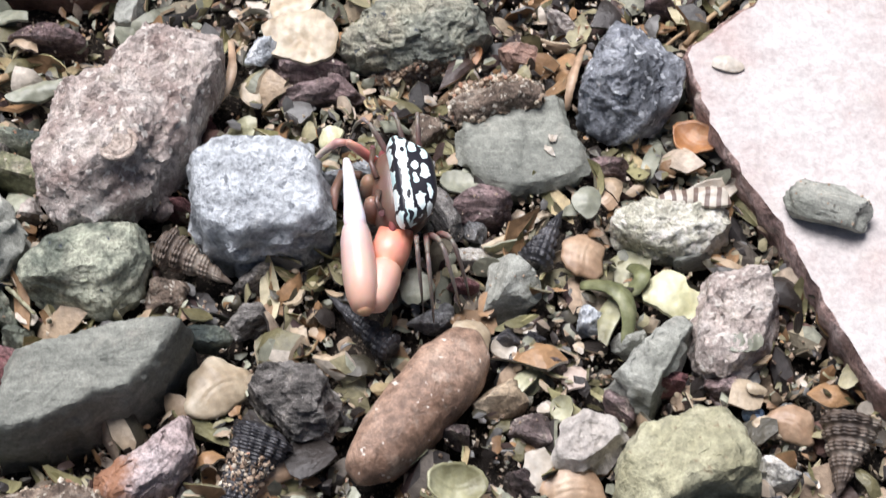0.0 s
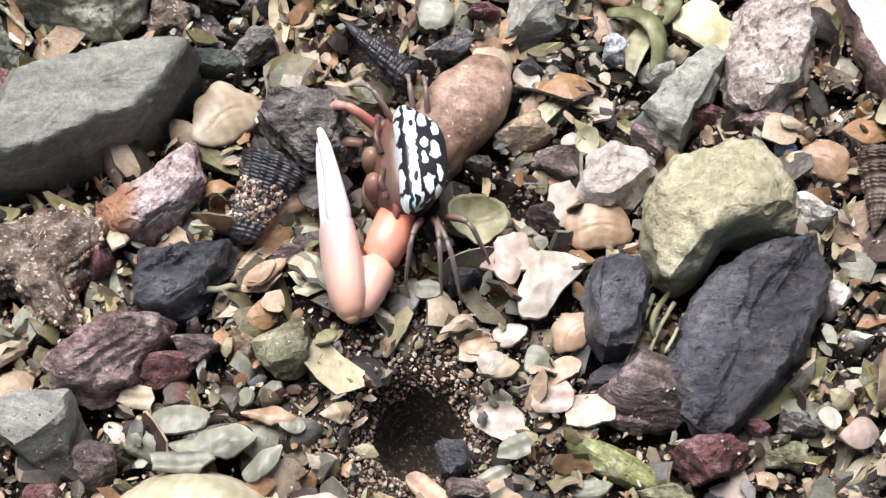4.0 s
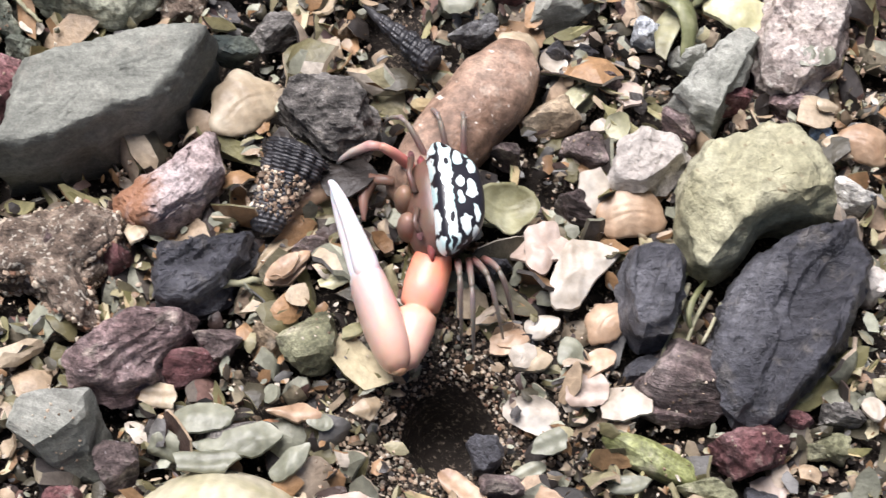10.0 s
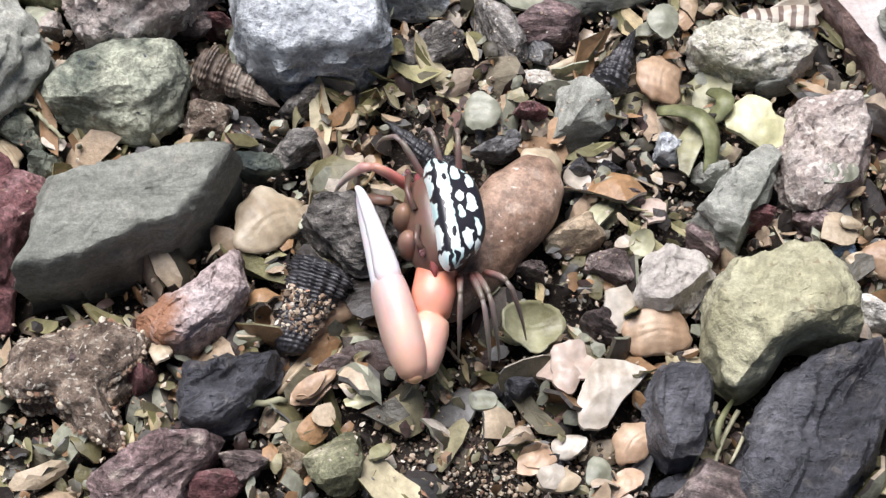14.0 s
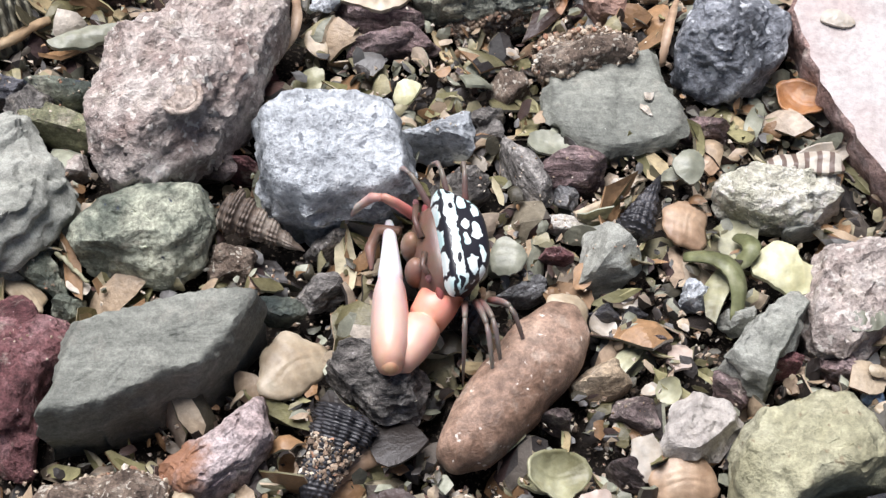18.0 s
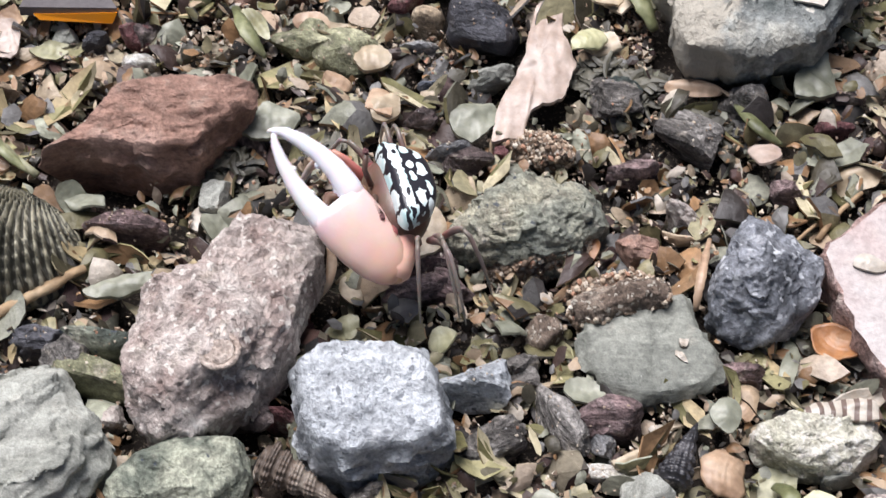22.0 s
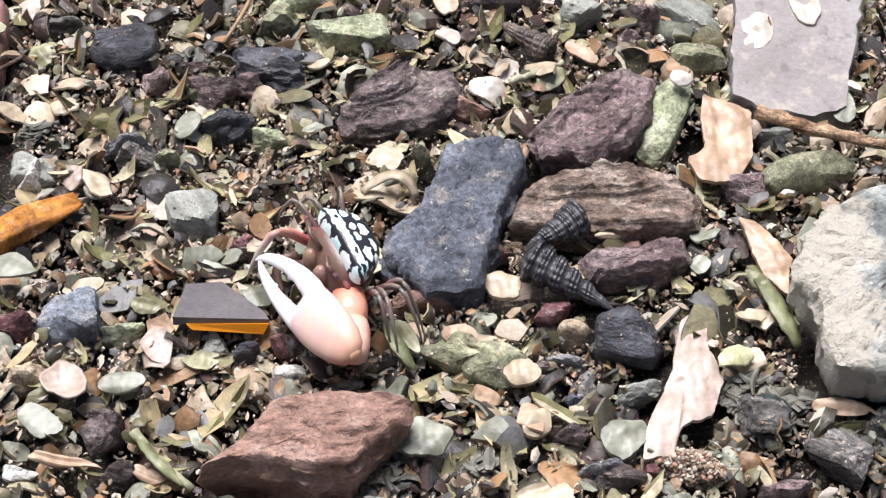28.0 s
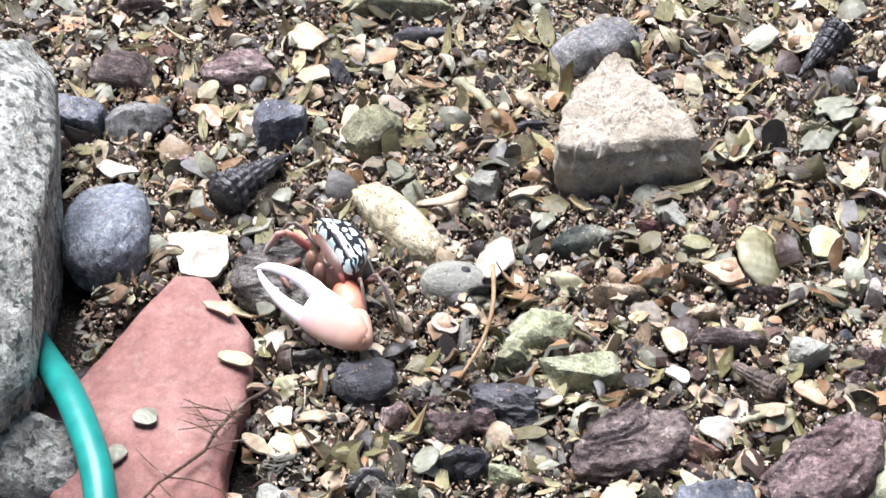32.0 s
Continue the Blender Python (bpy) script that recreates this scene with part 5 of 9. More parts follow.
cockle_shell("shellribbed", -0.0907, -0.0035, 0.0251, 0.0222, -19, 0.0030, seed=127)
stick("wood", (-0.0938, -0.0188, 0.0055), (-0.0770, -0.0080, 0.0055), 0.0027, seed=128)
rock("pebble", "slate", -0.0835, -0.0202, 0.0118, 0.0061, 0.0110, 4, seed=129)
rock("stone", "mottled", -0.0739, -0.0205, 0.0133, 0.0053, 0.0100, -3, seed=130)
fragment("shellwhite", -0.0579, 0.0029, 0.0073, 0.0064, 64, 0.0055, seed=131)
fragment("shellgreen", -0.0556, -0.0005, 0.0072, 0.0058, -39, 0.0055, seed=132)
fragment("shellgreen", -0.0789, 0.0048, 0.0092, 0.0054, -22, 0.0055, seed=133)
rock("pebble", "grey", -0.0243, 0.0388, 0.0083, 0.0037, 0.0070, 0, seed=134)
rock("stone", "olive", -0.0427, 0.0391, 0.0155, 0.0081, 0.0090, -11, seed=135, lump=0.15)
fragment("shellcream", -0.0390, 0.0423, 0.0091, 0.0082, -4, 0.0055, seed=136)
rock("stone", "slate", -0.0128, 0.0424, 0.0131, 0.0097, 0.0140, -11, seed=137, p=3, lump=0.1, cuts=8)
rock("pebble", "darkpurple", -0.0233, 0.0236, 0.0073, 0.0047, 0.0080, 0, seed=138)
rock("pebble", "darkpurple", -0.0165, 0.0152, 0.0100, 0.0076, 0.0100, 12, seed=139)
rock("pebble", "maroon", -0.0098, 0.0167, 0.0052, 0.0026, 0.0060, -2, seed=140)
rock("pebble", "darkgrey", 0.0219, 0.0198, 0.0123, 0.0098, 0.0130, -13, seed=141, lump=0.1)
rock("pebble", "darkgrey", 0.0316, 0.0278, 0.0101, 0.0083, 0.0100, -6, seed=142)
rock("pebble", "purple", 0.0125, 0.0127, 0.0100, 0.0032, 0.0080, 3, seed=143)
fragment("shellpink", 0.0337, 0.0150, 0.0084, 0.0069, -75, 0.0055, seed=144)
rock("pebble", "darkpurple", 0.0483, 0.0291, 0.0101, 0.0020, 0.0070, -8, seed=145)
rock("pebble", "maroon", 0.0461, 0.0220, 0.0080, 0.0024, 0.0070, 1, seed=146)
rock("pebble", "purple", 0.0369, 0.0087, 0.0065, 0.0045, 0.0080, -17, seed=147)
fragment("shellcream", 0.0476, 0.0119, 0.0124, 0.0066, 19, 0.0055, seed=148)
fragment("shellgreen", 0.0461, 0.0158, 0.0093, 0.0050, 17, 0.0055, seed=149)
rock("pebble", "pinkgrey", 0.0199, 0.0050, 0.0088, 0.0037, 0.0090, -25, seed=150)
fragment("shellorange", 0.0035, -0.0004, 0.0087, 0.0043, -69, 0.0055, seed=151)
rock("stone", "sandclump", -0.0039, -0.0042, 0.0168, 0.0054, 0.0090, 16, seed=152, lump=0.2, grain=0.05)
rock("pebble", "purple", -0.0182, -0.0098, 0.0091, 0.0061, 0.0070, -21, seed=153)
rock("pebble", "sandclump", -0.0031, 0.0178, 0.0124, 0.0060, 0.0080, -11, seed=154, lump=0.2)
fragment("shellwhite", 0.0421, 0.0394, 0.0076, 0.0051, -2, 0.0190, seed=155)
snail_shell("shelldark", (-0.0310, 0.0575, 0.0090), (-0.0152, 0.0476, 0.0065), 0.0087, seed=156)
snail_shell("shelldark", (-0.0207, 0.0659, 0.0106), (-0.0311, 0.0600, 0.0085), 0.0078, seed=157)
rock("pebble", "red", -0.0366, 0.0629, 0.0064, 0.0022, 0.0070, 0, seed=158)
rock("pebble", "tan", -0.0328, 0.0647, 0.0043, 0.0018, 0.0060, -4, seed=159)
fragment("shellcream", -0.0150, 0.0659, 0.0093, 0.0021, 17, 0.0055, seed=160)
rock("pebble", "purple", -0.0540, 0.0575, 0.0111, 0.0071, 0.0060, -12, seed=161, cuts=8, p=3, flat=True)
rock("stone", "red", -0.0500, 0.0506, 0.0167, 0.0037, 0.0080, 7, seed=162)
rock("pebble", "tan", -0.0226, 0.0444, 0.0061, 0.0031, 0.0090, -7, seed=163, lump=0.03, cuts=0)
fragment("shellyellow", -0.0607, 0.0600, 0.0108, 0.0088, -32, 0.0055, seed=164)
rock("stone", "greenpale", -0.0667, 0.1167, 0.0180, 0.0089, 0.0090, 2, seed=165, cuts=7, p=3, flat=True)
rock("stone", "greenpale", -0.0748, 0.1285, 0.0156, 0.0109, 0.0100, 16, seed=166, cuts=7)
rock("pebble", "olive", -0.0801, 0.1189, 0.0093, 0.0058, 0.0100, 5, seed=167)
rock("stone", "greenpale", -0.0035, 0.0959, 0.0235, 0.0077, 0.0090, 71, seed=168, cuts=2)
stick("wood", (0.0138, 0.0975, 0.0055), (0.0275, 0.0939, 0.0055), 0.0029, seed=169)
rock("stone", "olive", 0.0222, 0.0822, 0.0195, 0.0072, 0.0110, 17, seed=170)
rock("pebble", "purple", 0.0094, 0.0787, 0.0109, 0.0065, 0.0110, -6, seed=171)
stick("grass", (0.0094, 0.0571, 0.0055), (0.0170, 0.0456, 0.0055), 0.0025, seed=172)
fragment("shellcream", -0.0578, 0.0754, 0.0143, 0.0095, -15, 0.0055, seed=173)
rock("pebble", "olive", -0.0505, 0.0855, 0.0055, 0.0046, 0.0090, 50, seed=174)
fragment("shellcream", -0.0570, 0.0846, 0.0068, 0.0054, -9, 0.0055, seed=175)
rock("pebble", "darkgrey", -0.1054, 0.0826, 0.0110, 0.0077, 0.0100, 5, seed=176)
rock("pebble", "olive", -0.0982, 0.0823, 0.0066, 0.0028, 0.0090, 10, seed=177)
rock("pebble", "greygreen", -0.0919, 0.0692, 0.0120, 0.0109, 0.0090, -61, seed=178, p=3, cuts=7, flat=True)
fragment("shellgreen", -0.0900, 0.0585, 0.0075, 0.0063, -6, 0.0055, seed=179)
glass_shard(-0.0847, 0.0466, 0.0169, 0.0110, -0)
amber_strip(-0.1236, 0.0644, 0.0232, 0.0077, 35)
rock("pebble", "bluerock", -0.1119, 0.0450, 0.0117, 0.0112, 0.0110, -9, seed=182, p=3, cuts=6, flat=True)
rock("pebble", "maroon", -0.1216, 0.0423, 0.0082, 0.0051, 0.0090, 1, seed=183)
rock("pebble", "darkpurple", -0.0807, 0.0605, 0.0094, 0.0039, 0.0080, 3, seed=184)
rock("pebble", "maroon", -0.0689, 0.0572, 0.0084, 0.0059, 0.0080, 2, seed=185)
rock("pebble", "greygreen", -0.1233, 0.0792, 0.0085, 0.0066, 0.0090, 3, seed=186)
fragment("shellgreen", -0.1226, 0.0525, 0.0111, 0.0054, -20, 0.0055, seed=187)
fragment("shellcream", -0.0998, 0.0621, 0.0081, 0.0047, -28, 0.0055, seed=188)
fragment("shellgreen", -0.1105, 0.0734, 0.0078, 0.0060, -76, 0.0055, seed=189)
half_shell("shellpink", -0.1109, 0.0300, 0.0095, 0.0075, -61, 0.0055, seed=190)
rock("pebble", "tan", -0.1184, 0.0325, 0.0085, 0.0060, 0.0090, -1, seed=191)
fragment("shellgreen", -0.1141, 0.0223, 0.0099, 0.0062, -38, 0.0055, seed=192)
rock("pebble", "darkpurple", -0.1033, 0.0211, 0.0083, 0.0079, 0.0110, 26, seed=193)
stick("grass", (-0.0978, 0.0207, 0.0055), (-0.0867, 0.0097, 0.0055), 0.0017, seed=194)
rock("pebble", "darkpurple", -0.0724, 0.0406, 0.0067, 0.0057, 0.0080, 4, seed=195)
fragment("shellgreen", -0.0674, 0.0410, 0.0069, 0.0055, 69, 0.0055, seed=196)
rock("pebble", "whitestone", -0.0721, 0.0346, 0.0061, 0.0020, 0.0060, 3, seed=197, cuts=0)
fragment("shellpink", -0.0955, 0.0370, 0.0071, 0.0060, -74, 0.0055, seed=198)
rock("stone", "slate", -0.1106, 0.1106, 0.0146, 0.0101, 0.0110, 16, seed=199, lump=0.1)
rock("pebble", "darkgrey", -0.1235, 0.1169, 0.0094, 0.0037, 0.0080, 5, seed=200)
fragment("shellcream", -0.1197, 0.1016, 0.0091, 0.0075, -42, 0.0055, seed=201)
fragment("shellcream", -0.1259, 0.1005, 0.0062, 0.0056, -37, 0.0055, seed=202)
fragment("shellcream", -0.1248, 0.0927, 0.0081, 0.0064, -72, 0.0055, seed=203)
fragment("shellcream", -0.1302, 0.0926, 0.0072, 0.0059, -44, 0.0055, seed=204)
fragment("shellcream", -0.1197, 0.0950, 0.0059, 0.0052, 82, 0.0055, seed=205)
rock("stone", "slate", -0.0810, 0.1067, 0.0163, 0.0087, 0.0090, -11, seed=206, lump=0.25, grain=0.1)
fragment("shellwhite", -0.0457, 0.1176, 0.0085, 0.0061, -57, 0.0055, seed=207)
fragment("shellwhite", -0.0375, 0.1025, 0.0096, 0.0066, -24, 0.0055, seed=208)
snail_shell("shellbrown", (-0.0254, 0.1111, 0.0060), (-0.0368, 0.1216, 0.0045), 0.0063, seed=209)
stick("grass", (-0.0337, 0.1032, 0.0055), (-0.0230, 0.1091, 0.0055), 0.0014, seed=210)
rock("pebble", "purple", -0.0062, 0.1222, 0.0086, 0.0043, 0.0100, -12, seed=211)
rock("stone", "greygreen", 0.0031, 0.1240, 0.0159, 0.0085, 0.0090, -39, seed=212, strata=0.05)
rock("stone", "darkpurple", -0.0349, 0.1268, 0.0166, 0.0043, 0.0090, 1, seed=213)
rock("stone", "olive", 0.0031, 0.1117, 0.0135, 0.0070, 0.0090, -1, seed=214)
fragment("shellwhite", -0.0008, 0.1020, 0.0046, 0.0041, 27, 0.0105, seed=215)
rock("pebble", "red", -0.0408, 0.0974, 0.0092, 0.0048, 0.0090, -0, seed=216)
fragment("shellcream", -0.0327, 0.0938, 0.0056, 0.0045, 85, 0.0055, seed=217)
rock("pebble", "greygreen", -0.0188, 0.1244, 0.0095, 0.0077, 0.0090, -3, seed=218)
rock("cobble", "bluerock", -0.1721, 0.1505, 0.0286, 0.0187, 0.0180, -86, seed=219, p=2.5, cuts=3, lump=0.05)
fragment("shellwhite", -0.1549, 0.1486, 0.0069, 0.0056, 19, 0.0055, seed=220)
fragment("shellgreen", -0.1513, 0.0934, 0.0067, 0.0056, 70, 0.0125, seed=221)
fragment("shellolive", -0.1360, 0.1099, 0.0092, 0.0049, -14, 0.0120, seed=222)
fragment("shellgreen", -0.1551, 0.0834, 0.0065, 0.0044, -89, 0.0122, seed=223)
fragment("shelltan", -0.1416, 0.1243, 0.0078, 0.0038, -21, 0.0118, seed=224)
snail_shell("shelldark", (-0.1483, 0.1607, 0.0079), (-0.1355, 0.1806, 0.0045), 0.0109, seed=225)
rock("stone", "slateblue", -0.1386, 0.1903, 0.0174, 0.0122, 0.0120, 47, seed=226, cuts=8, flat=True)
rock("stone", "slateblue", -0.1893, 0.1905, 0.0187, 0.0109, 0.0110, -18, seed=227, cuts=8, flat=True)
rock("stone", "grey", -0.1736, 0.1913, 0.0162, 0.0114, 0.0110, 3, seed=228, cuts=8)
rock("stone", "purple", -0.1525, 0.2101, 0.0180, 0.0098, 0.0120, 4, seed=229, cuts=6)
rock("stone", "darkpurple", -0.1814, 0.2091, 0.0185, 0.0109, 0.0110, -12, seed=230)
fragment("shellwhite", -0.1746, 0.1716, 0.0122, 0.0068, -27, 0.0055, seed=231)
rock("cobble", "spotted", -0.1080, 0.1596, 0.0296, 0.0104, 0.0100, -48, seed=232, cuts=1, p=2.6, lump=0.04)
holed_stone("stone", "greygreen", -0.0939, 0.1417, 0.0153, 0.0104, 0.0090, -5, seed=233)
fragment("shellwhite", -0.0851, 0.1484, 0.0136, 0.0092, 80, 0.0055, seed=234)
rock("stone", "grey", -0.0659, 0.2214, 0.0244, 0.0119, 0.0140, 36, seed=235, cuts=0, lump=0.03, grain=0.005)
rock("stone", "olive", -0.1171, 0.1899, 0.0160, 0.0144, 0.0120, -74, seed=236, cuts=7)
fragment("shellcream", -0.1225, 0.1915, 0.0142, 0.0065, -90, 0.0055, seed=237)
rock("stone", "slate", -0.1092, 0.2273, 0.0161, 0.0049, 0.0080, 25, seed=238)
fragment("shellgreen", -0.1195, 0.2193, 0.0121, 0.0086, -90, 0.0055, seed=239)
fragment("shellcream", -0.1368, 0.2221, 0.0092, 0.0085, -37, 0.0055, seed=240)
rock("pebble", "whitestone", -0.0939, 0.2202, 0.0063, 0.0033, 0.0060, 3, seed=241)
stick("grass", (-0.0987, 0.2084, 0.0055), (-0.0879, 0.1938, 0.0055), 0.0026, seed=242)
snail_shell("shelldark", (-0.0061, 0.2305, 0.0069), (-0.0170, 0.2144, 0.0045), 0.0086, seed=243)
fragment("shellcream", -0.0163, 0.2319, 0.0135, 0.0111, -89, 0.0055, seed=244)
rock("cobble", "olive", -0.1158, 0.2375, 0.0284, 0.0059, 0.0120, 3, seed=245)
rock("stone", "purple", -0.1804, 0.2359, 0.0150, 0.0040, 0.0090, 4, seed=246)
rock("pebble", "greygreen", -0.0898, 0.1716, 0.0108, 0.0094, 0.0090, -14, seed=247)
fragment("shellcream", -0.0972, 0.1640, 0.0115, 0.0061, 36, 0.0055, seed=248)
rock("pebble", "darkpurple", -0.0929, 0.1878, 0.0098, 0.0029, 0.0070, 20, seed=249)
rock("pebble", "slate", -0.0807, 0.1944, 0.0111, 0.0036, 0.0070, 3, seed=250)
rock("pebble", "maroon", -0.0519, 0.1608, 0.0077, 0.0034, 0.0080, -0, seed=251)
rock("stone", "mottled", -0.0667, 0.1557, 0.0141, 0.0062, 0.0090, 21, seed=252)
rock("stone", "tan", -0.0590, 0.1395, 0.0134, 0.0043, 0.0090, 2, seed=253)
rock("pebble", "bluegrey", -0.0517, 0.1373, 0.0043, 0.0016, 0.0060, -3, seed=254)
fragment("shellpink", -0.0355, 0.1467, 0.0106, 0.0064, 23, 0.0055, seed=255)
half_shell("shellolive", -0.0284, 0.1518, 0.0156, 0.0121, 90, 0.0045, seed=256)
fragment("shellyellow", -0.0140, 0.1573, 0.0103, 0.0077, 78, 0.0055, seed=257)
rock("pebble", "tan", -0.0392, 0.1350, 0.0113, 0.0063, 0.0080, 14, seed=258)
fragment("shellyellow", -0.0312, 0.1312, 0.0066, 0.0061, 49, 0.0055, seed=259)
rock("pebble", "purple", -0.0913, 0.1004, 0.0124, 0.0082, 0.0100, 4, seed=260)
rock("pebble", "slate", -0.0888, 0.0901, 0.0111, 0.0050, 0.0110, 0, seed=261)
fragment("shellolive", -0.1263, 0.1091, 0.0074, 0.0051, -50, 0.0055, seed=262)
fragment("shellpink", -0.0942, 0.1269, 0.0064, 0.0063, -43, 0.0055, seed=263)
rock("pebble", "grey", -0.1063, 0.0850, 0.0123, 0.0028, 0.0100, 4, seed=264)
fragment("shellolive", -0.0700, 0.1421, 0.0125, 0.0070, 3, 0.0055, seed=265)
rock("pebble", "pinkwhite", -0.0040, 0.1419, 0.0072, 0.0054, 0.0090, -13, seed=266)
fragment("shellgreen", -0.0074, 0.2021, 0.0133, 0.0078, 44, 0.0055, seed=267)
rock("pebble", "olive", -0.0140, 0.1952, 0.0080, 0.0037, 0.0080, -5, seed=268)
rock("pebble", "tan", -0.0232, 0.1952, 0.0078, 0.0034, 0.0070, -1, seed=269)
rock("pebble", "slate", -0.0001, 0.2171, 0.0082, 0.0024, 0.0070, -4, seed=270)
fragment("shellgreen", -0.0758, 0.1617, 0.0090, 0.0060, 60, 0.0055, seed=271)
rock("pebble", "darkpurple", -0.0809, 0.1623, 0.0068, 0.0031, 0.0070, 3, seed=272)
fragment("shellgreen", -0.1088, 0.1752, 0.0110, 0.0067, 88, 0.0055, seed=273)
rock("pebble", "purple", -0.1594, 0.1766, 0.0078, 0.0058, 0.0070, 8, seed=274)
fragment("shelltan", -0.1595, 0.1650, 0.0093, 0.0061, 77, 0.0055, seed=275)
rock("stone", "maroon", -0.0755, -0.0657, 0.0195, 0.0099, 0.0140, -3, seed=276, lump=0.12)
round_stone("stone", "maroon", [(-0.0822, -0.0646), (-0.0796, -0.0590), (-0.0747, -0.0582), (-0.0704, -0.0625), (-0.0693, -0.0680), (-0.0706, -0.0734), (-0.0712, -0.0786), (-0.0718, -0.0843), (-0.0749, -0.0852), (-0.0792, -0.0831)], 0.0125, seed=277, p=2.8, lump=0.12, grain=0.05, facets=6)
rock("pebble", "mottled", -0.0738, -0.0522, 0.0112, 0.0074, 0.0090, -39, seed=278)
half_shell("shellcream", -0.0756, -0.0558, 0.0090, 0.0050, -42, 0.0045, seed=279)
rock("pebble", "maroon", -0.0448, -0.0159, 0.0106, 0.0067, 0.0110, -12, seed=280)
rock("stone", "olive", -0.0734, -0.0267, 0.0149, 0.0071, 0.0100, -8, seed=281)
rock("pebble", "darkgrey", -0.0788, -0.0226, 0.0096, 0.0095, 0.0100, -71, seed=282)
rock("pebble", "tan", -0.0952, 0.0273, 0.0066, 0.0041, 0.0080, 13, seed=283)
fragment("shellcream", -0.0900, 0.0476, 0.0065, 0.0058, -58, 0.0055, seed=284)
fragment("shellpink", 0.0454, -0.1028, 0.0030, 0.0026, 9, 0.0110, seed=285)
rock("pebble", "maroon", -0.0814, 0.0630, 0.0071, 0.0042, 0.0080, 10, seed=286)
rock("pebble", "maroon", -0.0696, 0.0598, 0.0081, 0.0028, 0.0080, 5, seed=287)
fragment("shellyellow", -0.0606, 0.0607, 0.0099, 0.0079, -71, 0.0055, seed=288)
rock("pebble", "purple", -0.0531, 0.0586, 0.0109, 0.0078, 0.0060, -15, seed=289)
fragment("shellolive", -0.0639, 0.0500, 0.0107, 0.0065, -54, 0.0055, seed=290)
fragment("shellolive", -0.0520, 0.0409, 0.0143, 0.0041, -60, 0.0055, seed=291)
rock("pebble", "maroon", -0.0265, 0.0482, 0.0079, 0.0059, 0.0090, -22, seed=292)
fragment("shellcream", 0.0072, 0.0389, 0.0083, 0.0058, 29, 0.0055, seed=293)
fragment("shellcream", 0.0109, 0.0478, 0.0060, 0.0050, -16, 0.0055, seed=294)
rock("pebble", "mottled", 0.0119, 0.0283, 0.0087, 0.0071, 0.0090, -27, seed=295)
fragment("shelltan", 0.0223, 0.0289, 0.0125, 0.0048, -5, 0.0055, seed=296)
stick("wood", (0.0413, -0.0012, 0.0055), (0.0495, 0.0081, 0.0055), 0.0013, seed=297)
stick("wood", (0.0335, -0.0055, 0.0055), (0.0419, 0.0025, 0.0055), 0.0009, seed=298)
rock("pebble", "darkpurple", -0.0506, -0.0324, 0.0114, 0.0073, 0.0100, -28, seed=299)
rock("pebble", "darkgrey", -0.0112, -0.0378, 0.0114, 0.0075, 0.0090, 31, seed=300)
rock("stone", "olive", -0.0358, 0.0368, 0.0148, 0.0087, 0.0090, -11, seed=301)
rock("pebble", "whitestone", -0.0727, 0.0352, 0.0059, 0.0023, 0.0060, 5, seed=302, cuts=0)
rock("pebble", "maroon", -0.0736, 0.0405, 0.0069, 0.0042, 0.0080, 9, seed=303)
rock("pebble", "slate", -0.0799, 0.0385, 0.0059, 0.0028, 0.0080, 10, seed=304)
rock("pebble", "greygreen", -0.0855, 0.0405, 0.0059, 0.0051, 0.0070, 21, seed=305)
fragment("shellpink", -0.0956, 0.0383, 0.0080, 0.0063, -56, 0.0055, seed=306)
fragment("shellcream", -0.0277, 0.0083, 0.0115, 0.0063, 26, 0.0068, seed=307)
rock("pebble", "greygreen", -0.0577, 0.0063, 0.0094, 0.0074, 0.0080, 44, seed=308)
fragment("shellgreen", -0.0796, 0.0045, 0.0081, 0.0058, -42, 0.0055, seed=309)
rock("pebble", "darkpurple", -0.0518, 0.0200, 0.0111, 0.0105, 0.0090, -83, seed=310)
rock("pebble", "darkpurple", -0.0999, 0.0143, 0.0063, 0.0039, 0.0090, 6, seed=311)
rock("pebble", "darkpurple", -0.1024, 0.0230, 0.0073, 0.0049, 0.0100, 7, seed=312)
cut_stone("cobble", "greenslate", [(-0.0680, -0.0749), (-0.0699, -0.0797), (-0.0638, -0.0790), (-0.0560, -0.0756), (-0.0477, -0.0718), (-0.0426, -0.0661), (-0.0398, -0.0600), (-0.0469, -0.0595), (-0.0658, -0.0652)], 0.0160, seed=313)
cut_stone("cobble", "red", [(-0.0778, 0.0159), (-0.0849, 0.0091), (-0.0783, 0.0112), (-0.0672, 0.0100), (-0.0606, 0.0101), (-0.0522, 0.0187), (-0.0507, 0.0228), (-0.0651, 0.0235), (-0.0745, 0.0213)], 0.0150, seed=314)
cut_stone("cobble", "palesand", [(-0.0696, 0.1945), (-0.0720, 0.1873), (-0.0733, 0.1726), (-0.0675, 0.1715), (-0.0576, 0.1743), (-0.0413, 0.1770), (-0.0432, 0.1837), (-0.0548, 0.1983), (-0.0610, 0.2075)], 0.0170, seed=315)
cut_stone("cobble", "slate", [(0.0318, -0.1062), (0.0328, -0.1003), (0.0353, -0.0960), (0.0382, -0.0926), (0.0432, -0.0890), (0.0522, -0.0865), (0.0546, -0.0923), (0.0518, -0.1000), (0.0487, -0.1059), (0.0441, -0.1105), (0.0404, -0.1154), (0.0346, -0.1155), (0.0325, -0.1111)], 0.0105, seed=316, wear=0.0014)
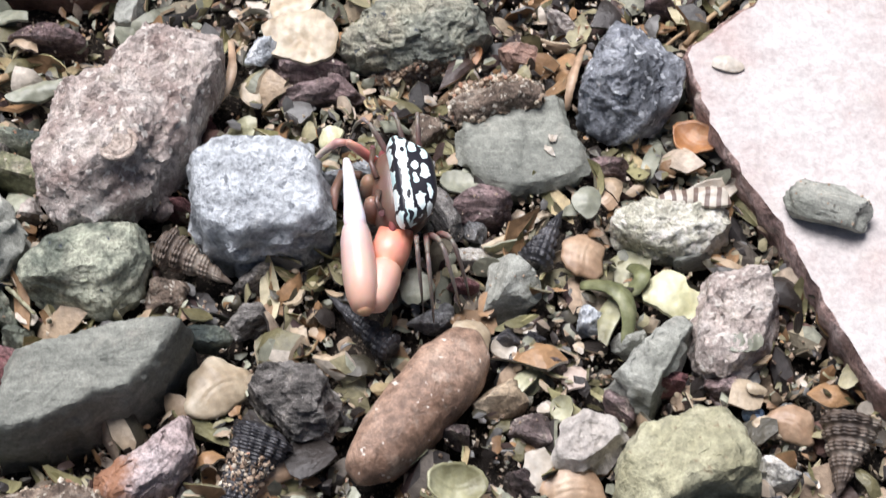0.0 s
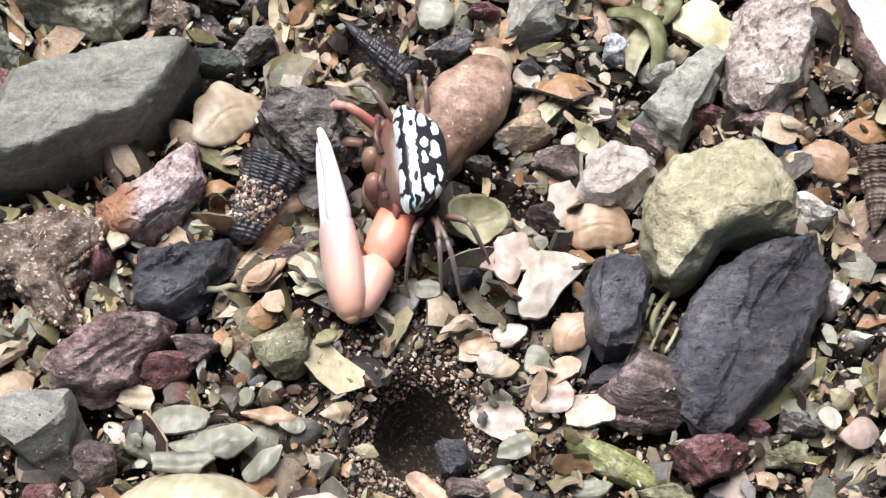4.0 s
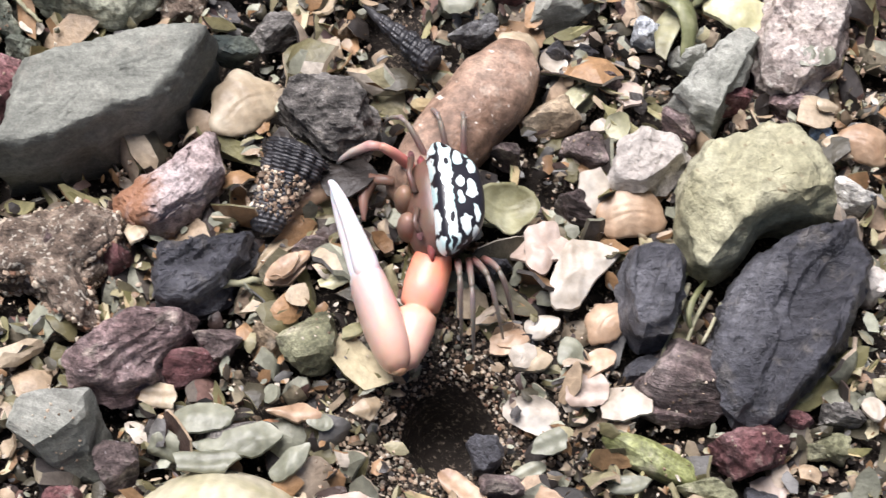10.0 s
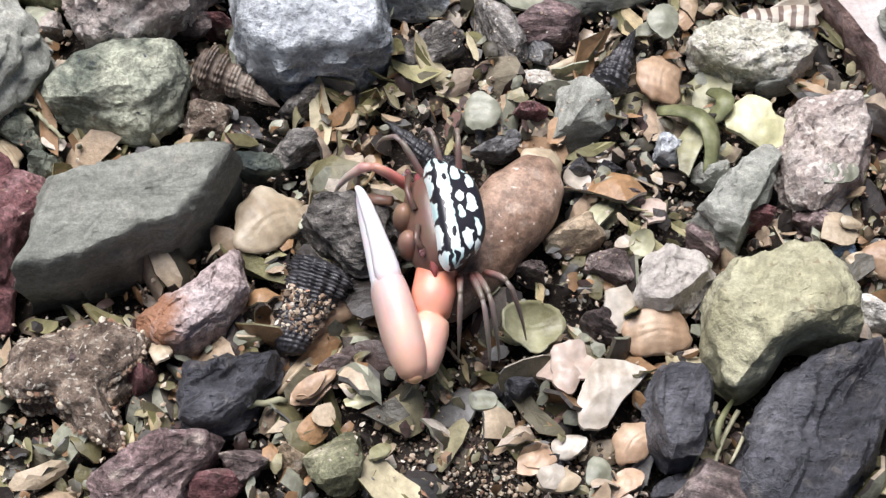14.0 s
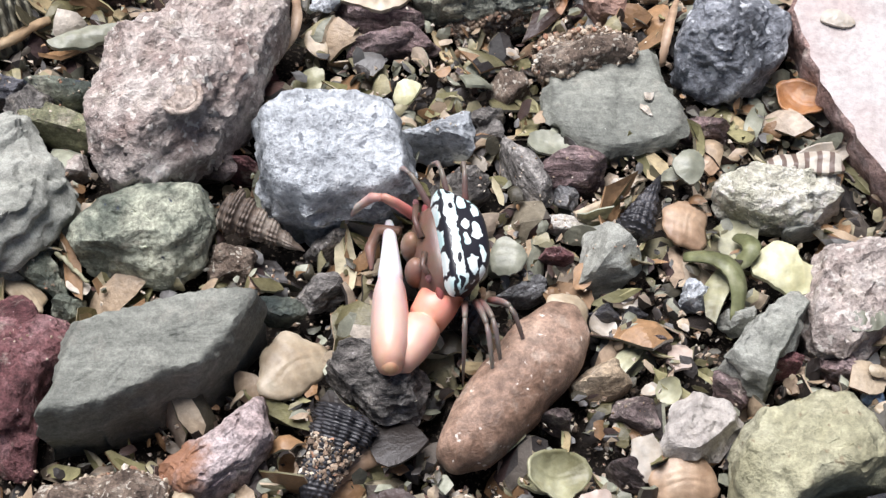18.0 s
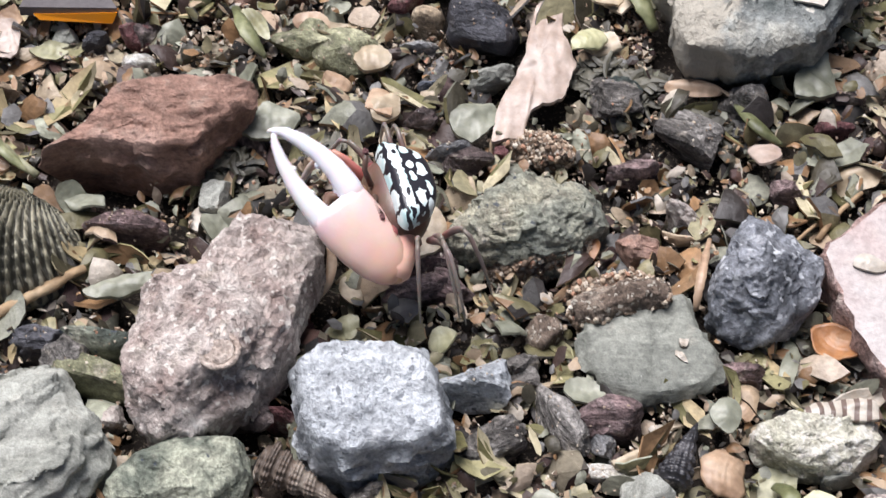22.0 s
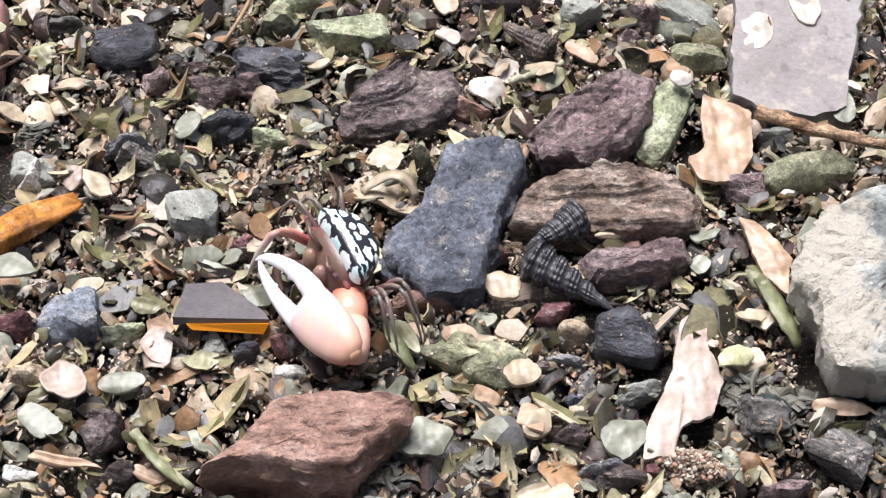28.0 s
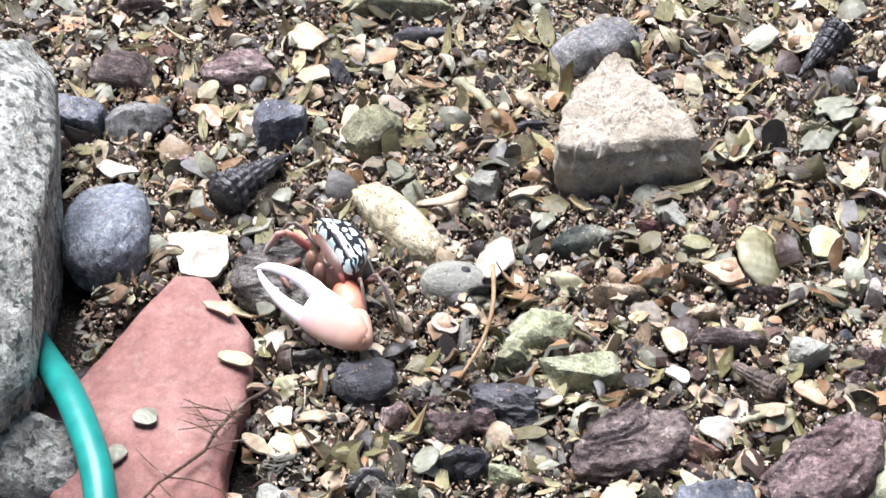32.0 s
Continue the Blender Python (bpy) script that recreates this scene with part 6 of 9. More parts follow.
cut_stone("cobble", "slateblue", [(-0.0479, 0.0749), (-0.0514, 0.0675), (-0.0559, 0.0627), (-0.0563, 0.0576), (-0.0486, 0.0505), (-0.0393, 0.0517), (-0.0359, 0.0672), (-0.0311, 0.0795), (-0.0325, 0.0862), (-0.0459, 0.0846)], 0.0100, seed=317)
cut_stone("cobble", "purple", [(-0.0278, 0.0814), (-0.0194, 0.0796), (-0.0128, 0.0839), (-0.0072, 0.0919), (-0.0054, 0.1044), (-0.0109, 0.1050), (-0.0232, 0.0965), (-0.0298, 0.0883)], 0.0100, seed=318)
cut_stone("stone", "darkpurple", [(-0.0652, 0.0898), (-0.0566, 0.0901), (-0.0469, 0.0932), (-0.0432, 0.0999), (-0.0449, 0.1067), (-0.0559, 0.1049), (-0.0624, 0.0987), (-0.0664, 0.0934)], 0.0080, seed=319)
cut_stone("cobble", "brownlong", [(-0.0335, 0.0673), (-0.0133, 0.0666), (0.0002, 0.0676), (0.0011, 0.0737), (-0.0043, 0.0797), (-0.0170, 0.0801), (-0.0277, 0.0784), (-0.0345, 0.0720)], 0.0070, seed=320)
cut_stone("stone", "purple", [(-0.0198, 0.0542), (-0.0085, 0.0558), (-0.0012, 0.0598), (-0.0014, 0.0644), (-0.0144, 0.0633), (-0.0213, 0.0580)], 0.0060, seed=321)
cut_stone("stone", "darkgrey", [(-0.1418, 0.1373), (-0.1382, 0.1443), (-0.1290, 0.1485), (-0.1182, 0.1506), (-0.1154, 0.1390), (-0.1219, 0.1309), (-0.1326, 0.1312), (-0.1388, 0.1327)], 0.0080, seed=327)
cut_stone("cobble", "seamed", [(0.0191, 0.0441), (0.0193, 0.0357), (0.0212, 0.0306), (0.0305, 0.0296), (0.0443, 0.0340), (0.0540, 0.0486), (0.0552, 0.0703), (0.0421, 0.0729), (0.0297, 0.0697), (0.0223, 0.0643), (0.0183, 0.0590), (0.0153, 0.0495)], 0.0170, seed=322)
shaped_fragment("shellpink", [(-0.0037, 0.0463), (0.0019, 0.0508), (0.0006, 0.0414), (0.0032, 0.0341), (0.0010, 0.0269), (-0.0049, 0.0239), (-0.0065, 0.0185), (-0.0117, 0.0175), (-0.0106, 0.0244), (-0.0060, 0.0352)], 0.0060, seed=323)
shaped_fragment("shelltan", [(0.0029, 0.0940), (0.0035, 0.0868), (-0.0005, 0.0824), (0.0018, 0.0777), (0.0087, 0.0786), (0.0124, 0.0843), (0.0128, 0.0958), (0.0038, 0.0999)], 0.0080, seed=324)
shaped_fragment("shellyellow", [(0.0338, -0.0477), (0.0323, -0.0510), (0.0379, -0.0547), (0.0421, -0.0542), (0.0433, -0.0498), (0.0396, -0.0490), (0.0402, -0.0471), (0.0369, -0.0452)], 0.0060, seed=325)
shaped_fragment("shellcream", [(-0.0332, 0.0013), (-0.0296, 0.0033), (-0.0260, 0.0047), (-0.0228, 0.0046), (-0.0196, 0.0010), (-0.0189, -0.0016), (-0.0200, -0.0049), (-0.0240, -0.0070), (-0.0276, -0.0055), (-0.0312, -0.0040)], 0.0085, seed=326)
shaped_fragment("shelltan", [(0.0120, 0.0577), (0.0162, 0.0533), (0.0175, 0.0616), (0.0124, 0.0688), (0.0084, 0.0709)], 0.0060, seed=327)
rock("pebble", "tan", -0.0210, -0.0538, 0.0040, 0.0031, 0.0060, 8, seed=328)
snail_shell("shelldark", (-0.0074, -0.0609, 0.0056), (-0.0186, -0.0501, 0.0045), 0.0053, seed=329)
fragment("shellcream", -0.0494, -0.0886, 0.0053, 0.0032, -54, 0.0055, seed=330)
fragment("shellcream", -0.0372, -0.0945, 0.0040, 0.0034, 35, 0.0055, seed=331)
rock("pebble", "darkpurple", -0.0246, -0.0892, 0.0074, 0.0063, 0.0080, 1, seed=332)
fragment("shelltan", -0.0276, -0.0928, 0.0073, 0.0030, 36, 0.0055, seed=333)
fragment("shellyellow", -0.0213, -0.0949, 0.0048, 0.0021, 8, 0.0055, seed=334)
fragment("shellgreen", -0.0294, -0.1117, 0.0050, 0.0036, -46, 0.0055, seed=335)
fragment("shellorange", -0.0291, -0.1162, 0.0079, 0.0028, -13, 0.0055, seed=336)
fragment("shellorange", -0.0466, -0.1177, 0.0041, 0.0031, -37, 0.0055, seed=337)
fragment("shellcream", -0.0159, -0.1140, 0.0047, 0.0033, 19, 0.0055, seed=338)
fragment("shellgreen", -0.0221, -0.1161, 0.0055, 0.0033, -3, 0.0055, seed=339)
half_shell("shellcream", 0.0053, -0.0577, 0.0071, 0.0063, -54, 0.0045, seed=340)
rock("pebble", "slate", 0.0101, -0.0578, 0.0060, 0.0039, 0.0080, -5, seed=341)
fragment("shellolive", 0.0137, -0.0644, 0.0071, 0.0048, 46, 0.0055, seed=342)
rock("pebble", "maroon", 0.0357, -0.0650, 0.0093, 0.0039, 0.0080, -5, seed=343)
fragment("shellcream", 0.0501, -0.0674, 0.0042, 0.0025, -1, 0.0055, seed=344)
fragment("shellcream", 0.0519, -0.0732, 0.0066, 0.0037, -19, 0.0055, seed=345)
fragment("shellolive", -0.0044, -0.0786, 0.0077, 0.0043, 43, 0.0055, seed=346)
fragment("shelltan", 0.0036, -0.1028, 0.0056, 0.0042, 10, 0.0055, seed=347)
rock("pebble", "slate", 0.0060, -0.1031, 0.0048, 0.0037, 0.0060, -3, seed=348)
fragment("shellwhite", 0.0056, -0.1063, 0.0040, 0.0030, -2, 0.0055, seed=349)
half_shell("shelltan", 0.0172, -0.1005, 0.0067, 0.0057, 47, 0.0045, seed=350)
rock("pebble", "purple", 0.0252, -0.1134, 0.0091, 0.0040, 0.0070, -18, seed=351)
rock("pebble", "greygreen", 0.0533, -0.1057, 0.0047, 0.0025, 0.0060, -18, seed=352)
fragment("shellwhite", 0.0537, -0.1136, 0.0055, 0.0049, 13, 0.0055, seed=353)
rock("pebble", "olive", 0.0470, -0.1183, 0.0062, 0.0037, 0.0060, 6, seed=354)
rock("pebble", "darkgrey", 0.0496, -0.1135, 0.0078, 0.0043, 0.0080, -5, seed=355)
rock("pebble", "darkpurple", 0.0030, -0.1248, 0.0070, 0.0043, 0.0080, -2, seed=356)
fragment("shelltan", 0.0091, -0.1274, 0.0056, 0.0054, 73, 0.0055, seed=357)
fragment("shellgreen", 0.0199, -0.1240, 0.0062, 0.0032, 9, 0.0055, seed=358)
stick("grass", (0.0291, -0.0950, 0.0055), (0.0250, -0.1058, 0.0055), 0.0007, seed=359)
stick("grass", (0.0322, -0.0961, 0.0055), (0.0282, -0.1049, 0.0055), 0.0007, seed=360)
stick("grass", (0.0336, -0.0979, 0.0055), (0.0306, -0.1040, 0.0055), 0.0006, seed=361)
rock("pebble", "slate", -0.0830, -0.0219, 0.0086, 0.0025, 0.0090, 8, seed=362)
rock("pebble", "maroon", -0.0449, -0.0332, 0.0083, 0.0024, 0.0080, -8, seed=363)
rock("pebble", "darkgrey", -0.0308, -0.0463, 0.0077, 0.0053, 0.0080, 2, seed=364)
fragment("shellwhite", -0.0292, -0.0536, 0.0058, 0.0022, -5, 0.0055, seed=365)
fragment("shellcream", -0.0242, -0.0510, 0.0043, 0.0036, 45, 0.0055, seed=366)
stick("grass", (-0.0716, -0.0497, 0.0055), (-0.0662, -0.0547, 0.0055), 0.0007, seed=367)
rock("pebble", "mottled", -0.0697, -0.0579, 0.0066, 0.0063, 0.0080, 26, seed=368)
rock("stone", "purple", -0.0236, -0.0098, 0.0136, 0.0038, 0.0080, 12, seed=369, strata=0.05)
fragment("shellcream", -0.0344, -0.0105, 0.0064, 0.0053, -86, 0.0055, seed=370)
fragment("shellolive", -0.0350, -0.0174, 0.0062, 0.0041, 15, 0.0055, seed=371)
fragment("shellyellow", -0.0197, -0.0201, 0.0053, 0.0051, 7, 0.0055, seed=372)
fragment("shellgreen", -0.0092, -0.0178, 0.0066, 0.0058, -63, 0.0055, seed=373)
rock("pebble", "sandclump", -0.0036, -0.0176, 0.0071, 0.0060, 0.0070, 17, seed=374)
rock("pebble", "darkgrey", -0.0071, -0.0241, 0.0062, 0.0045, 0.0070, -1, seed=375)
rock("pebble", "purple", 0.0275, -0.0245, 0.0096, 0.0037, 0.0080, -12, seed=376)
fragment("shellgreen", 0.0349, -0.0241, 0.0083, 0.0035, 70, 0.0055, seed=377)
fragment("shelltan", 0.0276, -0.0309, 0.0043, 0.0040, -32, 0.0055, seed=378)
fragment("shellgreen", 0.0239, -0.0344, 0.0060, 0.0051, 75, 0.0055, seed=379)
rock("pebble", "greygreen", 0.0421, -0.0422, 0.0085, 0.0032, 0.0080, 16, seed=380)
fragment("shellgreen", -0.0040, -0.0497, 0.0066, 0.0059, 83, 0.0055, seed=381)
rock("pebble", "grey", -0.0020, -0.0537, 0.0085, 0.0034, 0.0070, 20, seed=382)
fragment("shellwhite", 0.0105, -0.0593, 0.0055, 0.0049, 75, 0.0055, seed=383)
rock("pebble", "slate", 0.0151, -0.0572, 0.0041, 0.0021, 0.0070, -8, seed=384)
fragment("shellolive", 0.0135, -0.0652, 0.0098, 0.0033, 52, 0.0055, seed=385)
rock("pebble", "darkpurple", 0.0190, -0.0620, 0.0049, 0.0025, 0.0080, -19, seed=386)
fragment("shellpink", 0.0217, -0.0638, 0.0055, 0.0049, 70, 0.0055, seed=387)
fragment("shellolive", 0.0193, -0.0705, 0.0057, 0.0053, -46, 0.0055, seed=388)
fragment("shellwhite", 0.0171, -0.0696, 0.0033, 0.0031, 29, 0.0055, seed=389)
rock("pebble", "purple", 0.0283, -0.0691, 0.0073, 0.0039, 0.0080, -30, seed=390)
rock("pebble", "darkpurple", 0.0035, -0.0746, 0.0063, 0.0041, 0.0090, -40, seed=391)
fragment("shellolive", 0.0007, -0.0835, 0.0088, 0.0033, 12, 0.0055, seed=392)
fragment("shellcream", -0.1092, 0.1188, 0.0071, 0.0058, 52, 0.0055, seed=393)
fragment("shellcream", -0.0711, 0.1067, 0.0066, 0.0037, 1, 0.0055, seed=394)
rock("pebble", "purple", -0.0965, 0.1069, 0.0066, 0.0038, 0.0070, 8, seed=395)
rock("pebble", "olive", -0.0930, 0.1007, 0.0088, 0.0051, 0.0080, 23, seed=396)
rock("pebble", "purple", -0.0854, 0.1024, 0.0076, 0.0053, 0.0080, -7, seed=397)
fragment("shellgreen", -0.0950, 0.0897, 0.0069, 0.0059, -43, 0.0055, seed=398)
fragment("shellyellow", -0.0898, 0.0921, 0.0067, 0.0054, 45, 0.0055, seed=399)
rock("pebble", "slate", -0.0861, 0.0903, 0.0112, 0.0050, 0.0090, 48, seed=400)
rock("pebble", "greenpale", -0.0799, 0.0874, 0.0075, 0.0028, 0.0070, -13, seed=401)
fragment("shellpink", -0.1159, 0.0771, 0.0065, 0.0044, -58, 0.0055, seed=402)
fragment("shelltan", -0.1016, 0.0666, 0.0081, 0.0052, 15, 0.0055, seed=403)
fragment("shelltan", -0.0995, 0.0621, 0.0062, 0.0051, -8, 0.0055, seed=404)
fragment("shellorange", -0.0969, 0.0569, 0.0086, 0.0035, -25, 0.0055, seed=405)
rock("pebble", "purple", -0.0815, 0.0604, 0.0071, 0.0027, 0.0080, 3, seed=406)
fragment("shellcream", -0.0798, 0.0613, 0.0052, 0.0037, 33, 0.0055, seed=407)
fragment("shellgreen", -0.0795, 0.0504, 0.0068, 0.0054, -57, 0.0055, seed=408)
fragment("shellcream", -0.1095, 0.0521, 0.0061, 0.0049, -9, 0.0055, seed=409)
fragment("shellolive", -0.0989, 0.0474, 0.0070, 0.0035, -7, 0.0055, seed=410)
fragment("shelltan", -0.0956, 0.0433, 0.0050, 0.0047, 59, 0.0055, seed=411)
rock("pebble", "greenpale", -0.1029, 0.0428, 0.0088, 0.0045, 0.0080, 19, seed=412)
fragment("shellolive", -0.0876, 0.0370, 0.0068, 0.0047, -2, 0.0055, seed=413)
rock("pebble", "slate", -0.0802, 0.0382, 0.0059, 0.0023, 0.0080, 6, seed=414)
fragment("shellgreen", -0.1015, 0.0302, 0.0096, 0.0046, -0, 0.0055, seed=415)
fragment("shellgreen", -0.0972, 0.0258, 0.0051, 0.0042, 70, 0.0055, seed=416)
fragment("shelltan", -0.1100, 0.0150, 0.0124, 0.0026, -8, 0.0055, seed=417)
rock("pebble", "whitestone", -0.1159, 0.0131, 0.0064, 0.0034, 0.0070, 7, seed=418)
fragment("shelltan", -0.0949, 0.0133, 0.0069, 0.0030, -23, 0.0055, seed=419)
rock("pebble", "tan", -0.0847, 0.0215, 0.0034, 0.0019, 0.0050, 7, seed=420)
fragment("shellgreen", -0.0544, 0.0316, 0.0079, 0.0045, 28, 0.0055, seed=421)
rock("pebble", "grey", -0.0131, 0.0894, 0.0065, 0.0019, 0.0070, -18, seed=422)
fragment("shellyellow", -0.0158, 0.0828, 0.0073, 0.0048, 49, 0.0055, seed=423)
rock("pebble", "greygreen", 0.0183, 0.0931, 0.0075, 0.0040, 0.0070, 4, seed=424)
fragment("shellgreen", 0.0305, 0.0970, 0.0089, 0.0064, 76, 0.0090, seed=425)
fragment("shellwhite", 0.0328, 0.1027, 0.0043, 0.0021, -28, 0.0088, seed=426)
fragment("shellgreen", 0.0024, 0.0669, 0.0062, 0.0051, -35, 0.0055, seed=427)
fragment("shellgreen", 0.0009, 0.0596, 0.0059, 0.0044, 54, 0.0055, seed=428)
fragment("shellgreen", -0.0381, 0.0472, 0.0043, 0.0040, 83, 0.0055, seed=429)
fragment("shelltan", -0.0418, 0.0414, 0.0091, 0.0058, -27, 0.0055, seed=430)
fragment("shellgreen", -0.0351, 0.0254, 0.0068, 0.0057, 85, 0.0055, seed=431)
fragment("shelltan", -0.0303, 0.0256, 0.0068, 0.0057, 84, 0.0055, seed=432)
fragment("shelltan", -0.0379, 0.0299, 0.0068, 0.0045, -12, 0.0055, seed=433)
rock("pebble", "slateblue", -0.0217, 0.0310, 0.0049, 0.0025, 0.0060, -3, seed=434)
fragment("shellgreen", -0.0282, 0.0313, 0.0052, 0.0043, 44, 0.0055, seed=435)
rock("pebble", "greygreen", -0.0114, 0.0323, 0.0089, 0.0039, 0.0070, 19, seed=436)
fragment("shellcream", 0.0091, 0.0478, 0.0059, 0.0044, -9, 0.0055, seed=437)
fragment("shellyellow", 0.0052, 0.0381, 0.0064, 0.0043, 34, 0.0055, seed=438)
rock("pebble", "darkgrey", 0.0088, 0.0291, 0.0124, 0.0100, 0.0090, -9, seed=439, strata=0.06)
rock("pebble", "grey", -0.0198, 0.0154, 0.0104, 0.0039, 0.0090, 9, seed=440)
fragment("shellcream", -0.0295, 0.0114, 0.0095, 0.0031, 19, 0.0055, seed=441)
fragment("shellcream", -0.1597, 0.1665, 0.0113, 0.0075, -74, 0.0055, seed=442)
fragment("shellcream", -0.1513, 0.1593, 0.0065, 0.0049, -71, 0.0055, seed=443)
fragment("shellgreen", -0.1342, 0.1637, 0.0060, 0.0045, 77, 0.0055, seed=444)
fragment("shellgreen", -0.1399, 0.1551, 0.0089, 0.0051, 36, 0.0055, seed=445)
fragment("shellcream", -0.1338, 0.2098, 0.0131, 0.0087, -48, 0.0055, seed=446)
rock("pebble", "slate", -0.1275, 0.2116, 0.0082, 0.0081, 0.0080, 70, seed=447)
fragment("shellcream", -0.1466, 0.1905, 0.0090, 0.0058, -62, 0.0055, seed=448)
fragment("shelltan", -0.1574, 0.1942, 0.0125, 0.0068, -36, 0.0055, seed=449)
fragment("shellgreen", -0.1099, 0.1749, 0.0086, 0.0062, -75, 0.0055, seed=450)
fragment("shellcream", -0.0953, 0.1524, 0.0071, 0.0059, -67, 0.0055, seed=451)
fragment("shelltan", -0.0956, 0.1268, 0.0070, 0.0063, -6, 0.0055, seed=452)
fragment("shellolive", -0.1262, 0.1099, 0.0081, 0.0059, -68, 0.0055, seed=453)
fragment("shellcream", -0.1103, 0.0971, 0.0072, 0.0053, 55, 0.0055, seed=454)
rock("pebble", "purple", -0.1031, 0.1030, 0.0068, 0.0056, 0.0080, 8, seed=455)
rock("pebble", "whitestone", -0.1230, 0.0772, 0.0080, 0.0054, 0.0100, 11, seed=456)
fragment("shelltan", -0.1329, 0.0789, 0.0054, 0.0040, -4, 0.0055, seed=457)
fragment("shellcream", -0.1110, 0.0744, 0.0092, 0.0054, -64, 0.0055, seed=458)
fragment("shellgreen", -0.0950, 0.0897, 0.0070, 0.0065, -71, 0.0055, seed=459)
rock("pebble", "greenpale", -0.1671, 0.1044, 0.0078, 0.0043, 0.0090, 15, seed=460)
fragment("shellcream", -0.0805, 0.2029, 0.0106, 0.0060, -8, 0.0055, seed=461)
rock("pebble", "darkpurple", -0.0166, 0.1814, 0.0117, 0.0035, 0.0060, 15, seed=462)
fragment("shellgreen", -0.0126, 0.1930, 0.0131, 0.0076, 56, 0.0055, seed=463)
fragment("shellgreen", -0.0093, 0.2032, 0.0135, 0.0069, 38, 0.0055, seed=464)
rock("pebble", "maroon", -0.0261, 0.2009, 0.0065, 0.0039, 0.0060, -3, seed=465)
fragment("shelltan", -0.0255, 0.1911, 0.0077, 0.0057, 7, 0.0055, seed=466)
rock("pebble", "greygreen", -0.0473, 0.1659, 0.0106, 0.0056, 0.0070, -41, seed=467)
fragment("shellolive", -0.0413, 0.1562, 0.0120, 0.0063, 35, 0.0055, seed=468)
rock("pebble", "darkpurple", -0.0269, 0.1420, 0.0106, 0.0026, 0.0070, -11, seed=469)
fragment("shellwhite", -0.0165, 0.1449, 0.0077, 0.0045, -48, 0.0055, seed=470)
fragment("shellcream", -0.0464, 0.1256, 0.0086, 0.0063, -77, 0.0055, seed=471)
fragment("shelltan", -0.0194, 0.1131, 0.0094, 0.0056, -44, 0.0055, seed=472)
rock("pebble", "purple", -0.0096, 0.1181, 0.0067, 0.0043, 0.0070, -4, seed=473)
rock("pebble", "red", -0.0058, 0.1243, 0.0079, 0.0057, 0.0080, -12, seed=474)
rock("pebble", "slateblue", -0.0111, 0.1306, 0.0046, 0.0027, 0.0060, -7, seed=475)
fragment("shellwhite", -0.0341, 0.1079, 0.0065, 0.0049, 83, 0.0055, seed=476)
fragment("shellolive", -0.0253, 0.1053, 0.0081, 0.0055, 24, 0.0055, seed=477)
rock("pebble", "greenpale", -0.0794, 0.0881, 0.0088, 0.0044, 0.0080, -10, seed=478)
fragment("shellwhite", 0.0182, -0.0211, 0.0016, 0.0014, -5, 0.0080, seed=479)
fragment("shellwhite", 0.0176, -0.0236, 0.0024, 0.0014, -50, 0.0080, seed=480)
cut_stone("stone", "bluegrey", [(-0.0409, -0.0390), (-0.0382, -0.0435), (-0.0315, -0.0444), (-0.0234, -0.0434), (-0.0187, -0.0402), (-0.0203, -0.0293), (-0.0231, -0.0256), (-0.0313, -0.0247), (-0.0389, -0.0259), (-0.0423, -0.0295)], 0.0160, seed=481, wear=0.0024)
cut_stone("stone", "greenslate", [(0.0028, -0.0168), (0.0046, -0.0149), (0.0100, -0.0141), (0.0136, -0.0135), (0.0163, -0.0122), (0.0195, -0.0115), (0.0205, -0.0170), (0.0230, -0.0210), (0.0236, -0.0250), (0.0212, -0.0277), (0.0163, -0.0297), (0.0094, -0.0303), (0.0051, -0.0280), (0.0030, -0.0240), (0.0025, -0.0208)], 0.0065, seed=482)
round_stone("stone", "sandclump", [(0.0005, -0.0138), (0.0028, -0.0120), (0.0064, -0.0109), (0.0109, -0.0098), (0.0158, -0.0097), (0.0174, -0.0135), (0.0133, -0.0156), (0.0080, -0.0160), (0.0053, -0.0176), (0.0014, -0.0168)], 0.0105, seed=483, p=2.8, lump=0.2, grain=0.12, facets=0)
shaped_fragment("shellwhite", [(0.0125, 0.1187), (0.0153, 0.1211), (0.0186, 0.1204), (0.0187, 0.1149), (0.0161, 0.1115), (0.0127, 0.1124)], 0.0088, seed=483)
shaped_fragment("shellwhite", [(0.0221, 0.1270), (0.0285, 0.1280), (0.0290, 0.1224), (0.0268, 0.1176), (0.0241, 0.1190)], 0.0088, seed=484)
weed_pile(0.0131, 0.0305, 0.0073, seed=485)
weed_pile(-0.0552, 0.0131, 0.0061, seed=486)
weed_pile(0.0243, 0.0230, 0.0053, seed=487)
weed_pile(-0.1239, 0.0890, 0.0048, seed=488)
weed_pile(0.0082, 0.0340, 0.0059, seed=489)
weed_pile(-0.0547, 0.0143, 0.0042, seed=490)
weed_pile(-0.0967, 0.1095, 0.0046, seed=491)
weed_pile(-0.0460, -0.0645, 0.0034, seed=492)
weed_pile(-0.0378, 0.0169, 0.0047, seed=493)
curled_leaf("curl", (0.0228, -0.0481, 0.0045), (0.0294, -0.0515, 0.0075), (0.0297, -0.0589, 0.0045), 0.0029, seed=494)
curled_leaf("shellorange", (0.0266, -0.0901, 0.0045), (0.0245, -0.0964, 0.0075), (0.0256, -0.1002, 0.0045), 0.0008, seed=495)
curled_leaf("curl", (0.0291, -0.0929, 0.0045), (0.0266, -0.0982, 0.0075), (0.0272, -0.1010, 0.0045), 0.0007, seed=496)
curled_leaf("curl", (0.0323, -0.0935, 0.0045), (0.0289, -0.0992, 0.0075), (0.0296, -0.1019, 0.0045), 0.0007, seed=497)
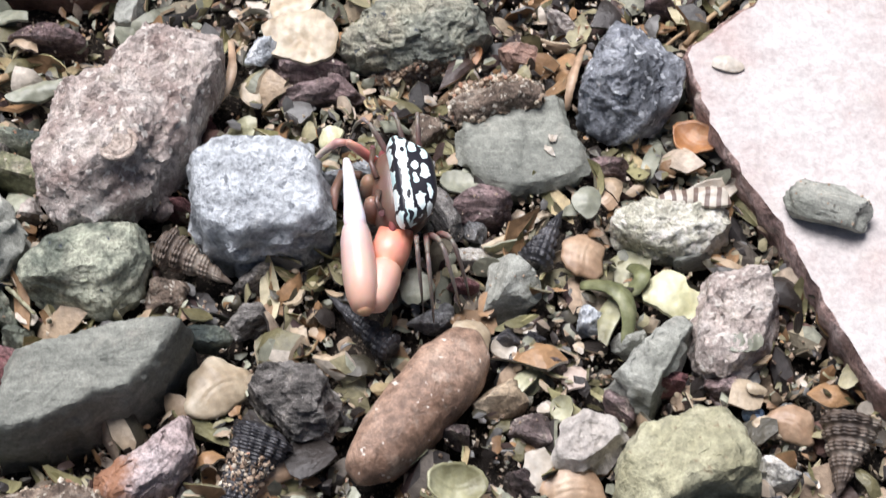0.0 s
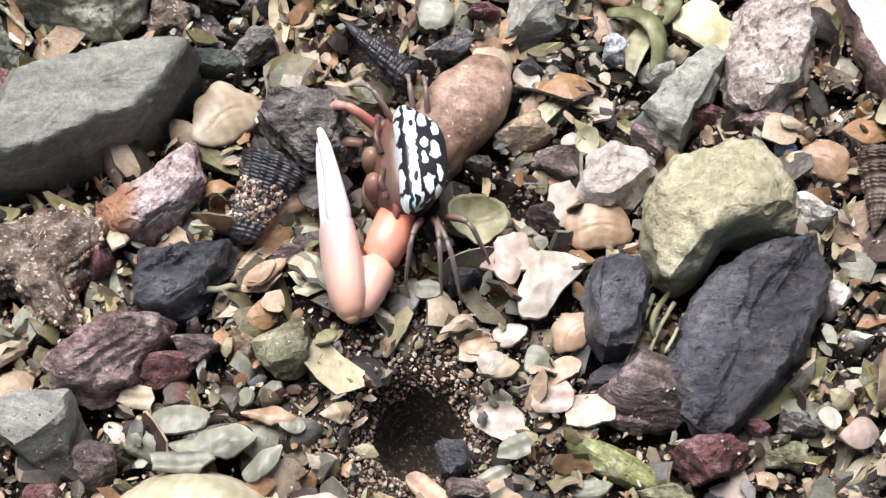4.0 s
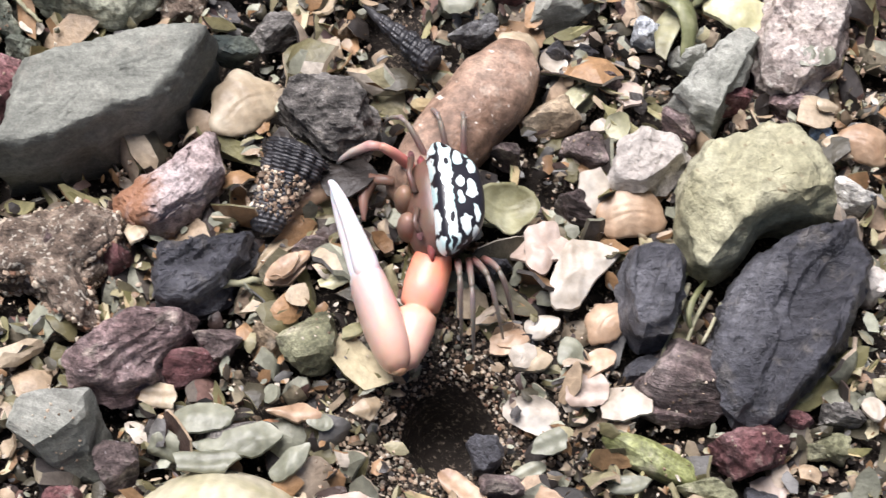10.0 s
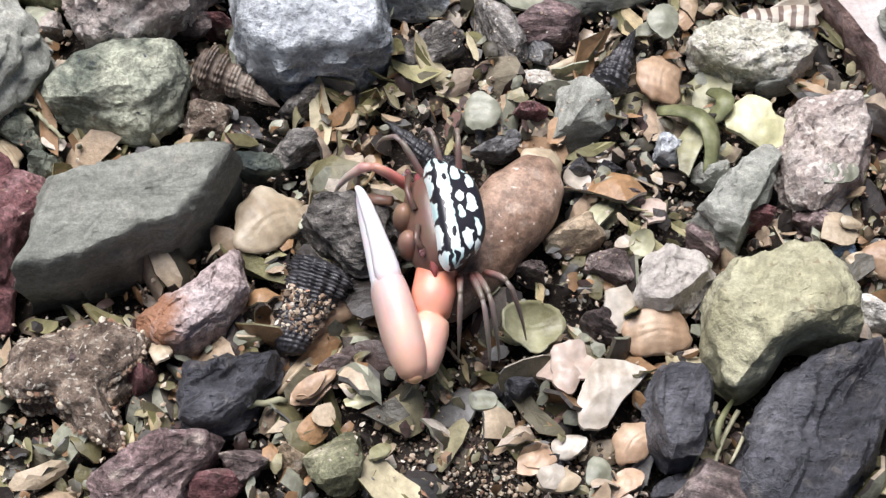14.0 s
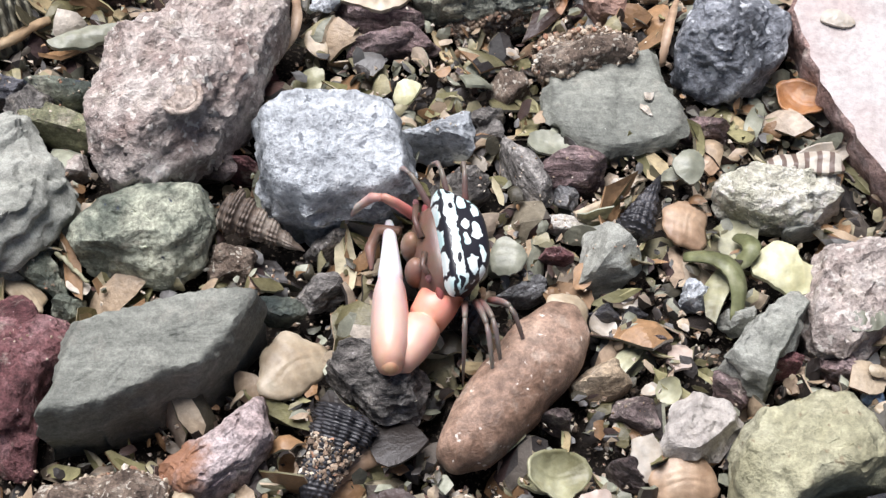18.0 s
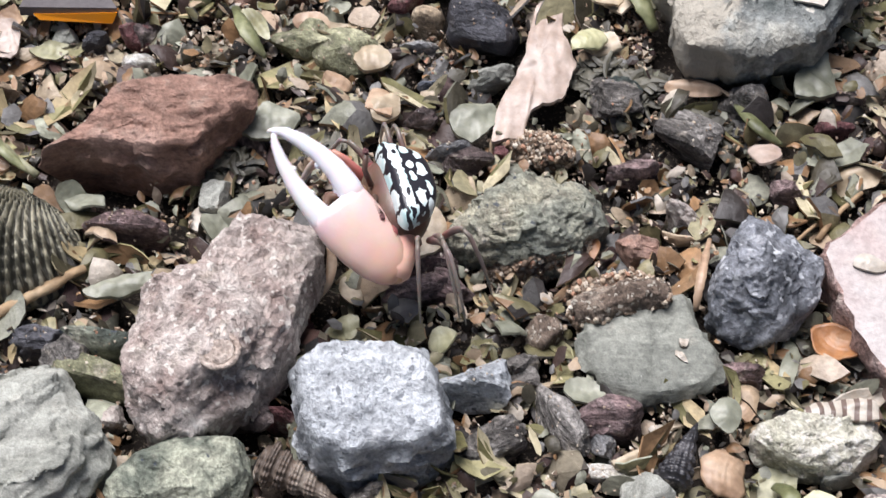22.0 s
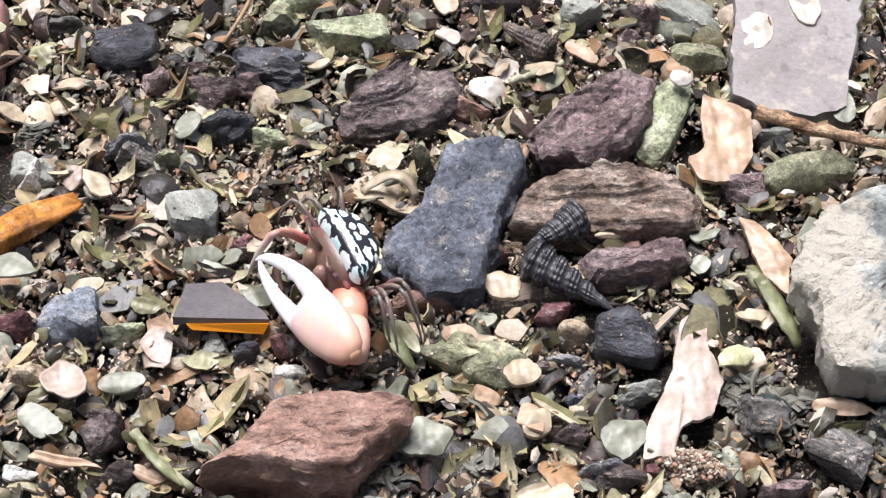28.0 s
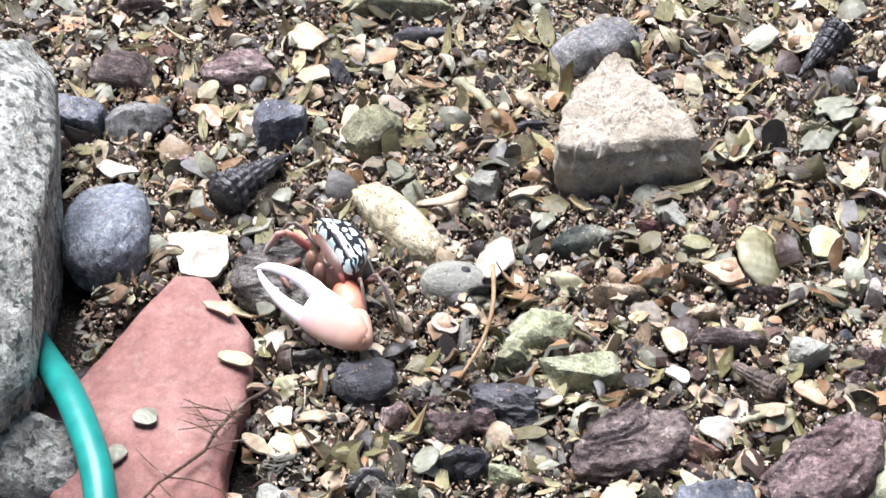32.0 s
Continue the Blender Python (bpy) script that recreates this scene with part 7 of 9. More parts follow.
curled_leaf("curl", (0.0103, 0.0598, 0.0045), (0.0139, 0.0480, 0.0075), (0.0171, 0.0422, 0.0045), 0.0035, seed=498)
curled_leaf("curl", (-0.0564, 0.0463, 0.0045), (-0.0534, 0.0381, 0.0075), (-0.0505, 0.0355, 0.0045), 0.0026, seed=499)
curled_leaf("curl", (-0.0670, 0.0563, 0.0045), (-0.0627, 0.0517, 0.0075), (-0.0625, 0.0464, 0.0045), 0.0045, seed=500)
curled_leaf("curl", (-0.0978, 0.0219, 0.0045), (-0.0929, 0.0138, 0.0075), (-0.0873, 0.0105, 0.0045), 0.0019, seed=501)
curled_leaf("shelltan", (-0.0387, 0.0004, 0.0045), (-0.0374, -0.0090, 0.0075), (-0.0396, -0.0126, 0.0045), 0.0012, seed=502)
curled_leaf("shelltan", (0.0208, -0.0140, 0.0045), (0.0216, -0.0095, 0.0075), (0.0239, -0.0006, 0.0045), 0.0012, seed=503)
curled_leaf("curl", (0.0302, 0.0264, 0.0045), (0.0330, 0.0197, 0.0075), (0.0373, 0.0183, 0.0045), 0.0015, seed=504)
curled_leaf("shellcream", (-0.0614, 0.0754, 0.0045), (-0.0551, 0.0772, 0.0075), (-0.0513, 0.0743, 0.0045), 0.0027, seed=505)
curled_leaf("shelltan", (-0.0397, 0.1468, 0.0045), (-0.0351, 0.1457, 0.0075), (-0.0325, 0.1446, 0.0045), 0.0026, seed=506)
curled_leaf("shellcream", (-0.1040, 0.1651, 0.0045), (-0.0962, 0.1641, 0.0075), (-0.0942, 0.1713, 0.0045), 0.0028, seed=507)
curled_leaf("curl", (-0.0607, 0.2245, 0.0045), (-0.0566, 0.2220, 0.0075), (-0.0551, 0.2192, 0.0045), 0.0019, seed=508)
curled_leaf("curl", (0.0296, -0.0503, 0.0045), (0.0326, -0.0480, 0.0075), (0.0307, -0.0445, 0.0045), 0.0022, seed=509)
shaped_fragment("shellgreen", [(-0.0512, 0.0163), (-0.0456, 0.0168), (-0.0434, 0.0214), (-0.0497, 0.0242), (-0.0547, 0.0189)], 0.0070, seed=510)
shaped_fragment("shellgreen", [(-0.0752, -0.0143), (-0.0716, -0.0136), (-0.0646, -0.0114), (-0.0656, -0.0091), (-0.0720, -0.0099), (-0.0771, -0.0129)], 0.0070, seed=511)
shaped_fragment("shellcream", [(-0.0371, 0.0503), (-0.0325, 0.0494), (-0.0315, 0.0537), (-0.0362, 0.0559), (-0.0397, 0.0550)], 0.0070, seed=512)
shaped_fragment("shellcream", [(-0.0335, 0.0313), (-0.0297, 0.0319), (-0.0282, 0.0341), (-0.0317, 0.0386), (-0.0355, 0.0345)], 0.0070, seed=513)
shaped_fragment("shellcream", [(-0.0319, 0.0216), (-0.0296, 0.0210), (-0.0267, 0.0234), (-0.0272, 0.0281), (-0.0320, 0.0257)], 0.0070, seed=514)
shaped_fragment("shellgreen", [(-0.0180, 0.0190), (-0.0142, 0.0176), (-0.0104, 0.0220), (-0.0108, 0.0253), (-0.0161, 0.0257), (-0.0189, 0.0225)], 0.0060, seed=515)
shaped_fragment("shellgreen", [(0.0397, 0.0266), (0.0444, 0.0260), (0.0473, 0.0282), (0.0462, 0.0371), (0.0402, 0.0316)], 0.0070, seed=516)
shaped_fragment("shellwhite", [(-0.1552, 0.1435), (-0.1531, 0.1383), (-0.1455, 0.1378), (-0.1433, 0.1432), (-0.1453, 0.1512), (-0.1517, 0.1512), (-0.1586, 0.1477)], 0.0070, seed=517)
shaped_fragment("shelltan", [(-0.0352, 0.1411), (-0.0316, 0.1430), (-0.0338, 0.1495), (-0.0411, 0.1459)], 0.0070, seed=518)
shaped_fragment("shellpink", [(0.0060, -0.0933), (0.0087, -0.0949), (0.0114, -0.0889), (0.0105, -0.0855), (0.0057, -0.0872)], 0.0070, seed=519)
shaped_fragment("shellwhite", [(0.0096, -0.0992), (0.0131, -0.0993), (0.0159, -0.0953), (0.0196, -0.0906), (0.0155, -0.0891), (0.0120, -0.0889), (0.0090, -0.0957)], 0.0070, seed=520)
shaped_fragment("shellgreen", [(-0.0275, -0.1249), (-0.0245, -0.1225), (-0.0233, -0.1188), (-0.0269, -0.1201), (-0.0295, -0.1233)], 0.0060, seed=521)
shaped_fragment("shellgreen", [(-0.0377, -0.1210), (-0.0308, -0.1213), (-0.0270, -0.1180), (-0.0295, -0.1157), (-0.0348, -0.1174), (-0.0402, -0.1191)], 0.0060, seed=522)
shaped_fragment("shelltan", [(-0.0247, -0.1162), (-0.0217, -0.1152), (-0.0249, -0.1128), (-0.0303, -0.1145)], 0.0060, seed=523)
shaped_fragment("shellcream", [(0.0079, -0.1085), (0.0103, -0.1064), (0.0071, -0.1044), (0.0032, -0.1074)], 0.0060, seed=524)
shaped_fragment("shellpink", [(-0.0212, -0.1294), (-0.0147, -0.1280), (-0.0136, -0.1262), (-0.0167, -0.1255), (-0.0239, -0.1272)], 0.0060, seed=525)


# ---- slabs, the terracotta piece, boulders and the hose ----
def slab(name, label, corners, top, thick, mat, edge_mat, seed, lean=(0, 0)):
    """A broken flat slab: straight-ish sides with chipped edges, a worn rim and a flat top."""
    rng = np.random.default_rng(seed)
    ring = []
    for i, c in enumerate(corners):
        d = corners[(i + 1) % len(corners)]
        steps = max(3, int(math.dist(c, d) / 0.0022))
        ring += [(c[0] + (d[0] - c[0]) * s / steps, c[1] + (d[1] - c[1]) * s / steps) for s in range(steps)]
    ring = np.array(ring)
    mid = ring.mean(0)
    n = len(ring)
    wob = np.convolve(np.r_[rng.normal(size=n), rng.normal(size=4)], np.ones(5) / 5, "valid")[:n]
    out = (ring - mid) / np.linalg.norm(ring - mid, axis=1)[:, None]
    ring = ring + out * (0.0007 * wob + 0.00025 * rng.normal(size=n))[:, None] - mid
    rows = [(0.972, -thick), (0.985, -thick * 0.6), (0.998, -thick * 0.25), (0.997, -0.0005), (0.985, 0.0)]
    V, f = [], []
    for j, (s, z) in enumerate(rows):
        jit = rng.normal(0, 0.0004, n) if 0 < j < 4 else np.zeros(n)
        V += [(*(ring[i] * s + out[i] * jit[i]), z) for i in range(n)]
    for j in range(len(rows) - 1):
        f += [(j * n + i, j * n + (i + 1) % n, (j + 1) * n + (i + 1) % n, (j + 1) * n + i) for i in range(n)]
    body = new(name)
    body.matrix_world = pose(mid[0], mid[1], top, lean[0], lean[1], 0)
    side = new("broken_edge", mesh_of("broken_edge", V, f, M[edge_mat]))
    cap = new("flat_top", mesh_of("flat_top", V[-n:], [tuple(range(n))], M[mat], False))
    for o in (side, cap):
        o.parent = body
    side["label"] = "rough broken edge"
    return tagged(body, label, "slab")


slab("stone_slab", "pale pink flat slab of broken paving or wall", [(0.0399, -0.0064), (0.0440, -0.0205), (0.0510, -0.0345), (0.0596, -0.0525), (0.0671, -0.0681), (0.0733, -0.0747), (0.1059, -0.0681), (0.1097, 0.0137), (0.0625, 0.0130)], 0.011, 0.012, "slabpink", "slabedge", 7)
slab("flat_plate", "grey-pink smooth flat plate of stone lying level", [(0.0123, 0.1363), (0.0094, 0.0993), (0.0144, 0.0958), (0.0245, 0.0939), (0.0313, 0.0963), (0.0397, 0.1372)], 0.008, 0.008, "plate", "plate", 9)


def tagged_rock(name, label, cat, *args, **kw):
    ob = rock(name, *args, **kw)
    del ob["group"]
    return tagged(ob, label, cat)


terracotta = round_stone("terracotta_piece", "terracotta", [(-0.1536, 0.1371), (-0.1476, 0.1373), (-0.1400, 0.1280), (-0.1347, 0.1203), (-0.1329, 0.1109), (-0.1323, 0.1017), (-0.1338, 0.0928), (-0.1340, 0.0814), (-0.1303, 0.0693), (-0.1348, 0.0622), (-0.1465, 0.0653), (-0.1575, 0.0669), (-0.1707, 0.0773), (-0.1763, 0.0913), (-0.1727, 0.1003), (-0.1683, 0.1066), (-0.1642, 0.1145), (-0.1594, 0.1260)], 0.0115, seed=301, p=3.4, lump=0.03, grain=0.008, facets=0)
del terracotta["group"]
tagged(terracotta, "worn pinkish-red terracotta piece half sunk in the gravel", "terracotta")
tagged_rock("boulder", "tall pale grey speckled boulder beside the hose", "boulder", "concrete", -0.1959, 0.1367, 0.1114, 0.0449, 0.0550, -78, seed=302, p=2.6, cuts=3, lump=0.07)
tagged_rock("boulder", "low grey rough boulder under the hose", "boulder", "concrete", -0.1739, 0.0840, 0.0287, 0.0182, 0.0220, -1, seed=303, lump=0.08)
pts = [Vector(q) for q in ((-0.1815, 0.1179, 0.0060), (-0.1722, 0.1020, 0.0160), (-0.1644, 0.0895, 0.0220), (-0.1584, 0.0786, 0.0240), (-0.1536, 0.0682, 0.0240), (-0.1508, 0.0581, 0.0220), (-0.1489, 0.0448, 0.0200))]
line = []
for i in range(len(pts) - 1):
    a, b, c, d = pts[max(i - 1, 0)], pts[i], pts[i + 1], pts[min(i + 2, len(pts) - 1)]
    for s in range(8):
        u = s / 8
        line.append(0.5 * (2 * b + (c - a) * u + (2 * a - 5 * b + 4 * c - d) * u * u + (3 * b - a - 3 * c + d) * u**3))
hose = new("garden_hose", mesh_of("garden_hose", *tube(line, [0.0031] * len(line), 18), M["hose"]))
tagged(hose, "teal-green plastic hose curving past a boulder", "hose")
TWIG = [((-0.1282, 0.1040, 0.0090), (-0.1376, 0.0843, 0.0125), 0.0009), ((-0.1376, 0.0843, 0.0125), (-0.1451, 0.0753, 0.0130), 0.0008), ((-0.1451, 0.0753, 0.0130), (-0.1532, 0.0657, 0.0120), 0.0006)]
NEEDLES = [((-0.1323, 0.0921, 0.0128), (-0.1445, 0.0952, 0.0120), 0.0003), ((-0.1309, 0.0943, 0.0128), (-0.1445, 0.0977, 0.0118), 0.0003), ((-0.1327, 0.0914, 0.0128), (-0.1439, 0.0892, 0.0124), 0.0003), ((-0.1340, 0.0892, 0.0128), (-0.1432, 0.0940, 0.0119), 0.0003), ((-0.1314, 0.0936, 0.0128), (-0.1408, 0.0927, 0.0117), 0.0003), ((-0.1353, 0.0872, 0.0128), (-0.1445, 0.0920, 0.0124), 0.0003), ((-0.1327, 0.0914, 0.0128), (-0.1358, 0.0973, 0.0133), 0.0003), ((-0.1433, 0.0769, 0.0128), (-0.1301, 0.0724, 0.0131), 0.0003), ((-0.1451, 0.0755, 0.0128), (-0.1320, 0.0677, 0.0131), 0.0003), ((-0.1433, 0.0769, 0.0128), (-0.1513, 0.0842, 0.0120), 0.0003), ((-0.1375, 0.0841, 0.0128), (-0.1299, 0.0873, 0.0126), 0.0003), ((-0.1366, 0.0852, 0.0128), (-0.1317, 0.0848, 0.0121), 0.0003), ((-0.1469, 0.0734, 0.0128), (-0.1416, 0.0669, 0.0119), 0.0003), ((-0.1353, 0.0872, 0.0128), (-0.1433, 0.0977, 0.0118), 0.0003)]
twig = new("dry_twig")
twig.location = TWIG[0][0]
for k, (a, b, w) in enumerate(TWIG + NEEDLES):
    a, b = Vector(a) - twig.location, Vector(b) - twig.location
    bow = (b - a).cross(Vector((0, 0, 1))) * (0.1 * math.sin(k * 2.3 + 1))
    name = "branch" if k < len(TWIG) else "needle"
    piece = new(name, mesh_of(name, *tube([a + (b - a) * u + bow * (4 * u * (1 - u)) for u in (0, 0.25, 0.5, 0.75, 1)], [w * 0.5, w * 0.47, w * 0.44, w * 0.4, w * 0.3], 6), M["twig"]))
    piece.parent = twig
tagged(twig, "dry brown twig with thin needles lying on terracotta", "twig")
stick("wood", (-0.0855, 0.1409, 0.0100), (-0.0903, 0.1116, 0.0060), 0.0012, seed=605, bend=0.12)
stick("bark", (0.0132, 0.0935, 0.0095), (0.0393, 0.0851, 0.0095), 0.0027, seed=606, bend=0.05)


# ---- loose bits ----
def in_view(x, y):
    """The strip of beach that the camera passes over."""
    mid = -0.010 - 0.36 * max(y, 0)
    return -0.15 < y < 0.31 and abs(x - mid) < 0.125 + 0.2 * max(y, 0)


TAKEN = {}
for fx, fy, fl, fw, fr in FOOT:
    for gi in range(int((fx - fl) // 0.02), int((fx + fl) // 0.02) + 1):
        for gj in range(int((fy - fl) // 0.02), int((fy + fl) // 0.02) + 1):
            TAKEN.setdefault((gi, gj), []).append((fx, fy, fl, fw, fr))


def covered(x, y, seed):
    """Whether a stone or a larger shell piece already lies there."""
    for fx, fy, fl, fw, fr in TAKEN.get((int(x // 0.02), int(y // 0.02)), ()):
        dx, dy, c, s = x - fx, y - fy, math.cos(radians(fr)), math.sin(radians(fr))
        if ((dx * c + dy * s) / fl) ** 2 + ((dy * c - dx * s) / fw) ** 2 < 0.21:
            return True
    return False


def scatter(name, label, cat, count, shapes, size, mat, seed, flat=0.6, rise=(0.0, 0.003), lean=30, start=-0.15):
    """Many small bits in one mesh: random shapes, sizes and turns."""
    rng = np.random.default_rng(seed)
    V, Fs, base = [], [], 0
    while count > 0:
        x, y = rng.uniform(-0.3, 0.12), rng.uniform(start, 0.31)
        if not in_view(x, y):
            continue
        if math.hypot(x - HOLE[0], y - HOLE[1]) < (0.008 if size[1] < 0.005 else 0.0125) or covered(x, y, seed):
            continue
        count -= 1
        v, f = shapes[rng.integers(len(shapes))]
        s = size[0] + (size[1] - size[0]) * rng.random() ** 2.2
        turn = np.array((Euler((radians(rng.normal(0, lean)), radians(rng.normal(0, lean)), rng.uniform(0, 6.28))).to_matrix()))
        w = (v * (s, s * rng.uniform(0.6, 1), s * rng.uniform(0.7, 1.2))) @ turn.T
        V.append(w + (x, y, rng.uniform(*rise)))
        Fs += [tuple(base + i for i in q) for q in f]
        base += len(v)
    ob = new(name, mesh_of(name, np.concatenate(V), Fs, M[mat], True, 26))
    return tagged(ob, label, cat, "", "stuff")


def chip_shape(seed, dome=0.16, thick=0.05, slim=0.85, curl=0.0):
    """A broken bit of shell or leaf: an uneven outline, domed or curled, with thin broken edges."""
    rng = np.random.default_rng(seed)
    k = int(rng.integers(5, 9)) if seed % 3 == 0 else int(rng.integers(4, 7))
    a = (np.arange(k) + rng.uniform(-0.3, 0.3, k)) / k * 6.283
    c = np.stack([np.cos(a), np.sin(a) * slim], 1) * rng.uniform(0.4 if seed % 3 == 0 else 0.33, 0.55, k)[:, None]
    ring = []
    for i in range(k):
        d = c[(i + 1) % k]
        ring += [c[i] * 1.0, (c[i] + d) / 2 * (rng.uniform(1.02, 1.18) if seed % 3 == 0 else rng.uniform(0.95, 1.1))]
    ring = np.array(ring)
    n = len(ring)
    rows = []
    for s in (1.0, 0.55):
        q = ring * s
        rows.append(np.c_[q, dome * (1 - 4 * (q**2).sum(1)) + curl * q[:, 0] ** 2 + rng.normal(0, 0.012, n)])
    v = np.concatenate([rows[0], rows[1], rows[0] * (0.98, 0.98, 1) - (0, 0, thick), [[0, 0, dome]], [[0, 0, dome - thick]]])
    f = []
    for i in range(n):
        j = (i + 1) % n
        f += [(i, j, n + j, n + i), (n + i, n + j, 3 * n), (j, i, 2 * n + i, 2 * n + j), (2 * n + j, 2 * n + i, 3 * n + 1)]
    return v, f


LEAVES = [chip_shape(120 + s, 0.05, 0.03, 0.34 + 0.05 * (s % 4), 0.5 + 0.25 * (s % 4)) for s in range(10)]
CHIPS = [chip_shape(s, (0.04, 0.22, -0.2, 0.1, 0.32, 0.16)[s % 6], 0.04 + 0.02 * (s % 3), 0.6 + 0.1 * (s % 4), (0.0, 0.5, 0.0, -0.6)[s % 4]) for s in range(26)]
BITS = [rock_shape(1, 0.78, 0.55, 40 + s, 3.2, 11, 0.1, 0, 0, 2) for s in range(14)]
SPECKS = []
for s in range(8):
    rng = np.random.default_rng(860 + s)
    SPECKS.append((np.array([(1, 0, 0), (-1, 0, 0), (0, 1, 0), (0, -1, 0), (0, 0, 1), (0, 0, -1)]) * 0.5 * rng.uniform(0.75, 1.15, (6, 1)) + rng.normal(0, 0.08, (6, 3)), [(a, b, c) if (a == 0) ^ (b == 2) ^ (c == 4) ^ True else (b, a, c) for a in (0, 1) for b in (2, 3) for c in (4, 5)]))
GRAINS = [rock_shape(1, 0.85, 0.7, 80 + s, 2.3, 3, 0.1, 0, 0, 1) for s in range(8)]
scatter("coarse_sand", "coarse pale and dark sand grains between the stones", "sand", 17000, GRAINS, (0.0007, 0.0022), "grit", 3, rise=(-0.0012, 0.0012))
scatter("gravel", "small dark, brown and grey gravel", "gravel", 2700, BITS, (0.003, 0.0105), "gravel", 4, rise=(-0.001, 0.0022))
scatter("shell_chips", "broken olive, cream and tan shell chips", "shell chips", 10000, CHIPS, (0.003, 0.0115), "chips", 5, rise=(-0.0008, 0.0052), lean=36)
FLAKES = []
for s in range(10):
    rng = np.random.default_rng(700 + s)
    a = (np.arange(6) + rng.uniform(-0.3, 0.3, 6)) / 6 * 6.283
    ring = np.stack([np.cos(a), np.sin(a) * 0.8], 1) * rng.uniform(0.35, 0.55, 6)[:, None]
    FLAKES.append((np.concatenate([np.c_[ring, np.zeros(6)], [[0, 0, 0.12]], [[0, 0, -0.05]]]), [(i, (i + 1) % 6, 6) for i in range(6)] + [((i + 1) % 6, i, 7) for i in range(6)]))
scatter("shell_grit", "fine pale and dark crumbs of broken shell", "shell grit", 28000, FLAKES, (0.0012, 0.0042), "chips", 8, rise=(-0.0005, 0.0048), lean=30)
scatter("dry_litter", "curled dry olive and brown leaf and husk bits", "leaf litter", 2300, LEAVES, (0.005, 0.015), "litter", 6, rise=(0.0005, 0.0046), lean=24)


scatter("pale_crumbs", "tiny pale crumbs of sand and shell over everything", "sand", 17000, SPECKS, (0.0005, 0.0014), "crumb", 21, rise=(0.001, 0.0048))
scatter("fine_sand", "fine pale orange-brown sand over the far shingle", "sand", 52000, SPECKS, (0.0006, 0.0021), "crumb", 12, rise=(0.0005, 0.0036), start=0.035)


def crumbs(name, label, seed):
    """Sand grains stuck to the stones, thick on the sand clumps, and strewn round the burrow."""
    rng = np.random.default_rng(seed)
    V, Fs, base = [], [], 0
    spots = []
    for ob, clump in CRUMBS:
        me, m = ob.data, ob.matrix_world
        tops = [v for v in me.vertices if (m.to_3x3() @ v.normal).z > (0.0 if clump else 0.45) and (clump != "middle" or 0.35 < v.co.z / ob.dimensions.z < 0.8)]
        for _ in range(240 if clump == "middle" else int(300 + 9e6 * ob.dimensions.x * ob.dimensions.y) if clump else int(rng.integers(3, 16) + 1.2e5 * ob.dimensions.x * ob.dimensions.y)):
            v = tops[rng.integers(len(tops))]
            spots.append((*(m @ v.co), rng.uniform(0.0003, 0.0017 if clump else 0.0008)))
    for _ in range(3600):
        a, r = rng.uniform(0, 6.283), 0.0068 + 0.015 * rng.random() ** 1.2
        x, y = HOLE[0] + r * math.cos(a), HOLE[1] + r * math.sin(a)
        spots.append((x, y, ground_height(x, y) + rng.uniform(0, 0.0008), rng.uniform(0.0003, 0.0011)))
    for x, y, z, s in spots:
        v, f = (GRAINS + FLAKES)[rng.integers(len(GRAINS) + len(FLAKES))]
        turn = np.array(Euler(rng.uniform(0, 6, 3)).to_matrix())
        V.append((v * (s, s * rng.uniform(0.5, 1), s)) @ turn.T + (x, y, z))
        Fs += [tuple(base + i for i in q) for q in f]
        base += len(v)
    return tagged(new(name, mesh_of(name, np.concatenate(V), Fs, M["crumb"], False)), label, "sand", "", "stuff")


crumbs("sand_crumbs", "pale and brown sand grains stuck to stones and heaped round the burrow", 77)


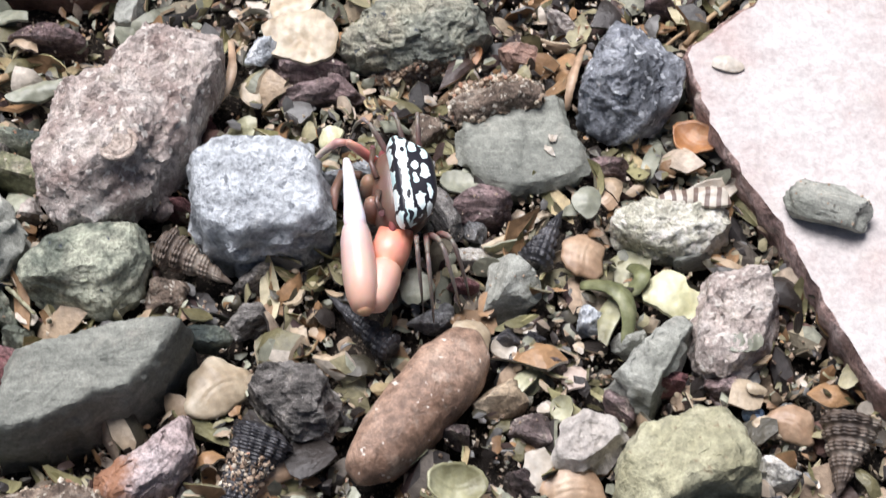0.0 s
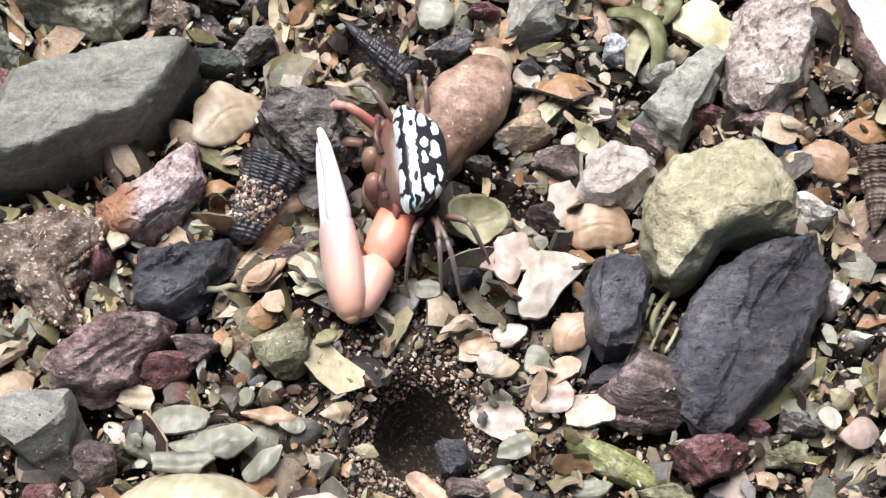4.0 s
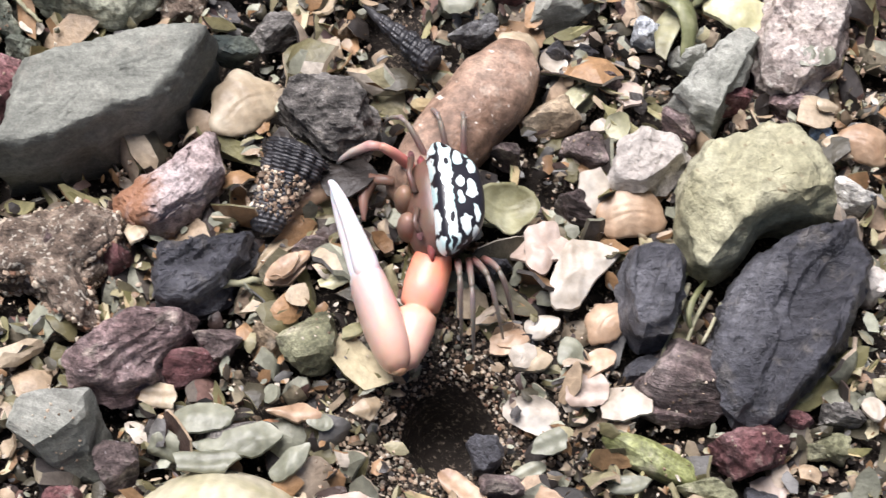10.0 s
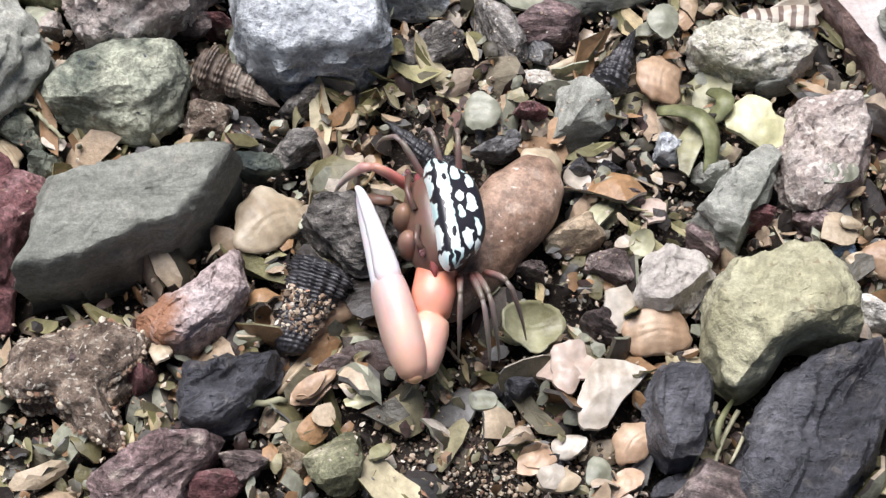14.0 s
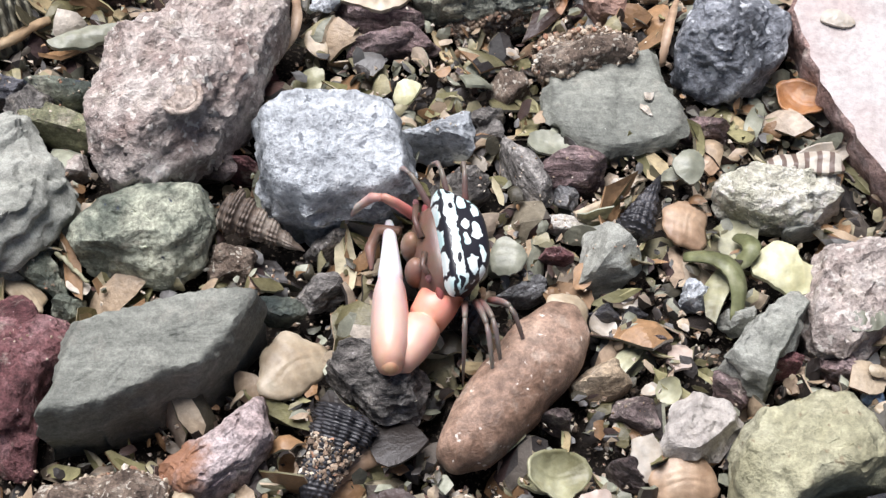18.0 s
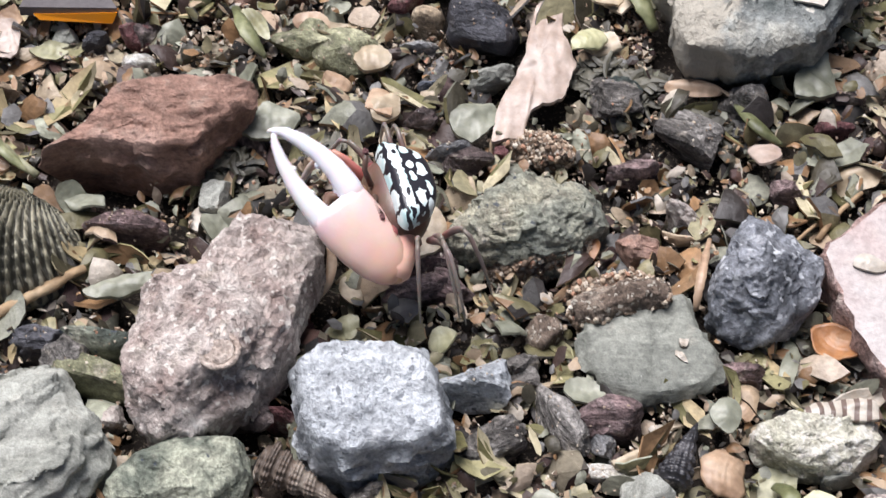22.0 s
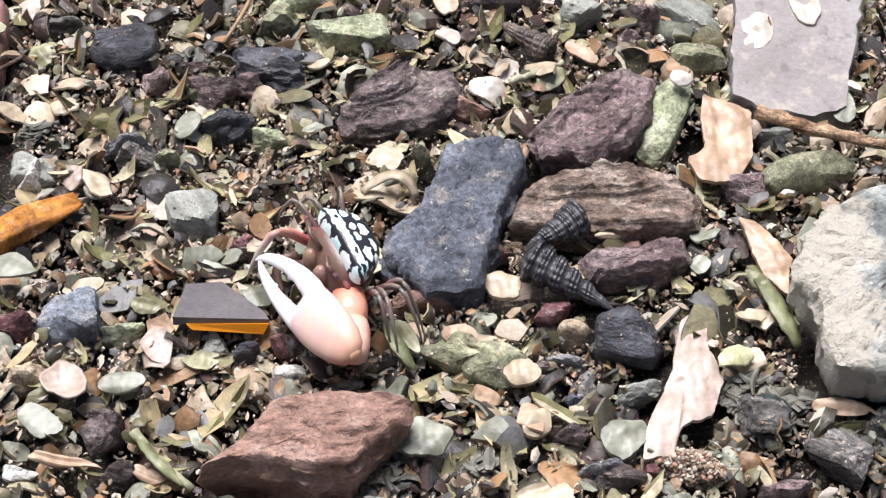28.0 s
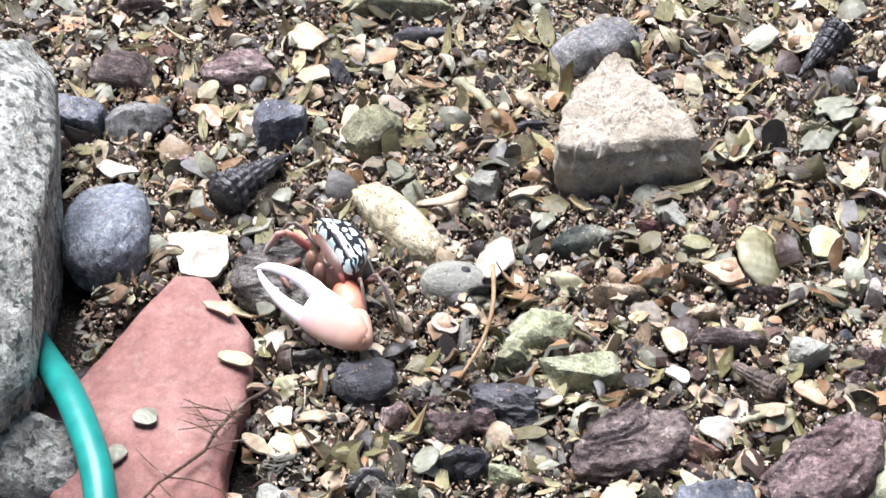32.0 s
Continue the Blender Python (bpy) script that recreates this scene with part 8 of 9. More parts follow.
# ---- the fiddler crab ----
def crab_mats():
    m, nt, b = surface("crab_carapace", 0.35, 0.5)
    co = nt.nodes.new("ShaderNodeTexCoord").outputs["Object"]

    def calc(op, a, c, d=0.0):
        node = nt.nodes.new("ShaderNodeMath")
        node.operation = op
        for k, value in enumerate((a, c, d)):
            if isinstance(value, (int, float)):
                node.inputs[k].default_value = value
            else:
                nt.links.new(value, node.inputs[k])
        return node.outputs[0]

    # pale marks, alike on both halves: a row along the front rim, a broad band across, ovals behind, two dark eyes in the band
    sep, wob = nt.nodes.new("ShaderNodeSeparateXYZ"), nt.nodes.new("ShaderNodeSeparateXYZ")
    nt.links.new(co, sep.inputs[0])
    nt.links.new(tex(nt, "ShaderNodeTexNoise", co, 520, 2, 0.5).outputs["Color"], wob.inputs[0])
    ahead = calc("MULTIPLY_ADD", sep.outputs["X"], 1 / 0.0038, 0.1)
    ahead = calc("MULTIPLY_ADD", calc("SUBTRACT", wob.outputs["X"], 0.5), 0.5, ahead)
    aside = calc("MULTIPLY", calc("ABSOLUTE", sep.outputs["Y"], 0.0), 1 / 0.0088)
    aside = calc("MULTIPLY_ADD", calc("SUBTRACT", wob.outputs["Y"], 0.5), 0.24, aside)

    def oval(x, y, rx, ry):
        dx, dy = calc("MULTIPLY", calc("SUBTRACT", ahead, x), 1 / rx), calc("MULTIPLY", calc("SUBTRACT", aside, y), 1 / ry)
        return calc("ADD", calc("MULTIPLY", dx, dx), calc("MULTIPLY", dy, dy))

    near = None
    for mark in ((0.82, 0.0, 0.19, 0.2), (0.8, 0.45, 0.17, 0.2), (0.7, 0.84, 0.19, 0.15), (0.25, 0.0, 0.19, 0.36), (0.24, 0.42, 0.25, 0.32), (0.24, 0.74, 0.21, 0.24), (-0.25, 0.12, 0.17, 0.11), (-0.25, 0.58, 0.2, 0.15), (-0.22, 0.88, 0.17, 0.1), (-0.66, 0.06, 0.14, 0.13), (-0.68, 0.4, 0.15, 0.14), (-0.62, 0.72, 0.15, 0.13)):
        d2 = oval(*mark)
        near = d2 if near is None else calc("MINIMUM", near, d2)
    for eye in ((0.22, 0.48, 0.1, 0.06), (0.26, 0.84, 0.1, 0.06)):
        near = calc("MAXIMUM", near, calc("SUBTRACT", 2.0, oval(*eye)))
    mask = ramp(nt, near, [(0.8, (1, 1, 1)), (1.0, (0, 0, 0))])
    pale = tex(nt, "ShaderNodeTexNoise", co, 300, 3, 0.5)
    light = ramp(nt, pale.outputs["Fac"], [(0.35, (0.48, 0.68, 0.67)), (0.6, (0.76, 0.83, 0.81))])
    col = mixed(nt, mask, (0.014, 0.013, 0.018), light)
    nt.links.new(col, b.inputs["Base Color"])
    bumped(nt, b, pale.outputs["Fac"], 0.15, 0.0005)
    M["carapace"] = m

    def grown(name, stops, axis, lo, hi, grain, rough=0.38):
        """Colour that runs along one axis of the limb, with fine warts."""
        m, nt, b = surface(name, rough, 0.5)
        co = nt.nodes.new("ShaderNodeTexCoord").outputs["Object"]
        sep = nt.nodes.new("ShaderNodeSeparateXYZ")
        nt.links.new(co, sep.inputs[0])
        soft = tex(nt, "ShaderNodeTexNoise", co, 260, 4, 0.6)
        rng = nt.nodes.new("ShaderNodeMapRange")
        rng.inputs["From Min"].default_value, rng.inputs["From Max"].default_value = lo, hi
        nt.links.new(sep.outputs[axis], rng.inputs["Value"])
        col = ramp(nt, rng.outputs["Result"], stops)
        col = mixed(nt, 0.35, col, soft.outputs["Color"], "SOFT_LIGHT")
        nt.links.new(col, b.inputs["Base Color"])
        b.inputs["Subsurface Weight"].default_value = 0.25
        b.inputs["Subsurface Radius"].default_value = (0.003, 0.0012, 0.0008)
        wart = tex(nt, "ShaderNodeTexVoronoi", co, grain)
        bumped(nt, b, wart.outputs["Distance"], 0.07, 0.0003)
        return m

    M["claw"] = grown("crab_claw", [(0.0, (0.62, 0.35, 0.26)), (0.12, (0.66, 0.42, 0.34)), (0.32, (0.67, 0.47, 0.41)), (0.45, (0.69, 0.52, 0.49)), (0.49, (0.72, 0.69, 0.71))], "X", 0.0, 0.0292, 1500)
    M["arm"] = grown("crab_arm", [(0.0, (0.68, 0.42, 0.33)), (0.3, (0.7, 0.38, 0.28)), (0.36, (0.7, 0.33, 0.23)), (0.75, (0.7, 0.25, 0.16)), (1.0, (0.55, 0.13, 0.09))], "X", 0.0, 0.017, 1500)
    M["crabfront"] = grown("crab_front", [(0.0, (0.07, 0.04, 0.033)), (0.5, (0.12, 0.068, 0.052)), (1.0, (0.2, 0.115, 0.085))], "X", -0.004, 0.01, 900)
    M["mouth"] = grown("crab_mouth", [(0.0, (0.12, 0.065, 0.05)), (1.0, (0.25, 0.15, 0.105))], "Z", 0.006, 0.013, 1100)
    M["brow"] = grown("crab_brow", [(0.0, (0.2, 0.05, 0.05)), (1.0, (0.3, 0.1, 0.085))], "Y", -0.008, 0.008, 900)
    M["joint"] = grown("crab_joint", [(0.0, (0.52, 0.29, 0.18)), (1.0, (0.62, 0.37, 0.26))], "X", -0.002, 0.002, 900)
    M["legred"] = grown("crab_front_leg", [(0.0, (0.45, 0.12, 0.1)), (0.4, (0.5, 0.2, 0.16)), (0.75, (0.4, 0.24, 0.2)), (1.0, (0.55, 0.5, 0.45))], "X", 0.0, 0.011, 1200, 0.4)
    M["leg"] = grown("crab_leg", [(0.0, (0.3, 0.13, 0.1)), (0.2, (0.2, 0.13, 0.11)), (0.5, (0.16, 0.125, 0.11)), (0.75, (0.24, 0.2, 0.17)), (1.0, (0.3, 0.26, 0.22))], "X", 0.0, 0.013, 1200, 0.4)


crab_mats()


def loft(sections, n=20, power=2.3):
    """A limb along x: sections of (x, y, z, half width in y, half height in z), closed at both ends."""
    V, f = [], []
    for x, y, z, ry, rz in sections:
        for i in range(n):
            a = i / n * 2 * math.pi
            c, s = math.cos(a), math.sin(a)
            k = (abs(c) ** power + abs(s) ** power) ** (-1 / power)
            V.append((x, y + ry * c * k, z + rz * s * k))
    m = len(sections)
    for j in range(m - 1):
        f += [(j * n + i, j * n + (i + 1) % n, (j + 1) * n + (i + 1) % n, (j + 1) * n + i) for i in range(n)]
    f += [tuple(range(n - 1, -1, -1)), tuple((m - 1) * n + i for i in range(n))]
    return V, f


def part(name, shape, mat, parent, label=""):
    ob = new(name, mesh_of(name, *shape, M[mat]))
    ob.parent = parent
    if label:
        ob["label"] = label
    return ob


crab = tagged(new("fiddler_crab"), "fiddler crab, black-and-white patterned shell, one huge peach claw", "crab")
BODY_Z = 0.0105
d, ff = ball(5)
# carapace: broad in front, narrowed behind, domed, a sharp rim
v = d.copy()
v = v * (np.abs(v) ** 4.4).sum(1)[:, None] ** (-1 / 4.4)
taper = 0.78 + 0.22 * np.clip(v[:, 0], -1, 1)
shape = np.stack([v[:, 0] * 0.0036 * (1 - 0.06 * v[:, 1] ** 2), v[:, 1] * 0.0094 * taper, v[:, 2] * 0.004 * (1 - 0.25 * v[:, 1] ** 2) * np.where(v[:, 2] < 0, 0.35, 1)], 1)
tilt = np.array(Euler((0, radians(-16), 0)).to_matrix())
part("carapace", (shape @ tilt.T + (-0.0004, 0, BODY_Z + 0.0025), ff), "carapace", crab, "black shell with wavy pale turquoise-white marks")
v = d * (np.abs(d) ** 2.6).sum(1)[:, None] ** (-1 / 2.6)
under = np.stack([v[:, 0] * 0.005, v[:, 1] * 0.0084 * (0.84 + 0.16 * v[:, 0]), v[:, 2] * 0.0052], 1)
part("body", (under @ tilt.T + (0.0014, 0, BODY_Z - 0.0008), ff), "crabfront", crab, "reddish-brown front and underside")
STALKS = []
for s in (-1, 1):
    reach = 0.0054 if s < 0 else 0.0036
    stalk = part("eye_stalk", tube([(0, 0, 0), (0.0006, 0.55 * reach * s, 0.0002), (0, reach * s, -0.0003)], [0.0005, 0.00042, 0.0005], 8), "crabfront", crab, "thin dark eye stalk")
    stalk.location = (0.005, 0.0012 * s, BODY_Z + 0.0038)
    dd, f3 = ball(2)
    eye = part("eye", (dd * (0.0005, 0.0008, 0.0005) + (0, (reach + 0.0004) * s, -0.0003), f3), "maroon", stalk)
    STALKS.append(stalk)

# mouth plates and the red brow under the front rim
for s in (-1, 1):
    dd, f3 = ball(3)
    part("mouth_plate", (dd * (0.0016, 0.0019, 0.0034) + (0.0064, 0.0021 * s, BODY_Z - 0.0006), f3), "mouth", crab, "tan mouth plate")
part("brow", tube([(0.0036, y * 0.001, BODY_Z + 0.0034 - 0.00004 * y * y) for y in range(-8, 9)], [0.0002] + [0.0006] * 15 + [0.0002], 8), "brow", crab, "dark red rim under the eyes")

# the large claw: origin at its wrist, x to the tips, z across its broad face
palm = [(-0.0006, 0, 0.0002, 0.0011, 0.0014), (0.0006, 0, 0.0002, 0.002, 0.0028), (0.003, 0, 0.0001, 0.0026, 0.0040), (0.0065, 0, 0, 0.0028, 0.0048), (0.01, 0, -0.0001, 0.0027, 0.0051), (0.0128, 0, -0.0001, 0.0025, 0.0050), (0.0141, 0, -0.0001, 0.0022, 0.0048), (0.0146, 0, -0.0002, 0.0015, 0.0040)]
large_claw = part("large_claw", loft(palm, 28), "claw", crab, "huge peach-coloured claw with white finger tips")
dd, f3 = ball(3)
part("wrist_joint", (dd * (0.0011, 0.0013, 0.0015) + (-0.0001, 0, 0.0003), f3), "joint", large_claw, "yellowish-tan wrist joint")
low = [(0.0105, 0, -0.0027, 0.0018, 0.0022), (0.014, 0, -0.0030, 0.0017, 0.0020), (0.0175, 0, -0.0031, 0.0014, 0.0016), (0.021, 0, -0.0029, 0.0011, 0.0013), (0.0245, 0, -0.0022, 0.0009, 0.0010), (0.0272, 0, -0.0013, 0.0006, 0.0007), (0.0286, 0, -0.0004, 0.0003, 0.0005), (0.0289, 0, -0.0001, 0.0002, 0.0002)]
part("fixed_finger", loft(low, 18), "claw", large_claw, "white lower finger")
up = [(0.0122, 0, 0.0026, 0.0013, 0.0016), (0.0134, 0, 0.0028, 0.0018, 0.0020), (0.0152, 0, 0.0031, 0.0018, 0.0020), (0.0185, 0, 0.0033, 0.0014, 0.0017), (0.022, 0, 0.0029, 0.0011, 0.0014), (0.0255, 0, 0.0019, 0.0009, 0.0012), (0.028, 0, 0.0007, 0.0006, 0.0009), (0.0291, 0, -0.0004, 0.0004, 0.0006), (0.0294, 0, -0.0008, 0.0002, 0.0003)]
part("moving_finger", loft(up, 18), "claw", large_claw, "white hooked upper finger")
dd, f3 = ball(2)
for x, z in ((0.0158, 0.0014), (0.0178, -0.0018), (0.0205, 0.0016), (0.0224, -0.0016)):
    part("tooth", (dd * (0.0006, 0.0005, 0.0005) + (x, 0, z), f3), "claw", large_claw)
# its arm: origin at the wrist, x towards the shoulder
arm = [(-0.0028, 0, 0, 0.001, 0.0012), (-0.0018, 0, 0, 0.0021, 0.0023), (0.0006, 0, 0, 0.0027, 0.0029), (0.0036, 0, 0, 0.003, 0.0032), (0.0052, 0, 0, 0.0028, 0.003), (0.0057, 0, 0, 0.002, 0.0022), (0.0061, 0, 0, 0.002, 0.0022), (0.0066, 0, 0, 0.0028, 0.0031), (0.0095, 0, 0, 0.0031, 0.0033), (0.013, 0, 0, 0.0029, 0.003), (0.0155, 0, 0, 0.0022, 0.0024), (0.0175, 0, 0, 0.0014, 0.0016)]
claw_arm = part("claw_arm", loft(arm, 22), "arm", crab, "orange-red jointed arm of the large claw")
# the small claw, folded before the mouth
small = part("small_claw", tube([(0.0075, -0.006, 0.008), (0.0105, -0.0075, 0.0065), (0.0122, -0.005, 0.0055), (0.0125, -0.0012, 0.0062)], [0.0007, 0.001, 0.0009, 0.0003], 10), "crabfront", crab, "tiny folded claw")

# eight walking legs: origin at the hip, x outwards, the knee high
LEGS = []
for s in (-1, 1):
    for k, (ahead, turn) in enumerate(((0.0042, 70), (0.002, 30), (-0.0005, 10), (-0.0025, -6)) if s < 0 else ((0.0, 10), (-0.0016, -4), (-0.0022, -9), (-0.0036, -30))):
        size = ((0.58, 0.6, 0.55, 0.5) if s < 0 else (0.48, 0.6, 0.54, 0.45))[k]
        fat = 1.5 if s < 0 and k == 0 else 1.0
        thigh = [(0, 0, 0, 0.0005, 0.0007), (0.003 * size, 0, 0.0014, 0.0005, 0.00085), (0.007 * size, 0, 0.0032, 0.00045, 0.0008), (0.0105 * size, 0, 0.0042, 0.0004, 0.0006), (0.0115 * size, 0, 0.004, 0.0003, 0.00035)]
        leg = part("walking_leg", loft([(a, b, c, d * fat, e * fat) for a, b, c, d, e in thigh], 12), "legred" if fat > 1 else "leg", crab, "curved red front leg with a pale tip" if fat > 1 else "reddish-brown banded walking leg")
        shin = tube([(0.011 * size, 0, 0.0042), (0.0135 * size, 0, 0.0034), (0.0165 * size, 0, -0.001), (0.018 * size, 0, -0.0045), (0.0188 * size, 0, -0.0085)], [0.0003, 0.0004, 0.00033, 0.00023, 0.0001] if fat == 1 else [0.0006, 0.00075, 0.0006, 0.0004, 0.00015], 9)
        part("lower_leg", shin, "legred" if fat > 1 else "leg", leg)
        LEGS.append((leg, s, k, Vector((ahead, 0.0072 * s, BODY_Z - 0.0022)), turn))


def motions():
    # where the crab stands: seconds, place, height above the sand, heading and, while it climbs, how far its claw side is raised
    stand = [
        (0, -0.0052, -0.0358, 0.0030, 189.5),
        (1, -0.0032, -0.0562, 0.0030, 191.4),
        (2, -0.0054, -0.0691, 0.0010, 187.5),
        (3, -0.0058, -0.0761, 0.0000, 185.8),
        (3.5, -0.0061, -0.0762, 0.0000, 186.4),
        (5.5, -0.0044, -0.0871, 0.0010, 188.8),
        (6, -0.0044, -0.0862, 0.0000, 186.4),
        (9, -0.0045, -0.0859, 0.0000, 187.6),
        (10, -0.0046, -0.0859, 0.0000, 187.1),
        (10.4, -0.0052, -0.0809, 0.0024, 186.5),
        (10.5, -0.0053, -0.0797, 0.0030, 186.4),
        (10.6, -0.0056, -0.0778, 0.0032, 186.7),
        (10.8, -0.0061, -0.0739, 0.0036, 187.4),
        (11, -0.0066, -0.0701, 0.0040, 188.1),
        (12, -0.0083, -0.0711, 0.0050, 190.4),
        (13.5, -0.0087, -0.0717, 0.0050, 190.2),
        (15.5, -0.0081, -0.0739, 0.0050, 190.0),
        (15.9, -0.0080, -0.0687, 0.0050, 190.5),
        (16, -0.0080, -0.0674, 0.0050, 190.6),
        (16.1, -0.0084, -0.0653, 0.0048, 190.6),
        (16.3, -0.0093, -0.0610, 0.0044, 190.5),
        (16.5, -0.0101, -0.0568, 0.0040, 190.4),
        (17, -0.0119, -0.0535, 0.0030, 190.6),
        (18, -0.0116, -0.0525, 0.0030, 189.8),
        (18.6, -0.0114, -0.0520, 0.0030, 189.7),
        (18.8, -0.0128, -0.0450, 0.0065, 189.1),
        (19, -0.0141, -0.0380, 0.0100, 188.4),
        (19.2, -0.0151, -0.0327, 0.0108, 192.2, 8),
        (19.4, -0.0159, -0.0280, 0.0116, 196.1, 20),
        (19.5, -0.0163, -0.0253, 0.0120, 198.0, 24),
        (19.7, -0.0169, -0.0257, 0.0120, 199.1, 28),
        (20, -0.0185, -0.0247, 0.0120, 200.7, 28),
        (21.5, -0.0186, -0.0241, 0.0120, 198.8, 28),
        (21.7, -0.0213, -0.0169, 0.0120, 198.0, 20),
        (21.9, -0.0239, -0.0097, 0.0120, 197.2, 11),
        (22, -0.0251, -0.0065, 0.0120, 196.8, 8),
        (22.1, -0.0259, -0.0046, 0.0114, 197.0, 6),
        (22.3, -0.0275, -0.0011, 0.0102, 197.4),
        (22.5, -0.0285, 0.0011, 0.0090, 197.8),
        (23, -0.0290, 0.0018, 0.0080, 199.3),
        (24.5, -0.0306, 0.0035, 0.0080, 198.6),
        (26.5, -0.0425, 0.0311, 0.0090, 207.9),
        (27, -0.0482, 0.0371, 0.0070, 209.7),
        (27.5, -0.0604, 0.0504, 0.0040, 208.3),
        (28, -0.0626, 0.0532, 0.0030, 207.6),
        (28.5, -0.0640, 0.0582, 0.0020, 206.6),
        (29, -0.0762, 0.0791, 0.0020, 207.0),
        (29.5, -0.0794, 0.0803, 0.0020, 206.3),
        (30, -0.0815, 0.0849, 0.0020, 205.7),
        (30.5, -0.0987, 0.1134, 0.0020, 206.9),
        (31, -0.1106, 0.1268, 0.0030, 207.6),
        (31.5, -0.1156, 0.1338, 0.0030, 209.5),
        (32, -0.1170, 0.1380, 0.0030, 212.6)]
    # its large claw: seconds, wrist, way and rise of the claw, lean of its broad face
    wave = [
        (0, (-0.0115, -0.0580, 0.0150), 98.9, -3.0, 10),
        (1, (-0.0102, -0.0761, 0.0150), 102.8, -11.8, 10),
        (2, (-0.0126, -0.0916, 0.0095), 106.4, 4.2, 10),
        (3, (-0.0156, -0.0989, 0.0085), 97.5, 3.9, 5),
        (3.5, (-0.0157, -0.0989, 0.0085), 97.5, 3.9, 5),
        (5.5, (-0.0094, -0.1087, 0.0095), 117.5, 21.5, 55),
        (6, (-0.0115, -0.1094, 0.0085), 109.6, 3.9, 8),
        (9, (-0.0117, -0.1091, 0.0085), 110.5, 3.9, 8),
        (10, (-0.0116, -0.1091, 0.0085), 110.6, 4.0, 8),
        (10.4, (-0.0102, -0.1009, 0.0095), 148.5, 45.6, 58),
        (10.5, (-0.0079, -0.0993, 0.0115), 148.6, 22.6, 58),
        (10.6, (-0.0069, -0.0968, 0.0115), 152.4, 32.9, 58),
        (10.8, (-0.0098, -0.0902, 0.0130), 120.0, 25.7, 60),
        (11, (-0.0117, -0.0927, 0.0125), 112.5, 3.9, 12),
        (12, (-0.0130, -0.0936, 0.0135), 108.3, 4.1, 8),
        (13.5, (-0.0135, -0.0938, 0.0135), 107.0, 4.1, 8),
        (15.5, (-0.0133, -0.0961, 0.0135), 107.7, 4.2, 8),
        (15.9, (-0.0113, -0.0879, 0.0135), 144.0, 43.1, 45),
        (16, (-0.0070, -0.0857, 0.0135), 149.3, 21.5, 58),
        (16.1, (-0.0082, -0.0841, 0.0135), 145.5, 18.5, 58),
        (16.3, (-0.0145, -0.0774, 0.0150), 115.3, 27.4, 60),
        (16.5, (-0.0155, -0.0754, 0.0160), 111.0, -15.4, 45),
        (17, (-0.0193, -0.0714, 0.0150), 102.6, -21.6, 15),
        (18, (-0.0208, -0.0715, 0.0150), 92.2, -17.7, 8),
        (18.6, (-0.0203, -0.0713, 0.0150), 93.6, -18.8, 10),
        (18.8, (-0.0209, -0.0634, 0.0170), 89.8, -13.0, 25),
        (19, (-0.0215, -0.0577, 0.0220), 112.1, 3.1, 50),
        (19.2, (-0.0155, -0.0472, 0.0225), 137.4, 46.3, 60),
        (19.4, (-0.0206, -0.0384, 0.0235), 119.5, -11.8, 50),
        (19.5, (-0.0233, -0.0394, 0.0240), 107.6, -22.1, 35),
        (19.7, (-0.0231, -0.0384, 0.0240), 109.6, -23.6, 38),
        (20, (-0.0240, -0.0379, 0.0240), 109.4, -23.1, 35),
        (21.5, (-0.0242, -0.0375, 0.0240), 108.2, -27.1, 35),
        (21.7, (-0.0293, -0.0272, 0.0230), 111.7, -23.4, 40),
        (21.9, (-0.0261, -0.0198, 0.0220), 126.5, -5.9, 55),
        (22, (-0.0268, -0.0179, 0.0205), 134.9, 24.2, 60),
        (22.1, (-0.0261, -0.0174, 0.0205), 139.2, 38.8, 60),
        (22.3, (-0.0323, -0.0168, 0.0208), 107.2, -20.6, 50),
        (22.5, (-0.0323, -0.0187, 0.0210), 113.2, -17.5, 45),
        (23, (-0.0319, -0.0190, 0.0200), 112.7, -10.3, 45),
        (24.5, (-0.0319, -0.0181, 0.0200), 117.0, -8.4, 45),
        (26.5, (-0.0410, 0.0104, 0.0210), 124.3, -4.5, 52),
        (27, (-0.0448, 0.0186, 0.0190), 129.4, -10.1, 52),
        (27.5, (-0.0587, 0.0290, 0.0160), 130.0, -6.0, 52),
        (28, (-0.0610, 0.0308, 0.0150), 127.5, -6.1, 50),
        (28.5, (-0.0588, 0.0393, 0.0105), 145.8, 9.0, 52),
        (29, (-0.0763, 0.0546, 0.0140), 120.7, 3.2, 45),
        (29.5, (-0.0783, 0.0562, 0.0140), 125.5, -3.6, 45),
        (30, (-0.0769, 0.0617, 0.0105), 147.9, 9.9, 52),
        (30.5, (-0.0942, 0.0900, 0.0105), 134.0, 10.5, 45),
        (31, (-0.1065, 0.1001, 0.0115), 128.1, 10.0, 42),
        (31.5, (-0.1076, 0.1110, 0.0115), 145.6, 8.9, 50),
        (32, (-0.1106, 0.1155, 0.0115), 145.5, 8.6, 52)]
    body = [(t, pose(x, y, z, roll[0] if roll else 0, 0, turn - 360)) for t, x, y, z, turn, *roll in stand]
    walk(crab, body)
    claw_rows, arm_rows = [], []
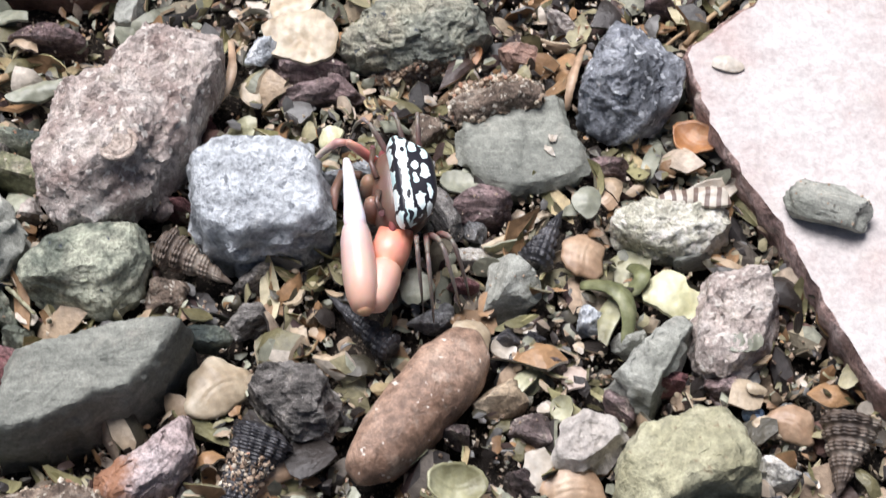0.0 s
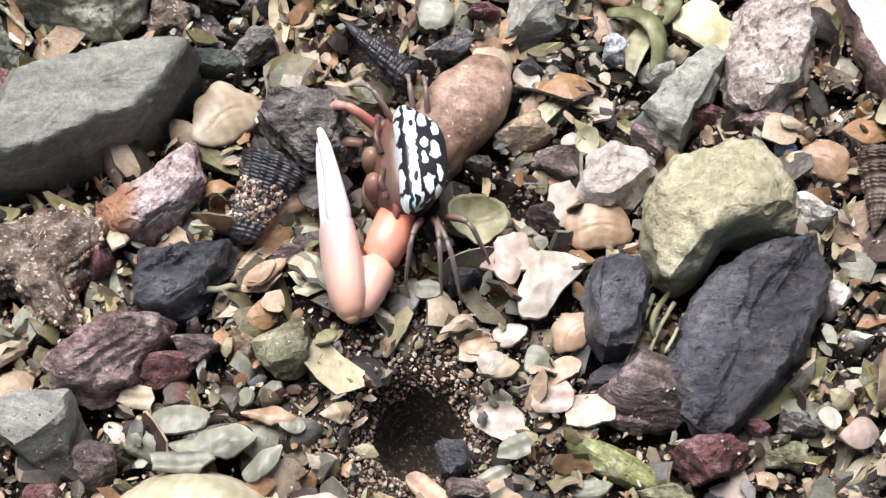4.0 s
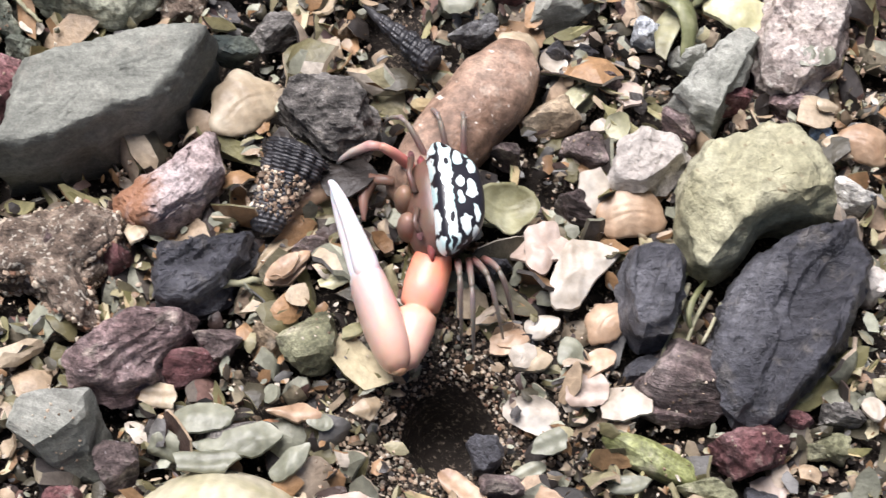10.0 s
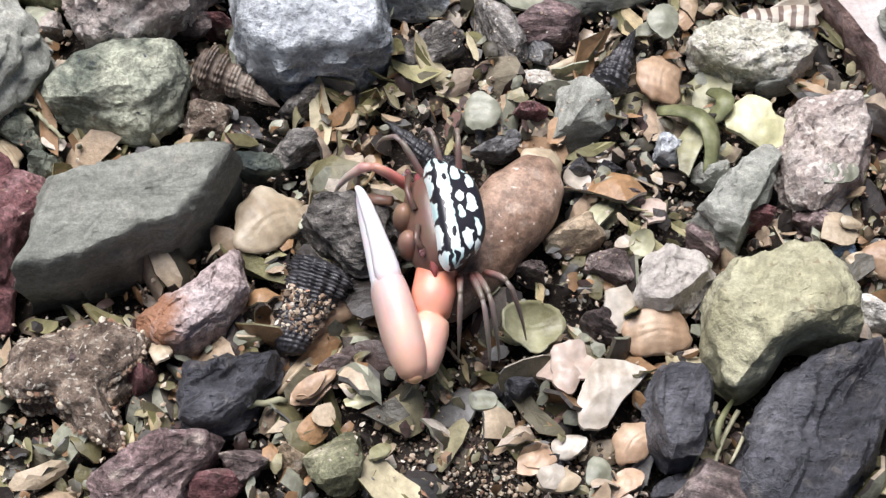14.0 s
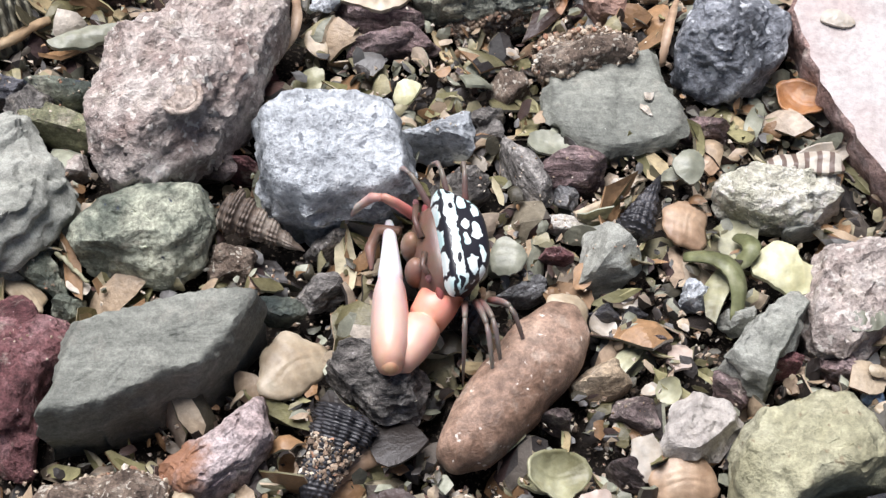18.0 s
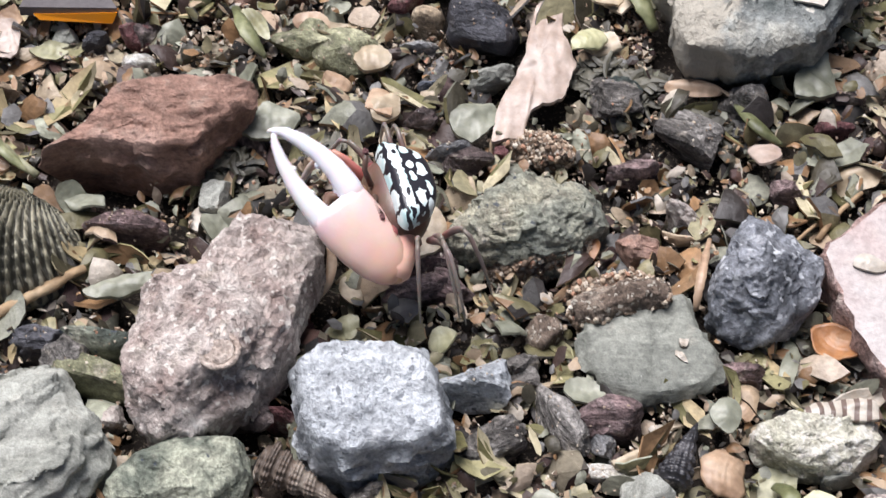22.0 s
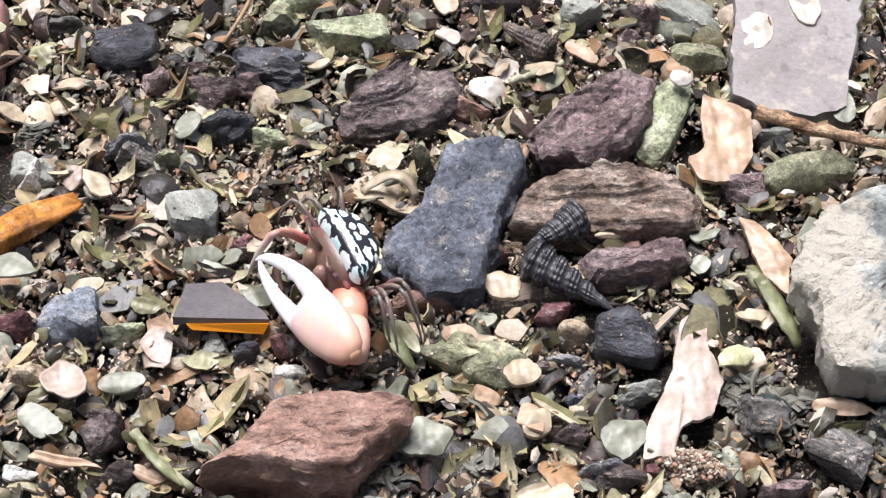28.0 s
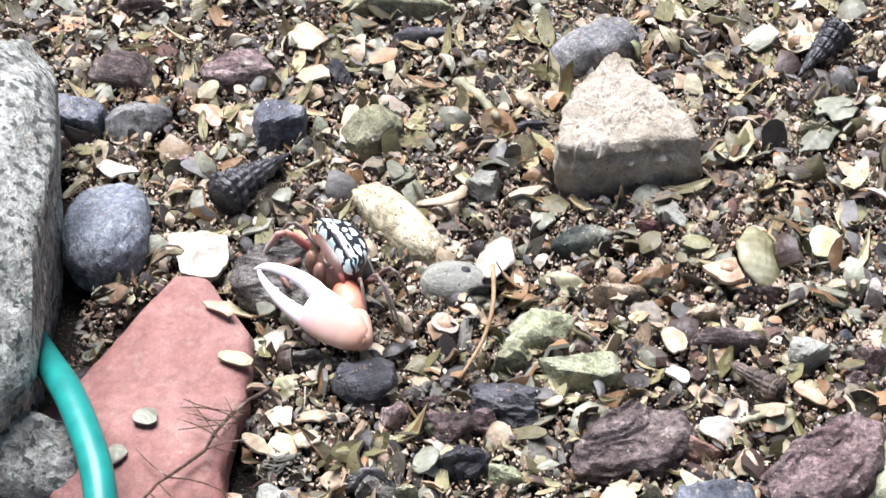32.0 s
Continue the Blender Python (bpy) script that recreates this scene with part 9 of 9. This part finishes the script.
    for (t, wrist, way, rise, lean), (_, m) in zip(wave, body):
        x = Vector((math.cos(radians(way)) * math.cos(radians(rise)), math.sin(radians(way)) * math.cos(radians(rise)), math.sin(radians(rise))))
        z = Vector((0.35 * math.sin(radians(lean)), 0.94 * math.sin(radians(lean)), math.cos(radians(lean))))
        y = z.cross(x).normalized()
        z = x.cross(y)
        at = Matrix.Translation(wrist) @ Matrix((x, y, z)).transposed().to_4x4()
        claw_rows.append((t, m.inverted() @ at))
        hinge = m.inverted() @ (Vector(wrist) + x * 0.0032 + Vector((0.0022, 0, -0.001)))
        to = (Vector((0.0028, 0.0052, BODY_Z - 0.0022)) - hinge).normalized()
        side = Vector((0, 0, 1)).cross(to).normalized()
        arm_rows.append((t, Matrix.Translation(hinge) @ Matrix((to, side, to.cross(side))).transposed().to_4x4()))
    walk(large_claw, claw_rows)
    walk(claw_arm, arm_rows)
    # one eye is raised while it climbs
    walk(STALKS[0], [(t, pose(*STALKS[0].location, up, 0, 0)) for t, up in ((0, 0), (18.8, 0), (19.5, -75), (24.5, -75), (26.5, -20), (32, -20))])
    # legs step while the crab walks
    spans = [(0, 2.6), (3.5, 5.5), (9.9, 11.2), (15.5, 17.1), (18.6, 20.0), (21.6, 23.2), (24.6, 32)]
    for leg, s, k, hip, turn in LEGS:
        rows = []
        for i in range(161):
            t = i * 0.2
            go = 1.0 if any(a <= t <= b for a, b in spans) else 0.0
            ph = t * 2 * math.pi * 0.9 + k * math.pi + (0.7 if s > 0 else 0)
            swing, lift = 11 * go * math.sin(ph), 6 * go * max(0, math.cos(ph))
            rows.append((t, Matrix.Translation(hip) @ pose(0, 0, 0, 0, 0, s * (90 - turn) + swing) @ pose(0, 0, 0, 0, -lift - 8, 0)))
        walk(leg, rows)


motions()
